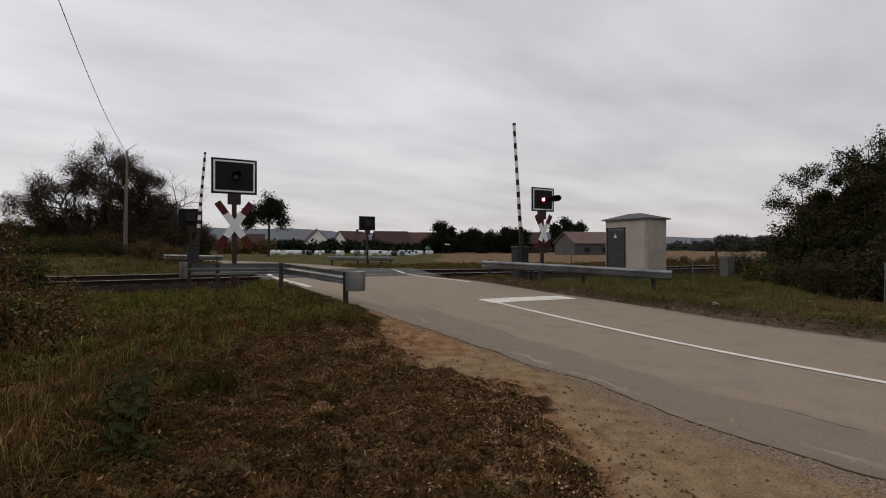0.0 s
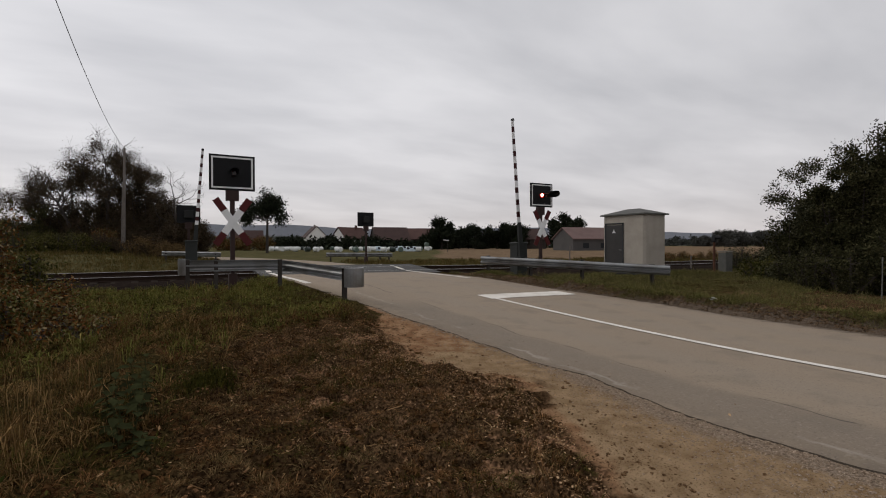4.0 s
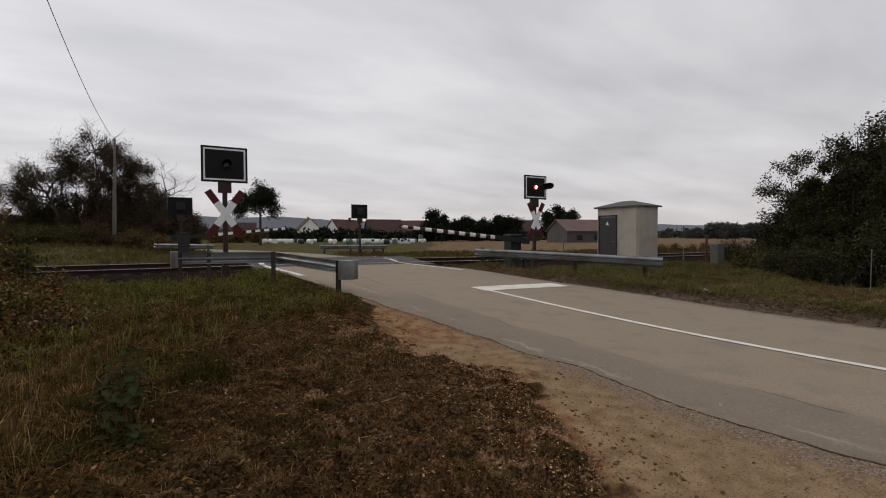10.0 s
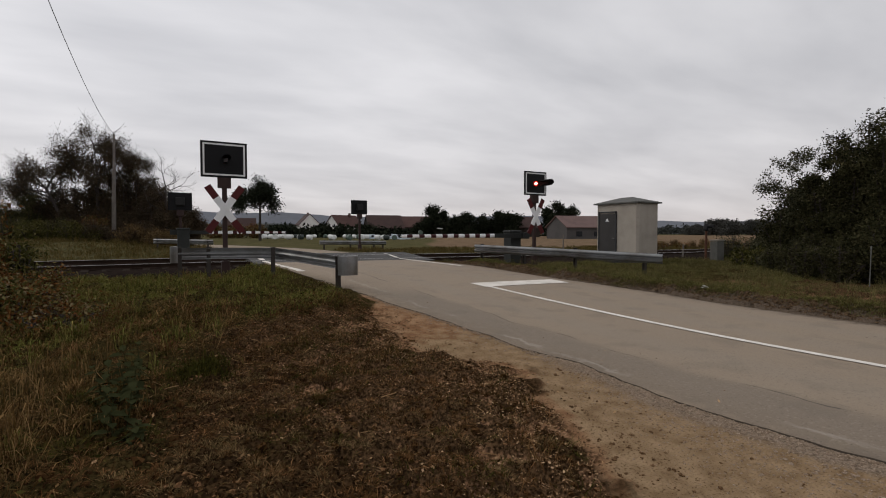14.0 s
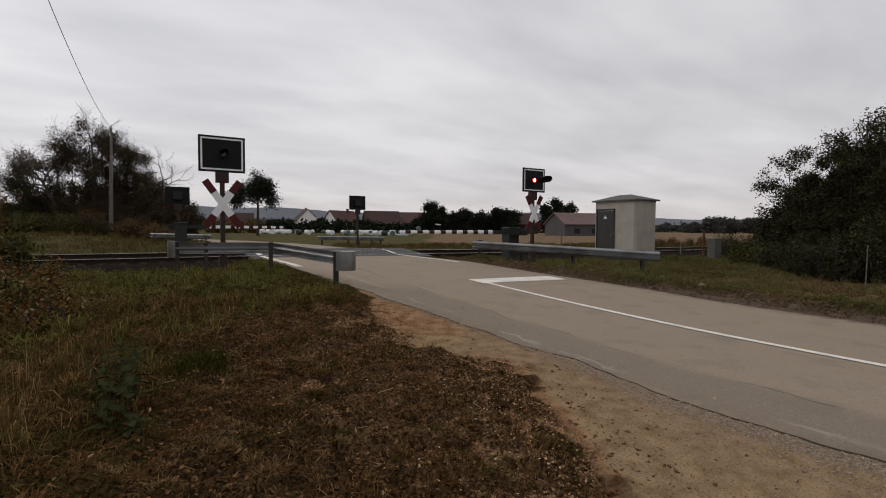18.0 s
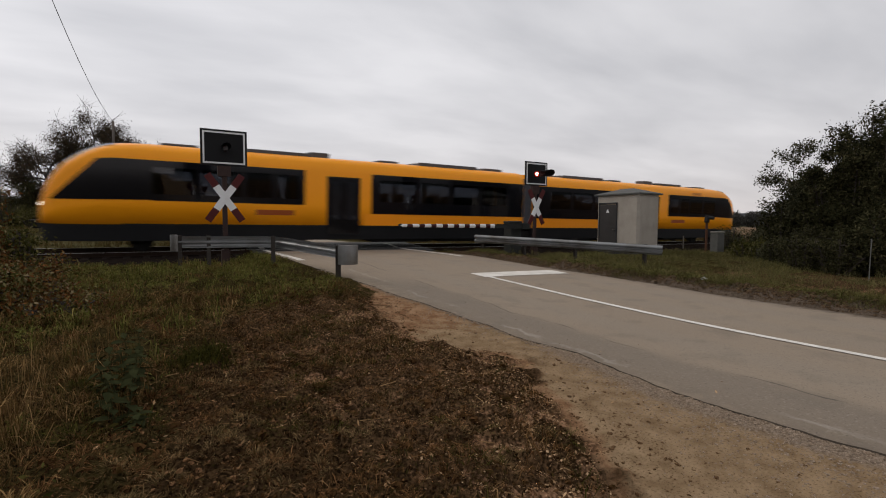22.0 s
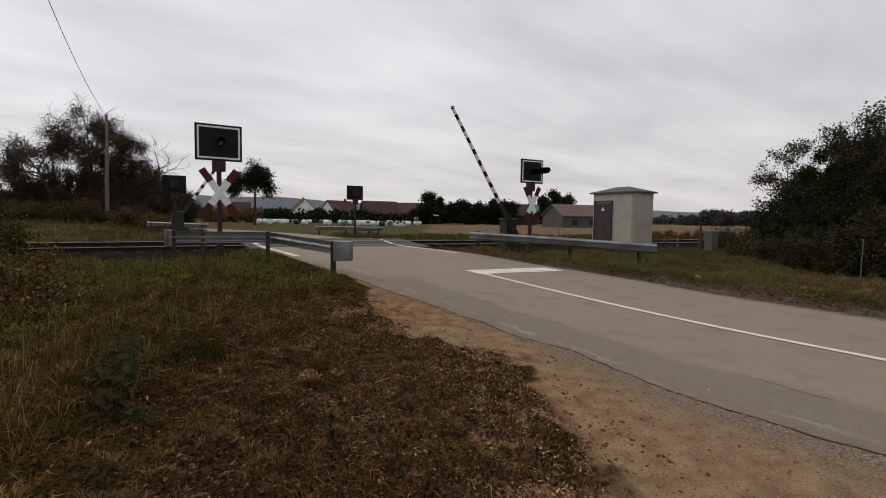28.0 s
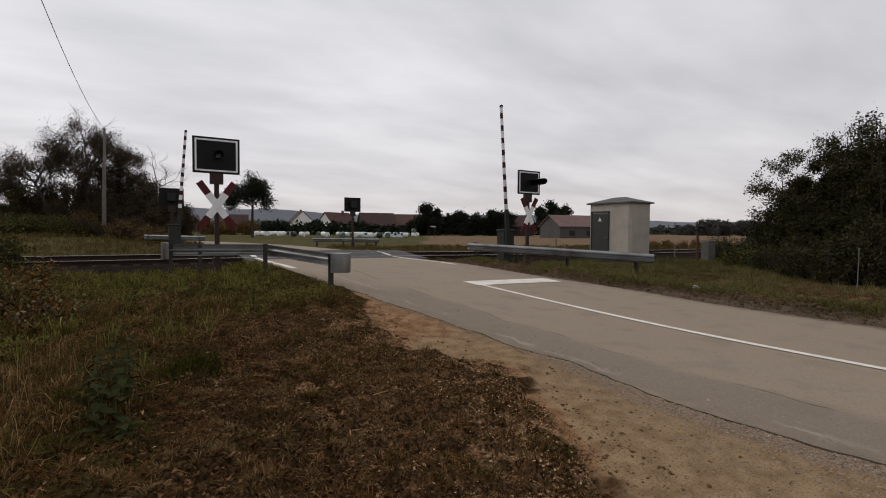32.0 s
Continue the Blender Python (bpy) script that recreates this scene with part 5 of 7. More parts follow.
    # shrubs close to the filmer, at the edge of the rough grass
    for i, (u, d, h, r, mat, n, size, lab) in enumerate([
            (-0.965, 8.6, 1.85, 0.6, RUSSET, 9500, 0.036, "russet bramble bush with pale leaf undersides at the grass edge"),
            (-0.87, 10.2, 1.05, 0.7, BRAMBLE, 9500, 0.036, "green bramble bush in rough grass"),
            (-0.92, 7.3, 0.62, 0.85, RUSSET, 8000, 0.032, "low russet bramble tangle in rough grass"),
            (-0.865, 6.9, 0.55, 0.8, RUSSET, 9500, 0.032, "low dark red bramble tangle in rough grass"),
            (-0.845, 8.6, 0.62, 0.9, RUSSET, 9500, 0.033, "spreading russet bramble tangle in rough grass"),
            (-0.815, 6.6, 0.36, 0.6, RUSSET, 6000, 0.028, "low dark red bramble tangle creeping into rough grass"),
            (-0.765, 7.3, 0.30, 0.5, RUSSET, 4500, 0.028, "low dark red bramble tangle creeping into rough grass"),
            (-1.0, 6.4, 0.8, 0.8, BRAMBLE, 8000, 0.033, "low green bramble tangle in rough grass")]):
        x, y = cam_xy(u, d)
        thicket("bramble_bush", 70 + i, [(x, y, h, r), (x - 0.5, y + 0.25, h * 0.9, r * 0.8)], lab, mat, n, size, "bush", leaf_spread=0.12, stems=12, twig=TWIG)
    x, y = cam_xy(-1.0, 8.2)
    tree("sapling", 75, x, y, 2.5, 1.0, "slender sapling with sparse leaves above the brambles", GREEN, 170, 0.05, 0.02, 0.4, "tree", 0.12, 3, 3, TWIG)
    for i, (u, d) in enumerate(((-0.43, 120), (-0.40, 122), (-0.37, 125), (-0.455, 118))):
        x, y = cam_xy(u, d)
        thicket("russet_shrub", 80 + i, [(x, y, 3.6, 2.6)], "russet autumn shrub at the edge of the meadow", RUSSET, 2600, 0.2, "bush", leaf_spread=0.5, stems=8, group="russet shrubs")
    # right-hand hedge of tall shrubs by the verge
    right = [(0.795, 20.0, 4.4, 1.3), (0.90, 18.4, 6.3, 1.45), (0.98, 16.8, 6.4, 1.7), (0.75, 23, 2.0, 1.0), (1.06, 16.4, 6.1, 2.1), (1.17, 15.6, 5.8, 2.2), (0.99, 14.4, 2.4, 1.4)]
    for i, (u, d, h, r) in enumerate(right):
        x, y = cam_xy(u, d)
        thicket("hedge_shrub", 40 + i, [(x, y, h, r), (x + 0.9, y + 0.5, h * 0.9, r * 0.8), (x - 0.3, y + 0.9, h * 0.7, r * 0.8)],
                "tall dense dark green shrub beside the road verge" if u > 0.76 else "dusty grey-green shrub in front of the dark hedge", DEEP if u > 0.76 else DUSTY, 36000, 0.052, "bush", leaf_spread=0.14, stems=13, clump=0.34, group="shrubs by the verge")
    for i, (u, d, h, w) in enumerate(((0.755, 20.5, 5.2, 2.4), (0.865, 18.6, 5.6, 2.0), (0.945, 17.2, 5.4, 2.6))):
        x, y = cam_xy(u, d)
        tree("young_tree", 90 + i, x, y, h, w, "slender young tree with sparse leaves among the shrubs", DUSTY if i == 0 else DEEP, 9000 if i == 0 else 14000, 0.05, 0.06, 0.2, "tree", 0.13, 4, 3, BARK, group="young trees by the verge", clump=0.45)
    for i, (u, d, h, w) in enumerate(((0.592, 255, 7.6, 9), (0.612, 262, 8.2, 11), (0.628, 258, 7.2, 8), (0.668, 262, 7.4, 9), (0.692, 262, 8.0, 10), (0.545, 300, 5.5, 9))):
        x, y = cam_xy(u, d)
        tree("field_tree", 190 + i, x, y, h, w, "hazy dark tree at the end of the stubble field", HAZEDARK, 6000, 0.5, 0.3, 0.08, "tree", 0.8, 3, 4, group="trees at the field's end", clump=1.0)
    # single trees on the meadow
    x, y = cam_xy(-0.363, 82)
    tree("lime_tree", 51, x, y, 10.2, 7.6, "round-crowned tree standing alone in the meadow", FARLEAF, 10000, 0.18, 0.26, 0.52, "tree", 0.55, 3, 4)
    x, y = cam_xy(0.262, 150)
    tree("oak_tree", 52, x, y, 10.8, 10.0, "broad-crowned tree behind the barn", FARLEAF, 9000, 0.34, 0.4, 0.25, "tree", 0.6, 3, 4)
    for i, (u, d, h, w) in enumerate([(0.0, 150, 9.2, 7.5), (0.07, 160, 7.6, 10.5), (0.036, 165, 5.8, 8), (0.145, 158, 8.0, 7), (0.115, 165, 6.5, 9), (0.155, 170, 7, 8), (-0.232, 175, 3.4, 5), (-0.145, 170, 3.6, 5), (-0.31, 190, 4.5, 8), (-0.02, 158, 4.5, 6)]):
        x, y = cam_xy(u, d)
        tree("garden_tree", 60 + i, x, y, h, w, "dark leafy tree at the edge of the farm", FARLEAF, 9000, 0.32, 0.35, 0.12, "tree", 0.62, 3, 4, group="trees by the farm")


planted()


# ---- telegraph pole ----
def telegraph_pole():
    x, y = cam_xy(-0.661, 36)
    base = gz(x, y)
    p = thing("telegraph_pole", pose(x, y, base), "weathered wooden telegraph pole with a small crossarm", "pole")
    top = 8.88 - base
    part("shaft", rod(bmesh.new(), (0.0, 0, -0.5), (0.1, 0, top), 0.105, 0.08, 12), WOOD, p)
    part("stay_shaft", rod(bmesh.new(), (-0.14, 0.3, -0.4), (0.0, 0.05, top - 2.6), 0.085, 0.07, 12), WOOD, p)
    part("crossarm", box(bmesh.new(), (0.95, 0.10, 0.09), (0.1, 0, top - 0.45), (0, 4, -29.5), bevel=0.01), WOOD, p)
    for dx in (-0.38, 0.0, 0.42):
        part("insulator", rod(bmesh.new(), (0.1 + dx * 0.87, -dx * 0.5, top - 0.40), (0.1 + dx * 0.87, -dx * 0.5, top - 0.22), 0.04, 0.03, 10), DARKGREY, p)
    a = Vector((x + 0.1, y, base + top))
    far = cam_xy(-0.80, 14)
    b = a + (Vector((far[0], far[1], 10.45)) - a) * 1.75
    bm = bmesh.new()
    pts = []
    for i in range(41):
        t = i / 40
        q = a.lerp(b, t)
        q.z -= 1.7 * 4 * t * (1 - t)
        pts.append(q)
    tube(bm, pts, 0.012, 0.012, 5)
    tagged(part("overhead_cable", bm, BLACK), "single sagging black overhead cable", "cable")


telegraph_pole()


# ---- farm and village ----
PLASTER = material("white_house_plaster", (0.74, 0.72, 0.69), 0.85, 0.0, 0.08, 0.3, 10, 0.0)
TILE = material("red_brown_roof_tiles", (0.085, 0.045, 0.038), 0.8, 0.0, 0.2, 0.5, 12, 0.2)
TILE_OLD = material("old_brown_roof_tiles", (0.060, 0.036, 0.032), 0.85, 0.0, 0.2, 0.5, 12, 0.2)
TILE_PALE = material("faded_red_roof_tiles", (0.16, 0.105, 0.095), 0.85, 0.0, 0.2, 0.5, 12, 0.2)
BOARDS = material("dark_barn_boards", (0.045, 0.035, 0.03), 0.9, 0.0, 0.25, 0.6, 14, 0.1)
BARNGREY = material("grey_barn_wall", (0.085, 0.08, 0.077), 0.9, 0.0, 0.2, 0.5, 12, 0.1)
PANEDARK = material("dark_house_window", (0.02, 0.022, 0.025), 0.15, 0.0, 0.1, 1, 10, 0.0)
WRAP = material("white_bale_wrap", (0.66, 0.67, 0.65), 0.45, 0.0, 0.1, 1.5, 20, 0.1)
WRAP_DARK = material("dark_bale_wrap", (0.03, 0.04, 0.035), 0.4, 0.0, 0.1, 1.5, 20, 0.1)
WRAP_GREEN = material("green_bale_wrap", (0.10, 0.135, 0.11), 0.45, 0.0, 0.1, 1.5, 20, 0.1)


def house(u, depth, turn, w, ln, wall_h, roof_h, label, wall_mat, roof_mat, windows=(), category="house", name="house"):
    """Gabled building: gable across w, ridge along ln. windows: (face, offset, height, width, tall)."""
    x, y = cam_xy(u, depth)
    h = thing(name, pose(x, y, gz(x, y) - 0.1, 0, 0, turn - 29.5), label, category)
    bm = bmesh.new()
    prism(bm, [(-w / 2, 0), (w / 2, 0), (w / 2, wall_h), (0, wall_h + roof_h * 0.97), (-w / 2, wall_h)], -ln / 2, ln / 2, 1)
    part("wall", bm, wall_mat, h)
    o, k = 0.45, roof_h / (w / 2)
    for s in (1, -1):
        bm = bmesh.new()
        prism(bm, [(s * (w / 2 + o), wall_h - o * k + 0.02), (0, wall_h + roof_h + 0.02), (0, wall_h + roof_h + 0.22), (s * (w / 2 + o), wall_h - o * k + 0.22)], -ln / 2 - 0.35, ln / 2 + 0.35, 1)
        part("roof", bm, roof_mat, h)
    for face, off, z, ww, hh in windows:
        if face == "gable":
            at, size = (off, -ln / 2 - 0.02, z), (ww, 0.12, hh)
        else:
            at, size = ((-w / 2 - 0.02) if face == "left" else (w / 2 + 0.02), off, z), (0.12, ww, hh)
        win = part("window", box(bmesh.new(), size, at), PANEDARK, h)
    if wall_mat is PLASTER:
        part("chimney", box(bmesh.new(), (0.7, 0.7, 1.6), (0.6, ln * 0.2, wall_h + roof_h + 0.2)), TILE, h)
    return h


def village():
    win = [("gable", -2.0, 1.6, 1.0, 1.2), ("gable", 2.0, 1.6, 1.0, 1.2), ("gable", -1.5, 4.3, 0.9, 1.2), ("gable", 1.5, 4.3, 0.9, 1.2), ("right", -2, 1.7, 1.1, 1.2), ("right", 2, 1.7, 1.1, 1.2)]
    house(-0.265, 215, 25, 9, 12, 5.2, 4.6, "white plastered house with a steep brown gable roof", PLASTER, TILE_OLD, win)
    house(-0.19, 190, -38, 8, 12, 4.4, 4.0, "white plastered farmhouse with a red tiled roof", PLASTER, TILE, win)
    house(-0.108, 185, -70, 11, 13, 3.6, 4.6, "brown barn with a large tiled roof", BOARDS, TILE_OLD, [("right", 0, 1.6, 3.0, 3.0)], "barn", "barn")
    house(-0.042, 192, -86, 11, 17, 4.0, 4.0, "long brown barn with a red tiled roof", BOARDS, TILE, [("right", -4, 1.6, 3.0, 3.0)], "barn", "barn")
    house(0.17, 175, -85, 10, 14, 3.6, 3.6, "old farm shed with a brown tiled roof", BOARDS, TILE_OLD, [], "shed", "shed")
    house(0.30, 120, -72, 9, 13, 3.0, 2.6, "grey field barn with a red-brown tiled roof", BARNGREY, TILE_PALE, [("right", -3, 1.3, 1.6, 1.2), ("right", 2, 1.3, 1.6, 1.2)], "barn", "barn")
    house(-0.40, 230, -70, 9, 12, 4.4, 4.2, "far farmhouse with a brown roof", BARNGREY, TILE_OLD, win)
    rng = np.random.default_rng(9)
    # wrapped silage bales in loose rows
    bm = bmesh.new()
    bmesh.ops.create_cone(bm, cap_ends=True, segments=16, radius1=0.54, radius2=0.54, depth=1.15)
    bmesh.ops.bevel(bm, geom=[e for e in bm.edges if abs(e.verts[0].co.z - e.verts[1].co.z) < 0.01], offset=0.12, segments=2, affect="EDGES")
    first = part("silage_bale", bm, WRAP)
    me2 = first.data.copy()
    me2.materials[0] = WRAP_GREEN
    me3 = first.data.copy()
    me3.materials[0] = WRAP_DARK
    lab = "round silage bale in pale plastic wrap on the meadow"
    tagged(first, lab, "bale", "silage bales")
    x, y = cam_xy(-0.12, 100)
    first.matrix_basis = pose(x, y, gz(x, y) + 0.54, 90, 0, 30)
    for i in range(50):
        u = rng.choice([rng.uniform(-0.36, -0.27), rng.uniform(-0.27, -0.02), rng.uniform(-0.25, -0.03)])
        d = rng.uniform(98, 150)
        x, y = cam_xy(u, d)
        z = 0.54 if rng.random() < 0.95 else 1.58
        if z > 1:
            below = share("silage_bale", first.data, None, pose(x, y, gz(x, y) + 0.54, 90, 0, rng.uniform(0, 180)))
            tagged(below, lab, "bale", "silage bales")
        b = share("silage_bale", (first.data, me2, me3)[int(rng.choice([0, 0, 0, 0, 1, 2]))], None, pose(x, y, gz(x, y) + z, 90, 0, rng.uniform(0, 180)))
        tagged(b, lab, "bale", "silage bales")

    # silage clamps under pale sheeting held down by old tyres
    SHEET = material("pale_blue_sheeting", (0.40, 0.46, 0.50), 0.5, 0.0, 0.15, 0.8, 12, 0.2)
    TYRE = material("old_tyre_rubber", (0.012, 0.012, 0.013), 0.8, 0.0, 0.2, 3, 30, 0.1)
    for u, d, ln, turn in ((-0.135, 118, 5.0, 4), (-0.088, 121, 4.2, -6), (-0.06, 112, 3.2, 10)):
        x, y = cam_xy(u, d)
        clamp = thing("silage_clamp", pose(x, y, gz(x, y), 0, 0, turn - 29.5), "silage heap under pale bluish sheeting with dark tyres on the meadow", "silage heap", "silage heaps")
        bm = bmesh.new()
        sections = []
        for k in range(9):
            f = k / 8
            hh = 1.15 * math.sin(math.pi * (0.12 + 0.76 * f)) ** 0.5 + 0.08 * noise.noise((u * 90, k * 1.7, 0))
            sections.append([bm.verts.new((ln * (f - 0.5), 1.6 * math.cos(a), max(0.0, hh * math.sin(a)))) for a in [math.pi * q / 8 for q in range(9)]])
        for p, q in zip(sections, sections[1:]):
            for k in range(8):
                bm.faces.new((p[k], p[k + 1], q[k + 1], q[k]))
        bm.faces.new(sections[0])
        bm.faces.new(sections[-1])
        bmesh.ops.recalc_face_normals(bm, faces=bm.faces[:])
        part("sheet", bm, SHEET, clamp, "pale bluish plastic sheeting")
        for k in range(4):
            part("tyre", rod(bmesh.new(), (0, 0, 0), (0, 0.05, 0.2), 0.34, 0.34, 12), TYRE, clamp).matrix_basis = pose(ln * (k / 4 - 0.38), -1.2 + 0.3 * (k % 2), 0.62 + 0.2 * (k % 2), 45, 0, 0)


village()


# ---- distance ----
def distance():
    # the far hills' pale blue is distance haze put into their colour
    HILL = material("haze_tinted_far_hills", (0.13, 0.138, 0.158), 0.95, 0.0, 0.2, 0.004, 0.05, 0.0)
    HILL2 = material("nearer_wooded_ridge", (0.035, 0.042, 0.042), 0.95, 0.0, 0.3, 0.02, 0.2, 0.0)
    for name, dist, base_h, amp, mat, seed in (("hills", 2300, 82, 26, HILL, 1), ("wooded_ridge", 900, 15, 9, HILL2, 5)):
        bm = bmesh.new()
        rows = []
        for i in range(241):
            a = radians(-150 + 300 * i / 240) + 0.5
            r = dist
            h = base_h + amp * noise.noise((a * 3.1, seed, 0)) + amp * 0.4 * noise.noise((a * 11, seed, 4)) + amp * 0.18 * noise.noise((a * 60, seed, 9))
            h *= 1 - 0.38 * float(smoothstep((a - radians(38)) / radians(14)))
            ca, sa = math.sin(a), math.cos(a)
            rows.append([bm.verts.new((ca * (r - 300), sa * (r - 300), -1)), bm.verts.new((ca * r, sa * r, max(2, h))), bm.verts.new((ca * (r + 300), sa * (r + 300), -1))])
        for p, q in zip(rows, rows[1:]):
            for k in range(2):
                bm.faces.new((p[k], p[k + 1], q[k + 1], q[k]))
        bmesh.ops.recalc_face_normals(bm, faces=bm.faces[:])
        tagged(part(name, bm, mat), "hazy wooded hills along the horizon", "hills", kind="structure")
    # rows of far trees at the field's end
    rng = np.random.default_rng(12)
    cs, hazy = [], []
    for lo, hi, d, h in ((0.42, 0.78, 420, 9), (-0.62, -0.28, 330, 7), (-0.32, 0.0, 260, 4.5), (-0.05, 0.22, 210, 5), (-0.33, -0.10, 168, 2.7), (-0.10, 0.0, 168, 1.6), (0.2, 0.8, 640, 9)):
        for u in np.arange(lo, hi, 5.0 / d):
            x, y = cam_xy(u + rng.normal(0, 0.003), d + rng.normal(0, 8))
            hh = h * rng.uniform(0.5, 1.15)
            for _ in range(9):
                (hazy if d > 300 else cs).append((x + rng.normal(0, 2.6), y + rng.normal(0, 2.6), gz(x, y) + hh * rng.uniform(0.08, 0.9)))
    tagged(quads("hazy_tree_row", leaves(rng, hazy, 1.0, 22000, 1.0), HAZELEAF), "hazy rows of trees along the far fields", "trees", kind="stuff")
    tagged(quads("far_tree_row", leaves(rng, cs, 1.0, 26000, 0.8), FARLEAF), "rows of far dark trees at the field's end", "trees", kind="stuff")


distance()


# ---- small things by the line ----
def mast_signal():
    x, y = 23.75, 14.2
    m = thing("trackside_mast", pose(x, y, gz(x, y)), "red-brown mast with a small black lamp head beside the track", "signal mast")
    part("post", rod(bmesh.new(), (0, 0, -0.2), (0, 0, 1.5), 0.06, 0.055, 10), MAST_RED, m)
    part("lamp_head", box(bmesh.new(), (0.20, 0.20, 0.36), (0.02, 0, 1.68), (0, 14, 0), bevel=0.05), BLACK, m)
    part("visor", rod(bmesh.new(), (0, -0.1, 1.74), (0, -0.34, 1.72), 0.09, 0.08, 12), BLACK, m)


def cable_cabinet():
    x, y = 24.2, 13.9
    c = thing("cable_cabinet", pose(x, y, gz(x, y), 0, 0, -6), "grey concrete cable cabinet in the grass by the track", "cabinet")
    part("body", box(bmesh.new(), (0.50, 0.40, 1.1), (0, 0, 0.42), bevel=0.015), CONC_POST, c)
    part("lid", box(bmesh.new(), (0.56, 0.46, 0.07), (0, 0, 1.02), (0, 0, 0), bevel=0.02), CONC_PALE, c)
    part("door", box(bmesh.new(), (0.40, 0.02, 0.72), (0, -0.205, 0.48), bevel=0.006), CONC_POST, c)


def marker_posts():
    x, y = 17.28, 5.58
    p = thing("marker_post", pose(x, y, gz(x, y), 0, 2), "thin weathered white marker post beside the shrubs", "post")
    part("stake", box(bmesh.new(), (0.024, 0.022, 1.5), (0, 0, 0.5), bevel=0.006), CONC_POST, p)
    part("cap", box(bmesh.new(), (0.032, 0.03, 0.10), (0, 0, 1.21), bevel=0.006), CONC_POST, p)
    for u, d, h in ((0.267, 34, 1.25), (0.52, 33, 0.9)):
        x, y = cam_xy(u, d)
        q = thing("fence_stake", pose(x, y, gz(x, y)), "thin wooden stake at the field's edge", "post")
        part("stake", rod(bmesh.new(), (0, 0, -0.1), (0.01, 0, h), 0.045, 0.04, 8), WOOD, q)
    x, y = cam_xy(0.012, 95)
    q = thing("yard_lamp", pose(x, y, gz(x, y)), "yard lamp with a pale flat shade by the hedge", "lamp")
    part("pole", rod(bmesh.new(), (0, 0, 0), (0, 0, 2.3), 0.05, 0.04, 8), GALV_POST, q)
    part("shade", box(bmesh.new(), (1.0, 0.5, 0.16), (-0.3, 0, 2.35), (0, 6, 0), bevel=0.04), WHITE, q)
    # pale scrap of rubbish on the verge
    x, y = 11.5, 6.9
    bm = bmesh.new()
    box(bm, (0.24, 0.10, 0.010), (0, 0, 0), (8, 10, 20))
    box(bm, (0.14, 0.07, 0.010), (0.11, 0.04, 0.025), (-12, 24, -10))
    o = tagged(part("scrap", bm, WHITE), "crumpled pale scrap of plastic on the verge", "litter")
    o.matrix_basis = pose(x, y, gz(x, y) + 0.06)


mast_signal()
cable_cabinet()
marker_posts()


# ---- grasses and litter ----
def leaf_blade():
    """One broad leaf along +x, folded a little at its rib."""
    bm = bmesh.new()
    v = [bm.verts.new(p) for p in ((0, 0, 0), (0.3, 0.30, 0.05), (0.65, 0.24, 0.03), (1.0, 0, -0.12), (0.65, -0.24, 0.03), (0.3, -0.30, 0.05), (0.5, 0, 0.0))]
    for i in range(6):
        bm.faces.new((v[i], v[(i + 1) % 6], v[6]))
    me = bpy.data.meshes.new("leaf")
    bm.to_mesh(me)
    bm.free()
    me.materials.append(NETTLE)
    return me


def nettle(x, y, h, seed, me):
    rng = np.random.default_rng(seed)
    n = thing("leafy_weed", pose(x, y, float(top_z(x, y))), "broad-leaved green weed standing in rough grass", "plant", "leafy weeds")
    for k in range(2):
        a = rng.uniform(0, 6.28)
        top = Vector((math.cos(a) * 0.11, math.sin(a) * 0.11, h * rng.uniform(0.7, 1.0)))
        o = Vector((math.cos(a) * 0.04, math.sin(a) * 0.04, -0.02))
        bm = bmesh.new()
        tube(bm, [o, (o + top) / 2 + Vector((0.01, 0, 0)), top], 0.006, 0.003, 5)
        part("stem", bm, NETTLE, n)
        for j in range(6):
            f = 0.25 + 0.75 * j / 5
            c = o.lerp(top, f)
            for s in (0, 180):
                ln = 0.125 * (1.25 - 0.6 * f) * rng.uniform(0.8, 1.25)
                share("leaf", me, n, pose(*c, rng.uniform(-20, 20), rng.uniform(-10, 32), math.degrees(rng.uniform(0, 0.6)) + j * 88 + s) @ Matrix.Scale(ln, 4))


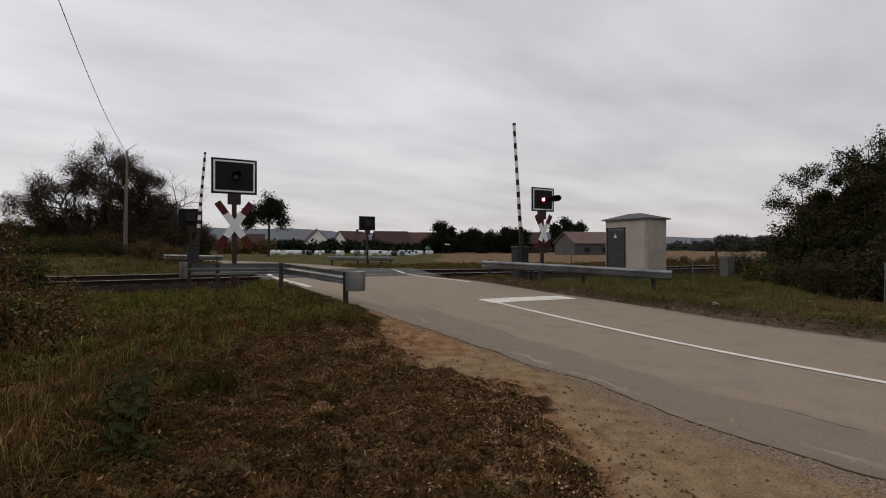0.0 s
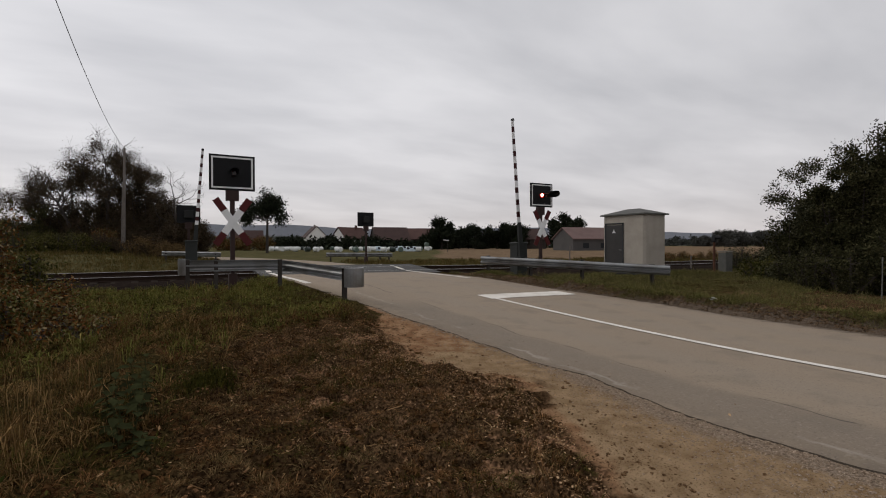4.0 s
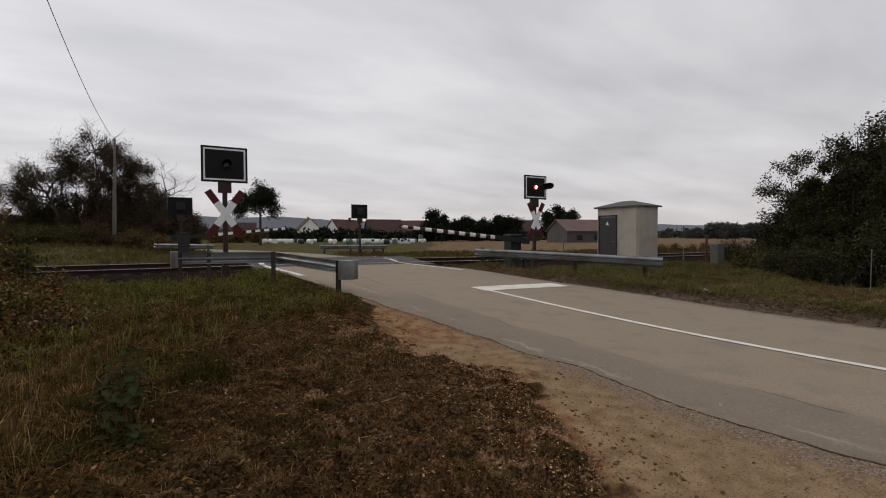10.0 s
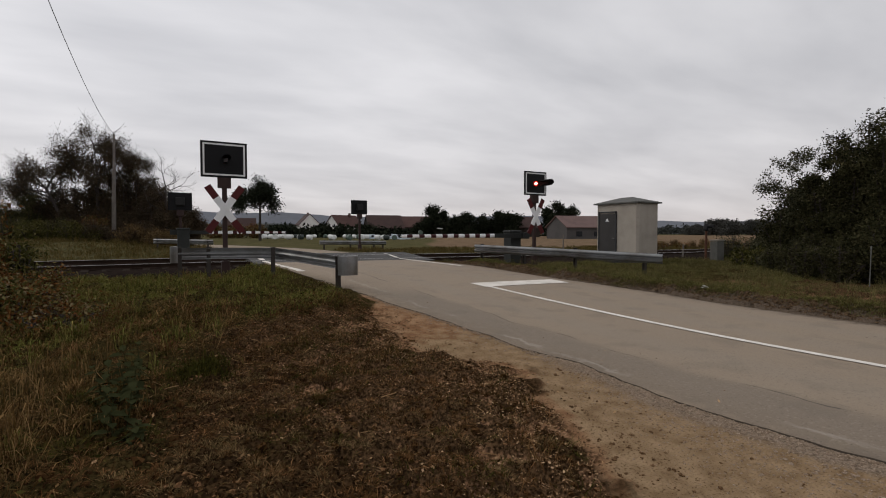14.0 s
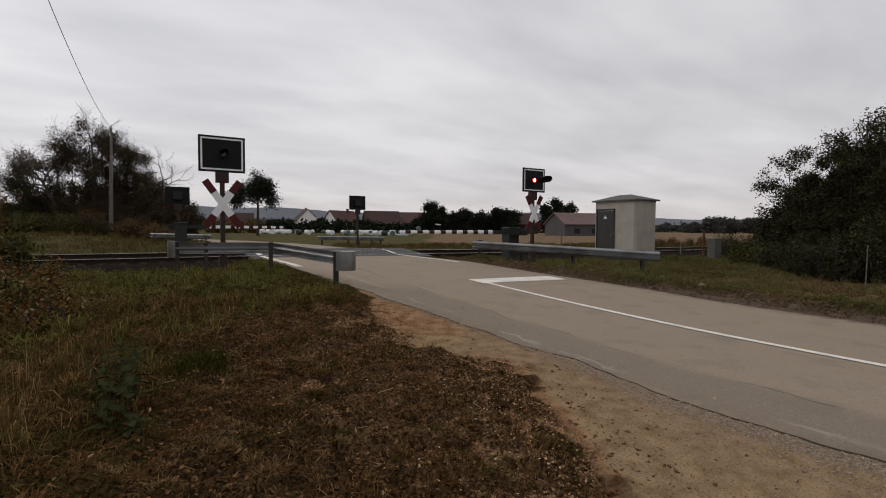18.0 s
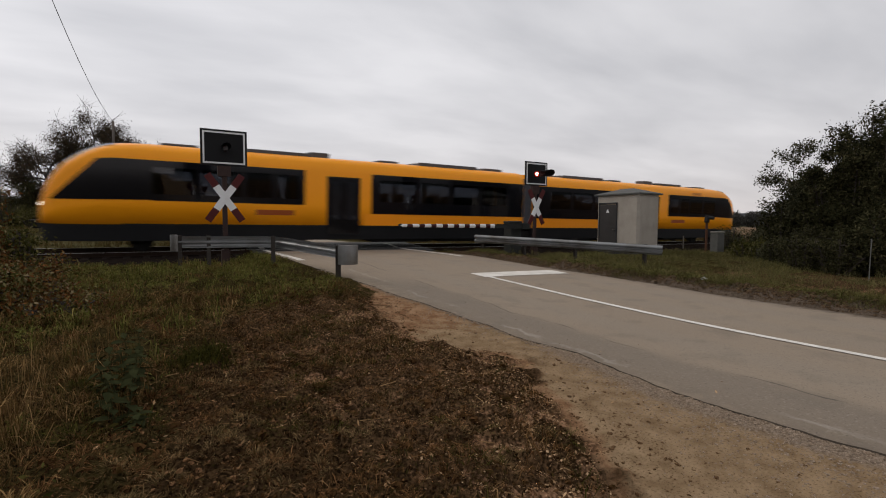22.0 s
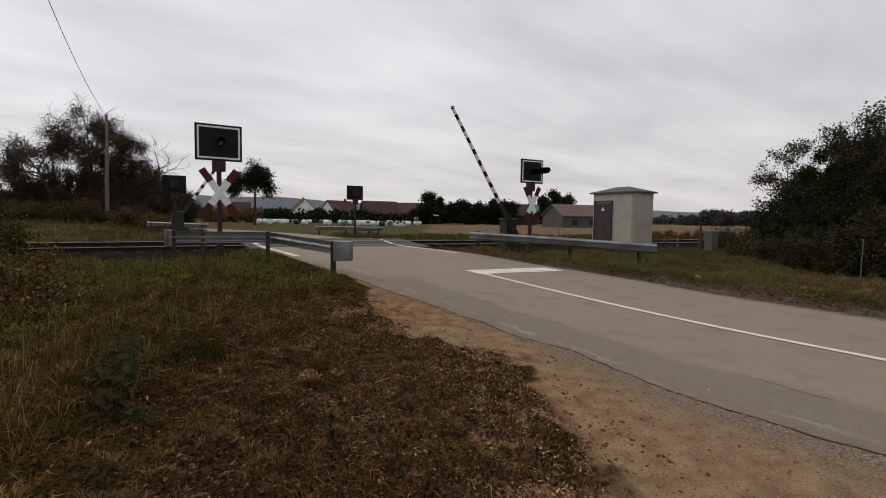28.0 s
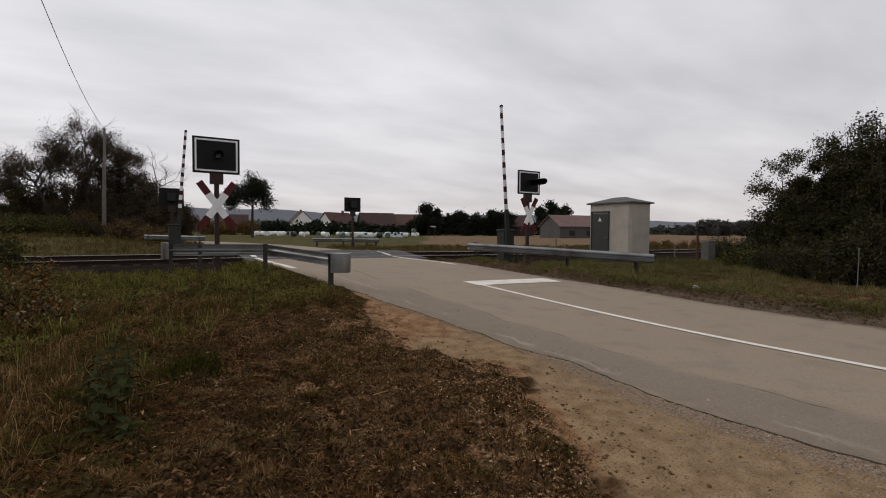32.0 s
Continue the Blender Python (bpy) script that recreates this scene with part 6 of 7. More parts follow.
def grasses():
    rng = np.random.default_rng(3)
    bare = ([0, 4, 5.4, 7.4, 8.6, 10.5, 14], [-1.1, -0.35, 0.1, 0.6, 2.7, 3.4, 3.1])

    def tufts(n, per, x0, x1, y0, y1, keep, size=0.05):
        """Roots of blades gathered in tufts; more of them close by."""
        y = y0 + (y1 - y0) * rng.power(1.0, n)
        c = np.c_[rng.uniform(x0, x1, n), y]
        c = c[keep(c[:, 0], c[:, 1])]
        return np.repeat(c, per, 0) + rng.normal(0, size, (len(c) * per, 2))

    def put(name, xy, height, width, mat, label, lean=0.5, rough=0.0):
        z = top_z(xy[:, 0], xy[:, 1]) - 0.03
        h = height * np.maximum(0.6, 1 + rough * (patchy(xy[:, 0], xy[:, 1], 1.6, 5) - 0.5) * 2) if rough else height
        tagged(quads(name, blades(rng, xy, z, h, width, lean), mat), label, "grass", kind="stuff")

    def lumps(x, y, s, lift, tall):
        """Small uneven rounded lumps lying on the soil; returns corners of triangles."""
        n = len(x)
        a = np.arange(6) * math.pi / 3
        ring = np.c_[np.cos(a), np.sin(a), np.zeros(6)]
        shape = np.concatenate([ring * (1, 1, 1) - (0, 0, 0.25), ring * (0.7, 0.7, 1) + (0, 0, 0.7 * tall), [(0, 0, tall)]])
        v = shape[None] * s[:, None, None] * rng.uniform(0.7, 1.3, (n, 13, 1)) * rng.uniform(0.65, 1.3, (n, 1, 3))
        t = rng.uniform(0, 6.28, n)
        c, sn = np.cos(t)[:, None], np.sin(t)[:, None]
        v = np.stack([v[..., 0] * c - v[..., 1] * sn, v[..., 0] * sn + v[..., 1] * c, v[..., 2]], -1)
        v = v + np.c_[x, y, top_z(x, y) + lift][:, None, :]
        faces = []
        for k in range(6):
            q = (k + 1) % 6
            faces += [k, q, 6 + q, k, 6 + q, 6 + k, 6 + k, 6 + q, 12]
        return v[:, faces].reshape(-1, 3)

    def left_of(x, y):
        return x < np.interp(y, *bare) + rng.normal(0, 0.22, len(x))

    def hollow(x, y):
        """Sparse growth in the dark hollows between tussocks."""
        return 0.15 + 0.85 * np.clip((patchy(x, y, 12.0, 6) * 0.7 + patchy(x, y, 3.0, 66) * 0.4 - 0.32) * 3.5, 0, 1)

    put("meadow_grass", tufts(22000, 11, -16, 3.5, 1.0, 18.7, lambda x, y: left_of(x, y) & (rng.random(len(x)) < np.clip((patchy(x, y, 1.5, 1) - 0.25) * 2.2 + 0.9 * smoothstep((y + 0.4 * x - 8.6) / 2.0), 0.10, 1.1) * hollow(x, y) * np.clip((y + 0.6 * x - 3.4) / 4.5, 0.05, 1))), 0.11, 0.0045, GRASS, "rough green autumn grass", 1.6, 0.85)
    put("dry_grass", tufts(12500, 10, -12, 2.5, 0.6, 16.0, lambda x, y: left_of(x, y) & (rng.random(len(x)) < 1.3 * np.clip((0.8 - patchy(x, y, 1.5, 1)) * 2, 0.15, 1) * (1 - 0.65 * smoothstep((y + 0.4 * x - 8.6) / 2.0)) * hollow(x, y) * np.clip(1.25 - (y + 0.8 * x - 1) / 13, 0.34, 1))), 0.14, 0.0034, DRYGRASS, "dry brown grass and weeds", 1.6, 0.8)
    put("tall_bents", tufts(2300, 9, -6.0, -0.5, 1.2, 6.6, lambda x, y: (x < -1.45 + 0.16 * y) & (rng.random(len(x)) < 0.25 + 1.1 * patchy(x, y, 1.5, 15))), 0.40, 0.0030, DRYGRASS, "tall pale dry grass stalks", 0.7)
    for name, mat, seed, high, tone in (("matted_dark_grass", MATDARK, 71, 0.06, "dark olive"), ("matted_brown_grass", MATTED, 72, 0.08, "brown"), ("matted_pale_grass", MATPALE, 73, 0.085, "straw-coloured"), ("matted_green_grass", MATGREEN, 74, 0.075, "dull green")):
        put(name, tufts(19000, 9, -7, 3.3, 0.9, 9.6, lambda x, y: (x < lookup(SAND_EDGE, y) - 0.2) & (x < 3.2) & (rng.random(len(x)) < np.where(left_of(x, y), 1.0, 0.03 + 0.34 * tussock(x, y)) * (np.clip((patchy(x, y, 5.5, seed) - 0.40) * 5, 0, 1) * np.clip((patchy(x, y, 1.3, seed + 10) - 0.2) * 3, 0.15, 1)))), high, 0.0038, mat, "matted short " + tone + " grass on rough soil", 2.0, 0.7)
    put("trodden_grass", tufts(6500, 9, -9, 1.2, -7.0, 1.4, lambda x, y: x < lookup(SAND_EDGE, y) - 0.3), 0.09, 0.0045, MATTED, "short trodden grass round the viewpoint", 1.8)
    put("rough_green_tufts", tufts(750, 18, -9, 2.4, 5.5, 17.5, lambda x, y: left_of(x, y) & (rng.random(len(x)) < 1.3 * patchy(x, y, 1.4, 81))), 0.27, 0.006, GRASS, "taller green tufts in the rough grass", 1.0)
    put("rough_dry_tufts", tufts(900, 16, -9, 2.0, 3.5, 15.5, lambda x, y: left_of(x, y) & (rng.random(len(x)) < 1.3 * patchy(x, y, 1.2, 83) * (1 - 0.85 * smoothstep((y + 0.4 * x - 8) / 2)))), 0.29, 0.0045, DRYGRASS, "taller dry tufts in the rough grass", 0.9)
    put("verge_tufts", tufts(420, 22, 11.0, 26, 3.0, 17.5, lambda x, y: (x > lookup(GRASS_FAR, y) + 0.25) & (rng.random(len(x)) < 1.3 * patchy(x, y, 1.1, 85))), 0.30, 0.004, VERGEGRASS, "taller dusty tufts on the verge", 0.9)
    put("verge_grass", tufts(11000, 10, 10.9, 28, 3.0, 18.7, lambda x, y: (x > lookup(GRASS_FAR, y) + rng.normal(0, 0.07, len(x))) & (rng.random(len(x)) < hollow(x, y))), 0.11, 0.0045, VERGEGRASS, "rough dusty grass on the road verge", 1.3, 0.7)
    put("verge_dry_grass", tufts(4200, 9, 10.8, 28, 3.0, 18.7, lambda x, y: (x > lookup(GRASS_FAR, y) + 0.1) & (rng.random(len(x)) < 1.2 * patchy(x, y, 0.8, 8))), 0.14, 0.004, VERGEGRASS, "yellowed grass on the road verge", 1.3, 0.7)
    fringe = np.repeat(rng.uniform(2.5, 17.0, 2600), 9)
    put("verge_fringe", np.c_[lookup(GRASS_FAR, fringe) + rng.normal(0.10, 0.16, len(fringe)) - 0.25 * (patchy(fringe, fringe, 2.2, 87) - 0.5), fringe + rng.normal(0, 0.05, len(fringe))], 0.085, 0.005, VERGEGREEN, "green grass overhanging the broken edge of the verge", 1.9, 0.8)
    put("verge_green_grass", tufts(7000, 10, 11.0, 22, 2.5, 17.5, lambda x, y: (x > lookup(GRASS_FAR, y)) & (rng.random(len(x)) < 1.5 * patchy(x, y, 1.3, 9) - 0.2)), 0.14, 0.0045, VERGEGREEN, "dull green grass on the road verge", 1.3, 0.7)
    put("bank_grass", tufts(7000, 9, -30, 3.0, 25.0, 43.0, lambda x, y: x < 3.0), 0.27, 0.010, BANKGRASS, "yellowed grass beyond the railway", 0.5, 0.5)
    put("far_verge_grass", tufts(4500, 8, 10.6, 46, 25.0, 34.0, lambda x, y: x > 10.6), 0.24, 0.012, BANKGRASS, "rough grass beyond the railway", 0.5, 0.5)
    put("mulch_grass", tufts(9000, 8, -1.2, 3.4, 1.0, 8.6, lambda x, y: ~left_of(x, y) & (x < lookup(SAND_EDGE, y) - 0.05) & (rng.random(len(x)) < 0.02 + 0.3 * tussock(x, y))), 0.055, 0.0036, MULCHGRASS, "sparse short grass among wood chips", 1.0)

    def mounds(name, mat, c, small, large, per, width, label):
        """Single tussocks: blades radiate from small mounds round each centre."""
        r = np.repeat(rng.uniform(small, large, len(c)), per)
        c = np.repeat(c, per, 0)
        k = len(c)
        a, q = rng.uniform(0, 6.283, k), np.sqrt(rng.random(k))
        out = np.c_[np.cos(a), np.sin(a)]
        xy = c + out * (q * r)[:, None]
        foot = np.c_[xy, top_z(xy[:, 0], xy[:, 1]) - 0.01 + 0.75 * r * (1 - q * q)]
        ln = r * rng.uniform(0.35, 0.9, k)
        wild = rng.normal(0, 0.45, (k, 2))
        tip = foot + np.c_[(out * (0.3 + q)[:, None] + wild) * ln[:, None], ln * rng.uniform(0.15, 0.9, k)]
        side = np.c_[-np.sin(a), np.cos(a), np.zeros(k)] * (width * rng.uniform(0.6, 1.3, k))[:, None]
        mid = foot * 0.45 + tip * 0.55 + np.c_[np.zeros((k, 2)), 0.22 * ln]
        tagged(quads(name, np.stack([foot, mid + side, tip, mid - side], 1), mat), label, "grass", kind="stuff")

    for name, mat, n, seed, tone in (("olive_tussocks", MATGREEN, 480, 221, "dark olive"), ("brown_tussocks", MATTED, 1700, 222, "brown"), ("grey_tussocks", TUSSOCK, 1000, 223, "grey-brown"), ("dark_tussocks", MATDARK, 560, 224, "dark")):
        c = np.c_[rng.uniform(-2.4, 3.4, n), 1.0 + 8.2 * rng.random(n)]
        edge = lookup(SAND_EDGE, c[:, 1]) - c[:, 0]
        c = c[(edge > 0.1) & ~left_of(c[:, 0] + 0.5, c[:, 1]) & (rng.random(n) < np.clip((0.30 + 0.30 * edge) if mat is not MATDARK else (edge - 0.9) * 0.8, 0.04, 1) * np.clip((patchy(c[:, 0], c[:, 1], 2.2, seed) - 0.2) * 2.2, 0.12, 1) * (1.5 - 1.2 * churn(c[:, 0], c[:, 1])))]
        mounds(name, mat, c, 0.035, 0.085, 70, 0.0019, "low " + tone + " tussocks of dead grass on bare soil")
    # larger tussocks in the rough grass, each of one kind
    for name, mat, n, seed, tone in (("green_grass_tussocks", GRASS, 1200, 231, "green"), ("dry_grass_tussocks", DRYGRASS, 1100, 232, "dry brown"), ("olive_grass_tussocks", MATGREEN, 1100, 233, "dark olive"), ("rusty_grass_tussocks", RUSTGRASS, 700, 234, "rusty red-brown")):
        c = np.c_[rng.uniform(-11, 2.6, n), 2.0 + 15.0 * rng.random(n) ** 1.2]
        grow = smoothstep((c[:, 1] + 0.4 * c[:, 0] - 7.5) / 2.5)
        likely = {GRASS: 0.25 + 0.75 * grow, MATGREEN: 0.75 + 0 * grow}.get(mat, 1 - 0.8 * grow)
        c = c[left_of(c[:, 0], c[:, 1]) & (rng.random(n) < likely * np.clip((patchy(c[:, 0], c[:, 1], 1.8, seed) - 0.25) * 2.4, 0.1, 1))]
        mounds(name, mat, c, 0.06, 0.15, 120, 0.0032, "rough " + tone + " tussocks in autumn grass")
    put("dark_tussock", np.c_[rng.normal(0.32, 0.13, 1500), rng.normal(5.5, 0.20, 1500)], 0.15, 0.006, MATGREEN, "dark green tussock at the edge of the bare soil", 0.9)
    put("loose_straw", tufts(5200, 4, -2.5, 3.3, 1.0, 8.8, lambda x, y: (x < lookup(SAND_EDGE, y) - 0.1) & (rng.random(len(x)) < 0.3 + patchy(x, y, 2.0, 91))), 0.028, 0.0032, STRAWBITS, "loose pale bits of straw on bare soil", 4.5)
    # low broad-leaved weeds between the blades
    n = 5200
    c = np.c_[rng.uniform(-12, 3.2, n), 1.0 + 17 * rng.random(n)]
    c = c[left_of(c[:, 0], c[:, 1]) & (rng.random(n) < 1.4 * patchy(c[:, 0], c[:, 1], 1.3, 41))]
    c3 = np.c_[c, top_z(c[:, 0], c[:, 1]) + 0.05]
    for name, mat, share_of, seed in (("green_weeds", WEED, 0.6, 51), ("brown_weeds", DEADWEED, 0.55, 52)):
        keep = c3[rng.random(len(c3)) < share_of + 0.5 * (patchy(c3[:, 0], c3[:, 1], 0.9, seed) - 0.5)]
        tagged(quads(name, leaves(rng, keep, (0.07, 0.07, 0.05), len(keep) * 9, 0.026, 0.5), mat), "low tangled weeds in rough grass", "weeds", kind="stuff")
    # clumps of moss and grass roots on the bare soil
    n = 2600
    x, y = rng.uniform(-1.4, 3.3, n), 1.0 + 7.4 * rng.random(n)
    ok = (x < lookup(SAND_EDGE, y) - 0.15) & (x > np.interp(y, *bare) - 0.2) & (rng.random(n) < 1.5 * patchy(x, y, 2.8, 61) ** 2)
    c3 = np.c_[x[ok], y[ok], top_z(x[ok], y[ok]) + 0.015]
    tagged(quads("moss_tufts", leaves(rng, c3, (0.05, 0.04, 0.016), len(c3) * 16, 0.014, 0.4), DEADWEED), "tufts of moss and dead roots on bare soil", "moss", kind="stuff")

    # chips and dead leaves on the bare soil
    n = 17000
    xy = np.c_[rng.uniform(-1.6, 3.5, n), 1.0 + 7.8 * rng.power(0.9, n)]
    ok = (xy[:, 0] < lookup(SAND_EDGE, xy[:, 1]) - 0.05 + rng.normal(0, 0.22, n) + 0.5 * (patchy(xy[:, 0], xy[:, 1], 3.0, 17) - 0.5)) & (xy[:, 0] > np.interp(xy[:, 1], *bare) - 0.25 + rng.normal(0, 0.2, n))
    ok &= rng.random(n) < (0.15 + 1.3 * patchy(xy[:, 0], xy[:, 1], 2.4, 23)) * (0.15 + 1.5 * churn(xy[:, 0], xy[:, 1]))
    xy = xy[ok]
    n = len(xy)
    c = np.c_[xy, top_z(xy[:, 0], xy[:, 1]) + rng.uniform(0.0, 0.035, n)]
    a = rng.normal(0, 1, (n, 3)) * (1, 1, 0.45)
    a /= np.linalg.norm(a, axis=1, keepdims=True)
    b = np.cross(a, rng.normal(0, 0.45, (n, 3)) + (0, 0, 1))
    b /= np.linalg.norm(b, axis=1, keepdims=True)
    s = np.minimum(rng.gamma(1.5, 0.0055, (n, 1)) + 0.003, 0.026)
    r = rng.uniform(0.18, 0.6, (n, 1))
    tagged(quads("wood_chips", np.stack([c - a * s, c + b * s * r, c + a * s, c - b * s * r], 1), LITTER), "scattered wood chips and dead leaves on bare soil", "litter", kind="stuff")
    # pale splinters along the sandy edge
    n = 15000
    y = 1.0 + 6.2 * rng.random(n)
    x = lookup(SAND_EDGE, y) - 0.06 - rng.gamma(1.3, 0.46, n)
    ok = rng.random(n) < (0.15 + 1.2 * patchy(x, y, 2.2, 97)) * (0.25 + 1.2 * churn(x, y))
    x, y = x[ok], y[ok]
    n = len(x)
    c = np.c_[x, y, top_z(x, y) + rng.uniform(0.005, 0.035, n)]
    a = rng.normal(0, 1, (n, 3)) * (1, 1, 0.4)
    a /= np.linalg.norm(a, axis=1, keepdims=True)
    b = np.cross(a, rng.normal(0, 0.4, (n, 3)) + (0, 0, 1))
    b /= np.linalg.norm(b, axis=1, keepdims=True)
    s = np.minimum(rng.gamma(1.4, 0.0040, (n, 1)) + 0.0025, 0.014)
    r = rng.uniform(0.3, 0.8, (n, 1))
    tagged(quads("pale_splinters", np.stack([c - a * s, c + b * s * r, c + a * s, c - b * s * r], 1), SPLINTER), "pale wood splinters scattered on dark soil", "litter", kind="stuff")
    # clods of soil
    n = 6500
    y = 1.0 + 7.6 * rng.random(n)
    x = rng.uniform(-1.4, 3.4, n)
    ok = (x < lookup(SAND_EDGE, y) - 0.1 + 0.5 * (patchy(x, y, 3.0, 17) - 0.5)) & (x > np.interp(y, *bare) - 0.3) & (rng.random(n) < 2.2 * (0.1 + 1.2 * patchy(x, y, 3.1, 31)) * (1.1 - churn(x, y)))
    x, y = x[ok], y[ok]
    n = len(x)
    s = np.minimum(rng.gamma(1.4, 0.0085, n) + 0.004, 0.045)
    tagged(quads("soil_clods", lumps(x, y, s, 0.004, 0.55), CLOD, 3), "small dark clods of soil", "soil", kind="stuff")
    # matted lumps of earth and dead grass, dark and pale
    n = 8200
    y = 1.0 + 7.9 * rng.random(n)
    x = rng.uniform(-1.6, 3.5, n)
    ok = (x < lookup(SAND_EDGE, y) - 0.1 + 0.3 * (patchy(x, y, 3.0, 17) - 0.5)) & (x > np.interp(y, *bare) - 0.3 + rng.normal(0, 0.2, n))
    x, y = x[ok], y[ok]
    s = np.minimum(rng.gamma(1.6, 0.005, len(x)) + 0.004, 0.022)
    pale = churn(x, y) + rng.normal(0, 0.12, len(x)) > 0.5
    tagged(quads("dark_earth_lumps", lumps(x[~pale], y[~pale], s[~pale], 0.002, 0.5), LUMP, 3), "dark lumps of earth matted with dead grass", "soil", kind="stuff")
    tagged(quads("pale_earth_lumps", lumps(x[pale], y[pale], s[pale], 0.002, 0.5), LUMP_DRY, 3), "dry pale-brown lumps of earth", "soil", kind="stuff")
    # broken soil edge along the road's far side
    n = 6500
    y = rng.uniform(2.0, 17.0, n)
    lo, hi = lookup(ROAD_FAR, y), lookup(GRASS_FAR, y)
    x = lo + 0.02 + (hi + 0.08 - lo) * rng.beta(1.8, 1.1, n)
    s = np.minimum(rng.gamma(1.4, 0.012, n) + 0.005, 0.06) * (0.5 + 0.6 * (x - lo) / (hi - lo))
    tagged(quads("verge_clods", lumps(x, y, s, 0.006, 0.5), VERGESOIL, 3), "broken dark soil along the road's edge", "soil", kind="stuff")
    # dead leaves and crumbs of soil blown onto the road's edges
    n = 260
    y = rng.uniform(2.0, 18.0, n)
    right = rng.random(n) < 0.55
    x = np.where(right, lookup(ROAD_FAR, y) - 0.03 - rng.gamma(1.0, 0.35, n), lookup(ROAD_NEAR, y) + 0.1 + rng.gamma(1.0, 0.5, n))
    c = np.array([(px, py, road_z(px, py) + 0.008) for px, py in zip(x, y)])
    a = rng.normal(0, 1, (n, 3)) * (1, 1, 0.2)
    a /= np.linalg.norm(a, axis=1, keepdims=True)
    b = np.cross(a, (0, 0, 1.0))
    s = np.minimum(rng.gamma(1.6, 0.006, (n, 1)) + 0.005, 0.025)
    tagged(quads("road_leaves", np.stack([c - a * s, c + b * s * 0.5, c + a * s, c - b * s * 0.5], 1), LITTER), "dead leaves and crumbs of soil on the road", "litter", kind="stuff")

    # crumbs and clods of soil on the sand, thicker towards the soil's broken lip
    n = 3600
    y = rng.uniform(1.0, 9.8, n)
    lo, hi = lookup(SAND_EDGE, y), lookup(ROAD_NEAR, y)
    x = lo - 0.12 + (hi - lo) * rng.beta(0.8, 2.2, n)
    ok = rng.random(n) < 0.2 + 1.1 * patchy(x, y, 3.3, 131)
    x, y = x[ok], y[ok]
    s = np.minimum(rng.gamma(1.1, 0.0045, len(x)) + 0.002, 0.022)
    tagged(quads("sand_clods", lumps(x, y, s, 0.0, 0.55), SANDCLOD, 3), "crumbs and clods of brown soil on the sandy shoulder", "soil", kind="stuff")
    # thin dead twigs lying on the soil
    tw = []
    for k in range(170):
        y = 1.6 + 6.2 * rng.random()
        x = rng.uniform(np.interp(y, *bare) - 0.2, float(lookup(SAND_EDGE, y)) - 0.1)
        a = rng.normal(-0.5, 0.6)
        ln = min(0.03 + rng.gamma(1.3, 0.04), 0.24)
        p0 = np.array([x, y, float(top_z(x, y)) + 0.02])
        d = np.array([math.cos(a), math.sin(a), 0.0])
        p1 = p0 + d * ln
        p1[2] = float(top_z(p1[0], p1[1])) + rng.uniform(0.012, 0.035)
        w = np.array([-d[1], d[0], 0]) * rng.uniform(0.0015, 0.0035)
        up = np.array([0, 0, 0.006])
        tw += [p0 - w, p1 - w * 0.6, p1 + up, p0 + up, p0 + w, p1 + w * 0.6, p1 + up, p0 + up]
    tagged(quads("loose_twigs", tw, STRAWBITS), "thin pale dead twigs lying on the soil", "twigs", kind="stuff")
    # gravel on the sandy shoulder
    n = 24000
    y = rng.uniform(1.0, 10.5, n)
    lo, hi = lookup(SAND_EDGE, y), lookup(ROAD_NEAR, y)
    x = lo + (hi + 0.03 - lo) * np.clip(rng.beta(2.2, 0.75, n), 0, 1.0)
    ok = (y < 4.5) | (rng.random(n) < 0.22)
    x, y, lo, hi = x[ok], y[ok], lo[ok], hi[ok]
    n = len(x)
    by_road = np.clip((x - lo) / np.maximum(hi - lo, 0.1), 0, 1) ** 2
    s = np.minimum(rng.gamma(1.3, 0.0036, n) + 0.002, 0.018) * (0.45 + 0.75 * by_road)
    tagged(quads("gravel", lumps(x, y, s, 0.0, 0.5), PEBBLE, 3), "small loose gravel on the sandy shoulder", "gravel", kind="stuff")

    # crumbs of sand and stone over the broken edge of the asphalt
    n = 900
    y = 4.4 + 8.0 * rng.random(n) ** 1.2
    x = lookup(ROAD_NEAR, y) + rng.normal(-0.01, 0.055, n) + 0.05 * (patchy(y, y, 1.5, 61) - 0.5)
    ok = rng.random(n) < 1.7 * patchy(x, y, 1.2, 62)
    s = np.minimum(rng.gamma(1.3, 0.006, n) + 0.003, 0.026)
    tagged(quads("edge_crumbs", lumps(x[ok], y[ok], s[ok], 0.006, 0.45), PEBBLE, 3), "pale crumbs of sand and stone along the road's broken edge", "gravel", kind="stuff")

    leaf_me = leaf_blade()
    for i, (u, d, h) in enumerate(((-0.665, 3.60, 0.50), (-0.655, 3.85, 0.56), (-0.64, 4.0, 0.45), (-0.685, 4.1, 0.52), (-0.62, 4.15, 0.45), (-0.66, 3.35, 0.22))):
        x, y = cam_xy(u, d)
        nettle(x, y, h, 200 + i, leaf_me)
    # a few stones lying on the soil
    for i, (u, d, r) in enumerate(((-0.243, 4.25, 0.045), (0.155, 3.95, 0.035), (-0.15, 5.1, 0.03), (0.05, 4.6, 0.025))):
        x, y = cam_xy(u, d)
        bm = bmesh.new()
        bmesh.ops.create_icosphere(bm, subdivisions=2, radius=r)
        rg = np.random.default_rng(300 + i)
        for v in bm.verts:
            v.co = Vector((v.co.x * 1.3, v.co.y, v.co.z * 0.6)) * rg.uniform(0.85, 1.15)
        st = tagged(part("stone", bm, CLOD), "brown rounded stone lying on bare soil", "stone", "loose stones")
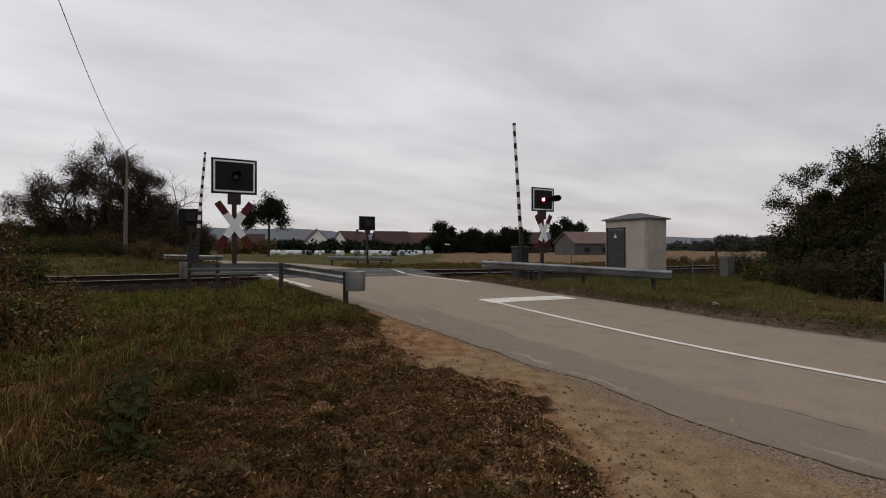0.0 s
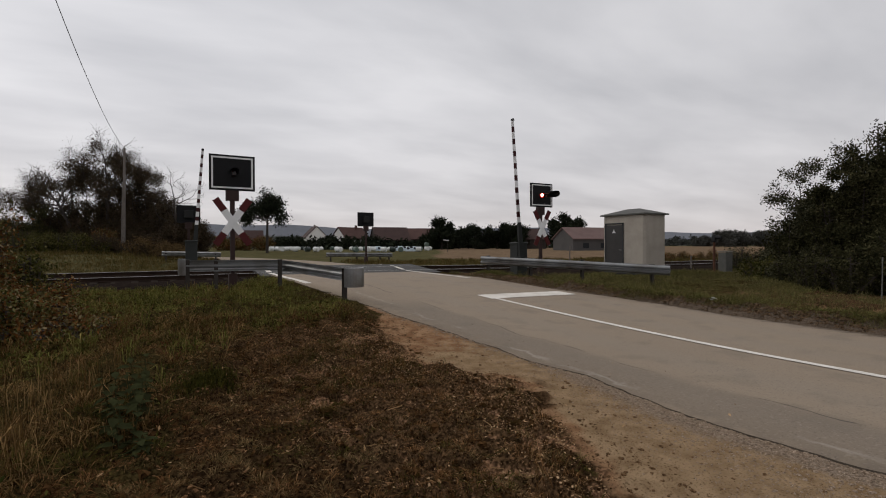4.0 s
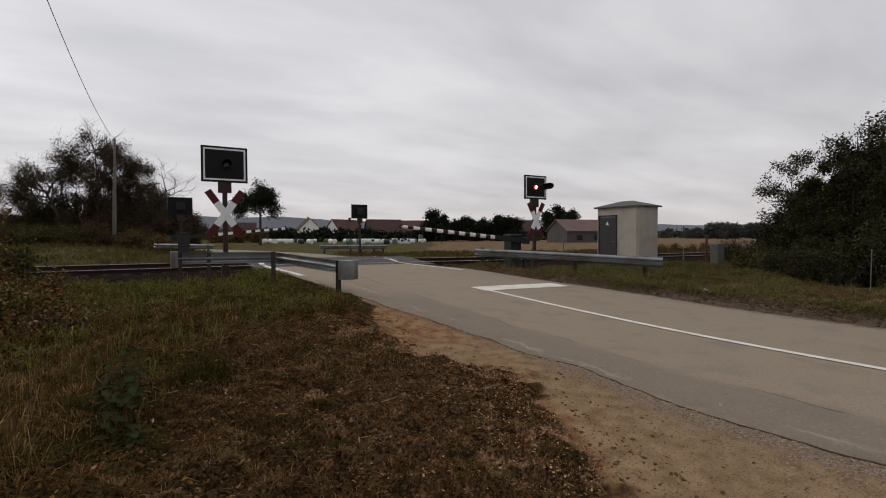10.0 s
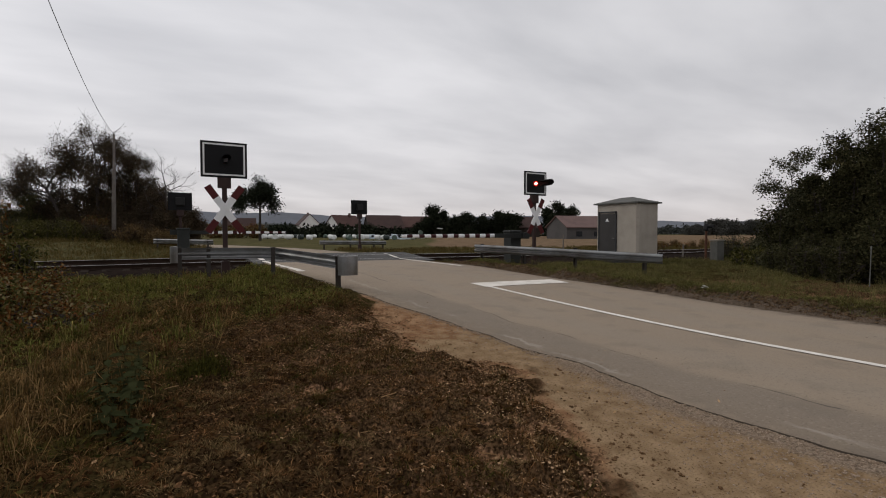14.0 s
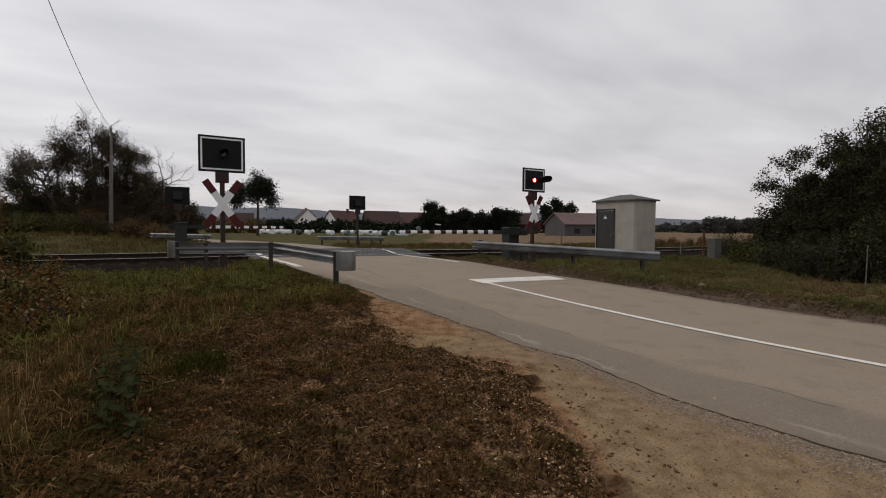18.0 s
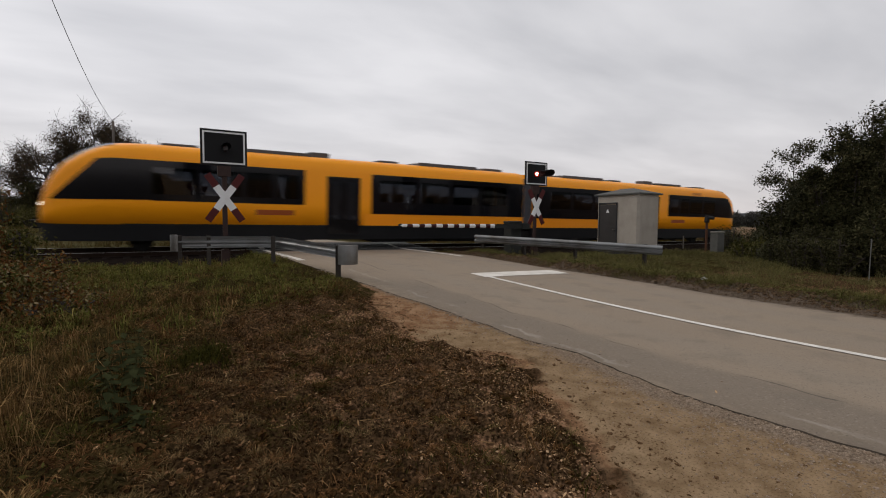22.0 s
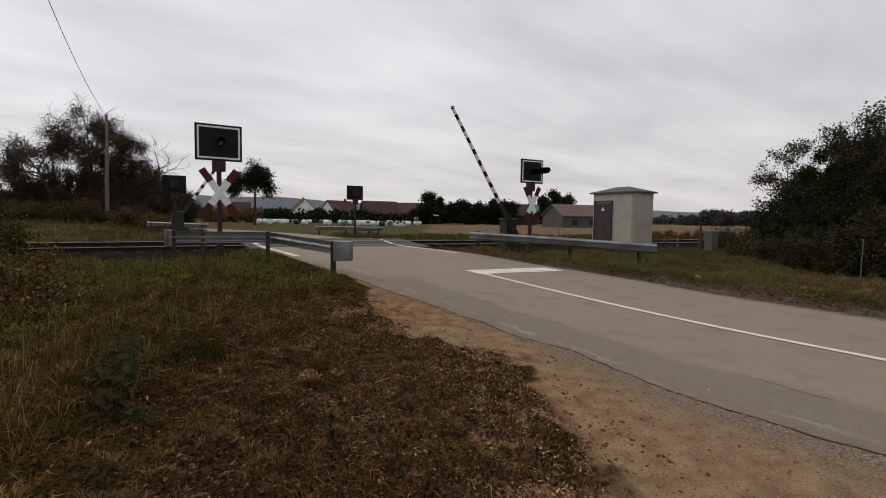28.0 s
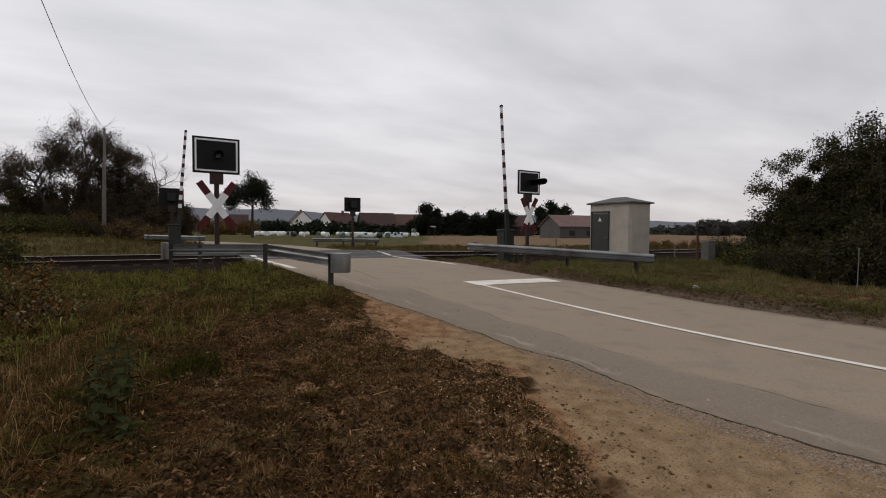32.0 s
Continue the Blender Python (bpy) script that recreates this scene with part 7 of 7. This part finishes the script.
        st.matrix_basis = pose(x, y, float(top_z(x, y)) + 0.02)


WEED = leaf_material("low_green_weeds", [(0.016, 0.022, 0.007), (0.034, 0.042, 0.012), (0.060, 0.062, 0.020), (0.09, 0.08, 0.03)])
DEADWEED = leaf_material("low_dead_weeds", [(0.018, 0.012, 0.006), (0.045, 0.028, 0.013), (0.085, 0.052, 0.024), (0.03, 0.026, 0.010), (0.13, 0.088, 0.045)])
CLOD = leaf_material("soil_clod", [(0.014, 0.008, 0.004), (0.040, 0.023, 0.011), (0.085, 0.050, 0.025), (0.022, 0.016, 0.006)], 0.95, 0.0)
LUMP = leaf_material("matted_earth_lumps", [(0.010, 0.006, 0.003), (0.032, 0.019, 0.010), (0.055, 0.033, 0.018), (0.016, 0.010, 0.005), (0.024, 0.014, 0.007)], 0.95, 0.0)
LUMP_DRY = leaf_material("dry_earth_lumps", [(0.060, 0.034, 0.018), (0.105, 0.062, 0.034), (0.17, 0.105, 0.062), (0.22, 0.142, 0.088), (0.040, 0.023, 0.012)], 0.95, 0.0)
VERGESOIL = leaf_material("dark_verge_soil", [(0.036, 0.026, 0.018), (0.070, 0.052, 0.037), (0.130, 0.100, 0.074), (0.050, 0.036, 0.025)], 0.95, 0.0)
STRAWBITS = leaf_material("pale_straw_bits", [(0.10, 0.062, 0.032), (0.20, 0.135, 0.075), (0.34, 0.25, 0.15)])
MATDARK = leaf_material("matted_dark_olive_grass", [(0.010, 0.009, 0.003), (0.034, 0.028, 0.009), (0.016, 0.013, 0.005), (0.062, 0.050, 0.017)])
MATPALE = leaf_material("matted_straw_grass", [(0.050, 0.031, 0.014), (0.13, 0.082, 0.040), (0.030, 0.019, 0.008), (0.26, 0.18, 0.095)])
MATGREEN = leaf_material("matted_green_grass", [(0.014, 0.018, 0.005), (0.045, 0.050, 0.012), (0.024, 0.026, 0.007), (0.085, 0.080, 0.022)])
SPLINTER = leaf_material("pale_wood_splinters", [(0.11, 0.068, 0.040), (0.22, 0.148, 0.092), (0.44, 0.34, 0.24), (0.15, 0.096, 0.056)])
MATTED = leaf_material("matted_dull_grass", [(0.016, 0.009, 0.004), (0.094, 0.052, 0.024), (0.042, 0.027, 0.011), (0.175, 0.099, 0.048), (0.026, 0.015, 0.007), (0.30, 0.185, 0.098)])
BANKGRASS = leaf_material("yellowed_bank_grass", [(0.050, 0.046, 0.018), (0.090, 0.078, 0.031), (0.145, 0.116, 0.056), (0.056, 0.064, 0.022)])
RUSTGRASS = leaf_material("rusty_red_brown_grass", [(0.030, 0.015, 0.009), (0.075, 0.036, 0.018), (0.135, 0.066, 0.032), (0.050, 0.030, 0.014), (0.20, 0.115, 0.058)])
SANDCLOD = leaf_material("brown_clods_on_sand", [(0.045, 0.028, 0.016), (0.085, 0.055, 0.034), (0.15, 0.105, 0.068), (0.062, 0.040, 0.024)], 0.95, 0.0)
TUSSOCK = leaf_material("grey_olive_tussock_grass", [(0.040, 0.031, 0.015), (0.100, 0.076, 0.040), (0.175, 0.130, 0.073), (0.066, 0.060, 0.026), (0.26, 0.19, 0.11)])
MULCHGRASS = leaf_material("short_dull_grass", [(0.036, 0.031, 0.013), (0.070, 0.054, 0.024), (0.13, 0.092, 0.048)])
grasses()


# ---- movement ----
def motions():
    # barriers: degrees above level
    swing = [(0, 85.5), (4.5, 85.5), (5.1, 85), (5.5, 82), (6, 76), (6.5, 68.5), (7, 59.3), (7.5, 50), (8, 40.6), (8.5, 31.4), (9, 21.6), (9.5, 12.7), (10, 5.5), (10.5, 0.8), (11, 0), (24.5, 0.3), (25, 4.4), (25.5, 11),
             (26, 19), (27, 37.5), (27.5, 47), (28, 56.5), (28.5, 66), (29, 74), (29.5, 81.5), (30, 85), (30.3, 85.5), (32, 85.5)]
    for arm in (arm_r, arm_l):
        at = arm.matrix_basis.translation.copy()
        walk(arm, [(t, pose(*at, 0, a, 0)) for t, a in swing])
    # flashing lamps: the lit face swings to the road and away, once a second, in turn
    for lamp, z, on, off in ((lamp_a, lamp_za, 0.15, 0.62), (lamp_b, lamp_zb, 0.52, 1.20), (lamp_c, lamp_zc, 0.15, 0.62), (lamp_d, lamp_zd, 0.52, 1.20)):
        turns = [(0.0, 0 if off > 1 else 170)]
        for k in range(-1, 26):
            for at, a, b, last in ((k + on, 170, 0, 25.3), (k + off, 0, 170, 25.7)):
                if 0.1 < at < last:
                    turns += [(at + q, a + (b - a) * f) for q, f in ((-0.067, 0.0), (-0.022, 0.33), (0.022, 0.67), (0.067, 1.0))]
        turns.append((32.0, 170))
        walk(lamp, [(t, pose(0, -0.02, z, 0, 0, a)) for t, a in sorted(turns)])
    # the train runs from right to left at a steady speed; it leans with the canted rails
    speed, at22, lean = 34.6, -3.6, 2.5
    slope = math.degrees(math.atan(GRADE)) * 0.6
    for car, back in ((car_front, 0.0), (car_rear, 42.2)):
        rows = []
        for i in range(65):
            t = i / 2
            x = at22 - speed * (t - 22) + back
            m = pose(x, TRACK_Y, rail_z(x) + 0.5 * CANT + 0.03, lean, slope, 0)
            rows.append((t, m if back == 0 else m @ pose(0, 0, 0, 0, 0, 180)))
        walk(car, rows)


motions()
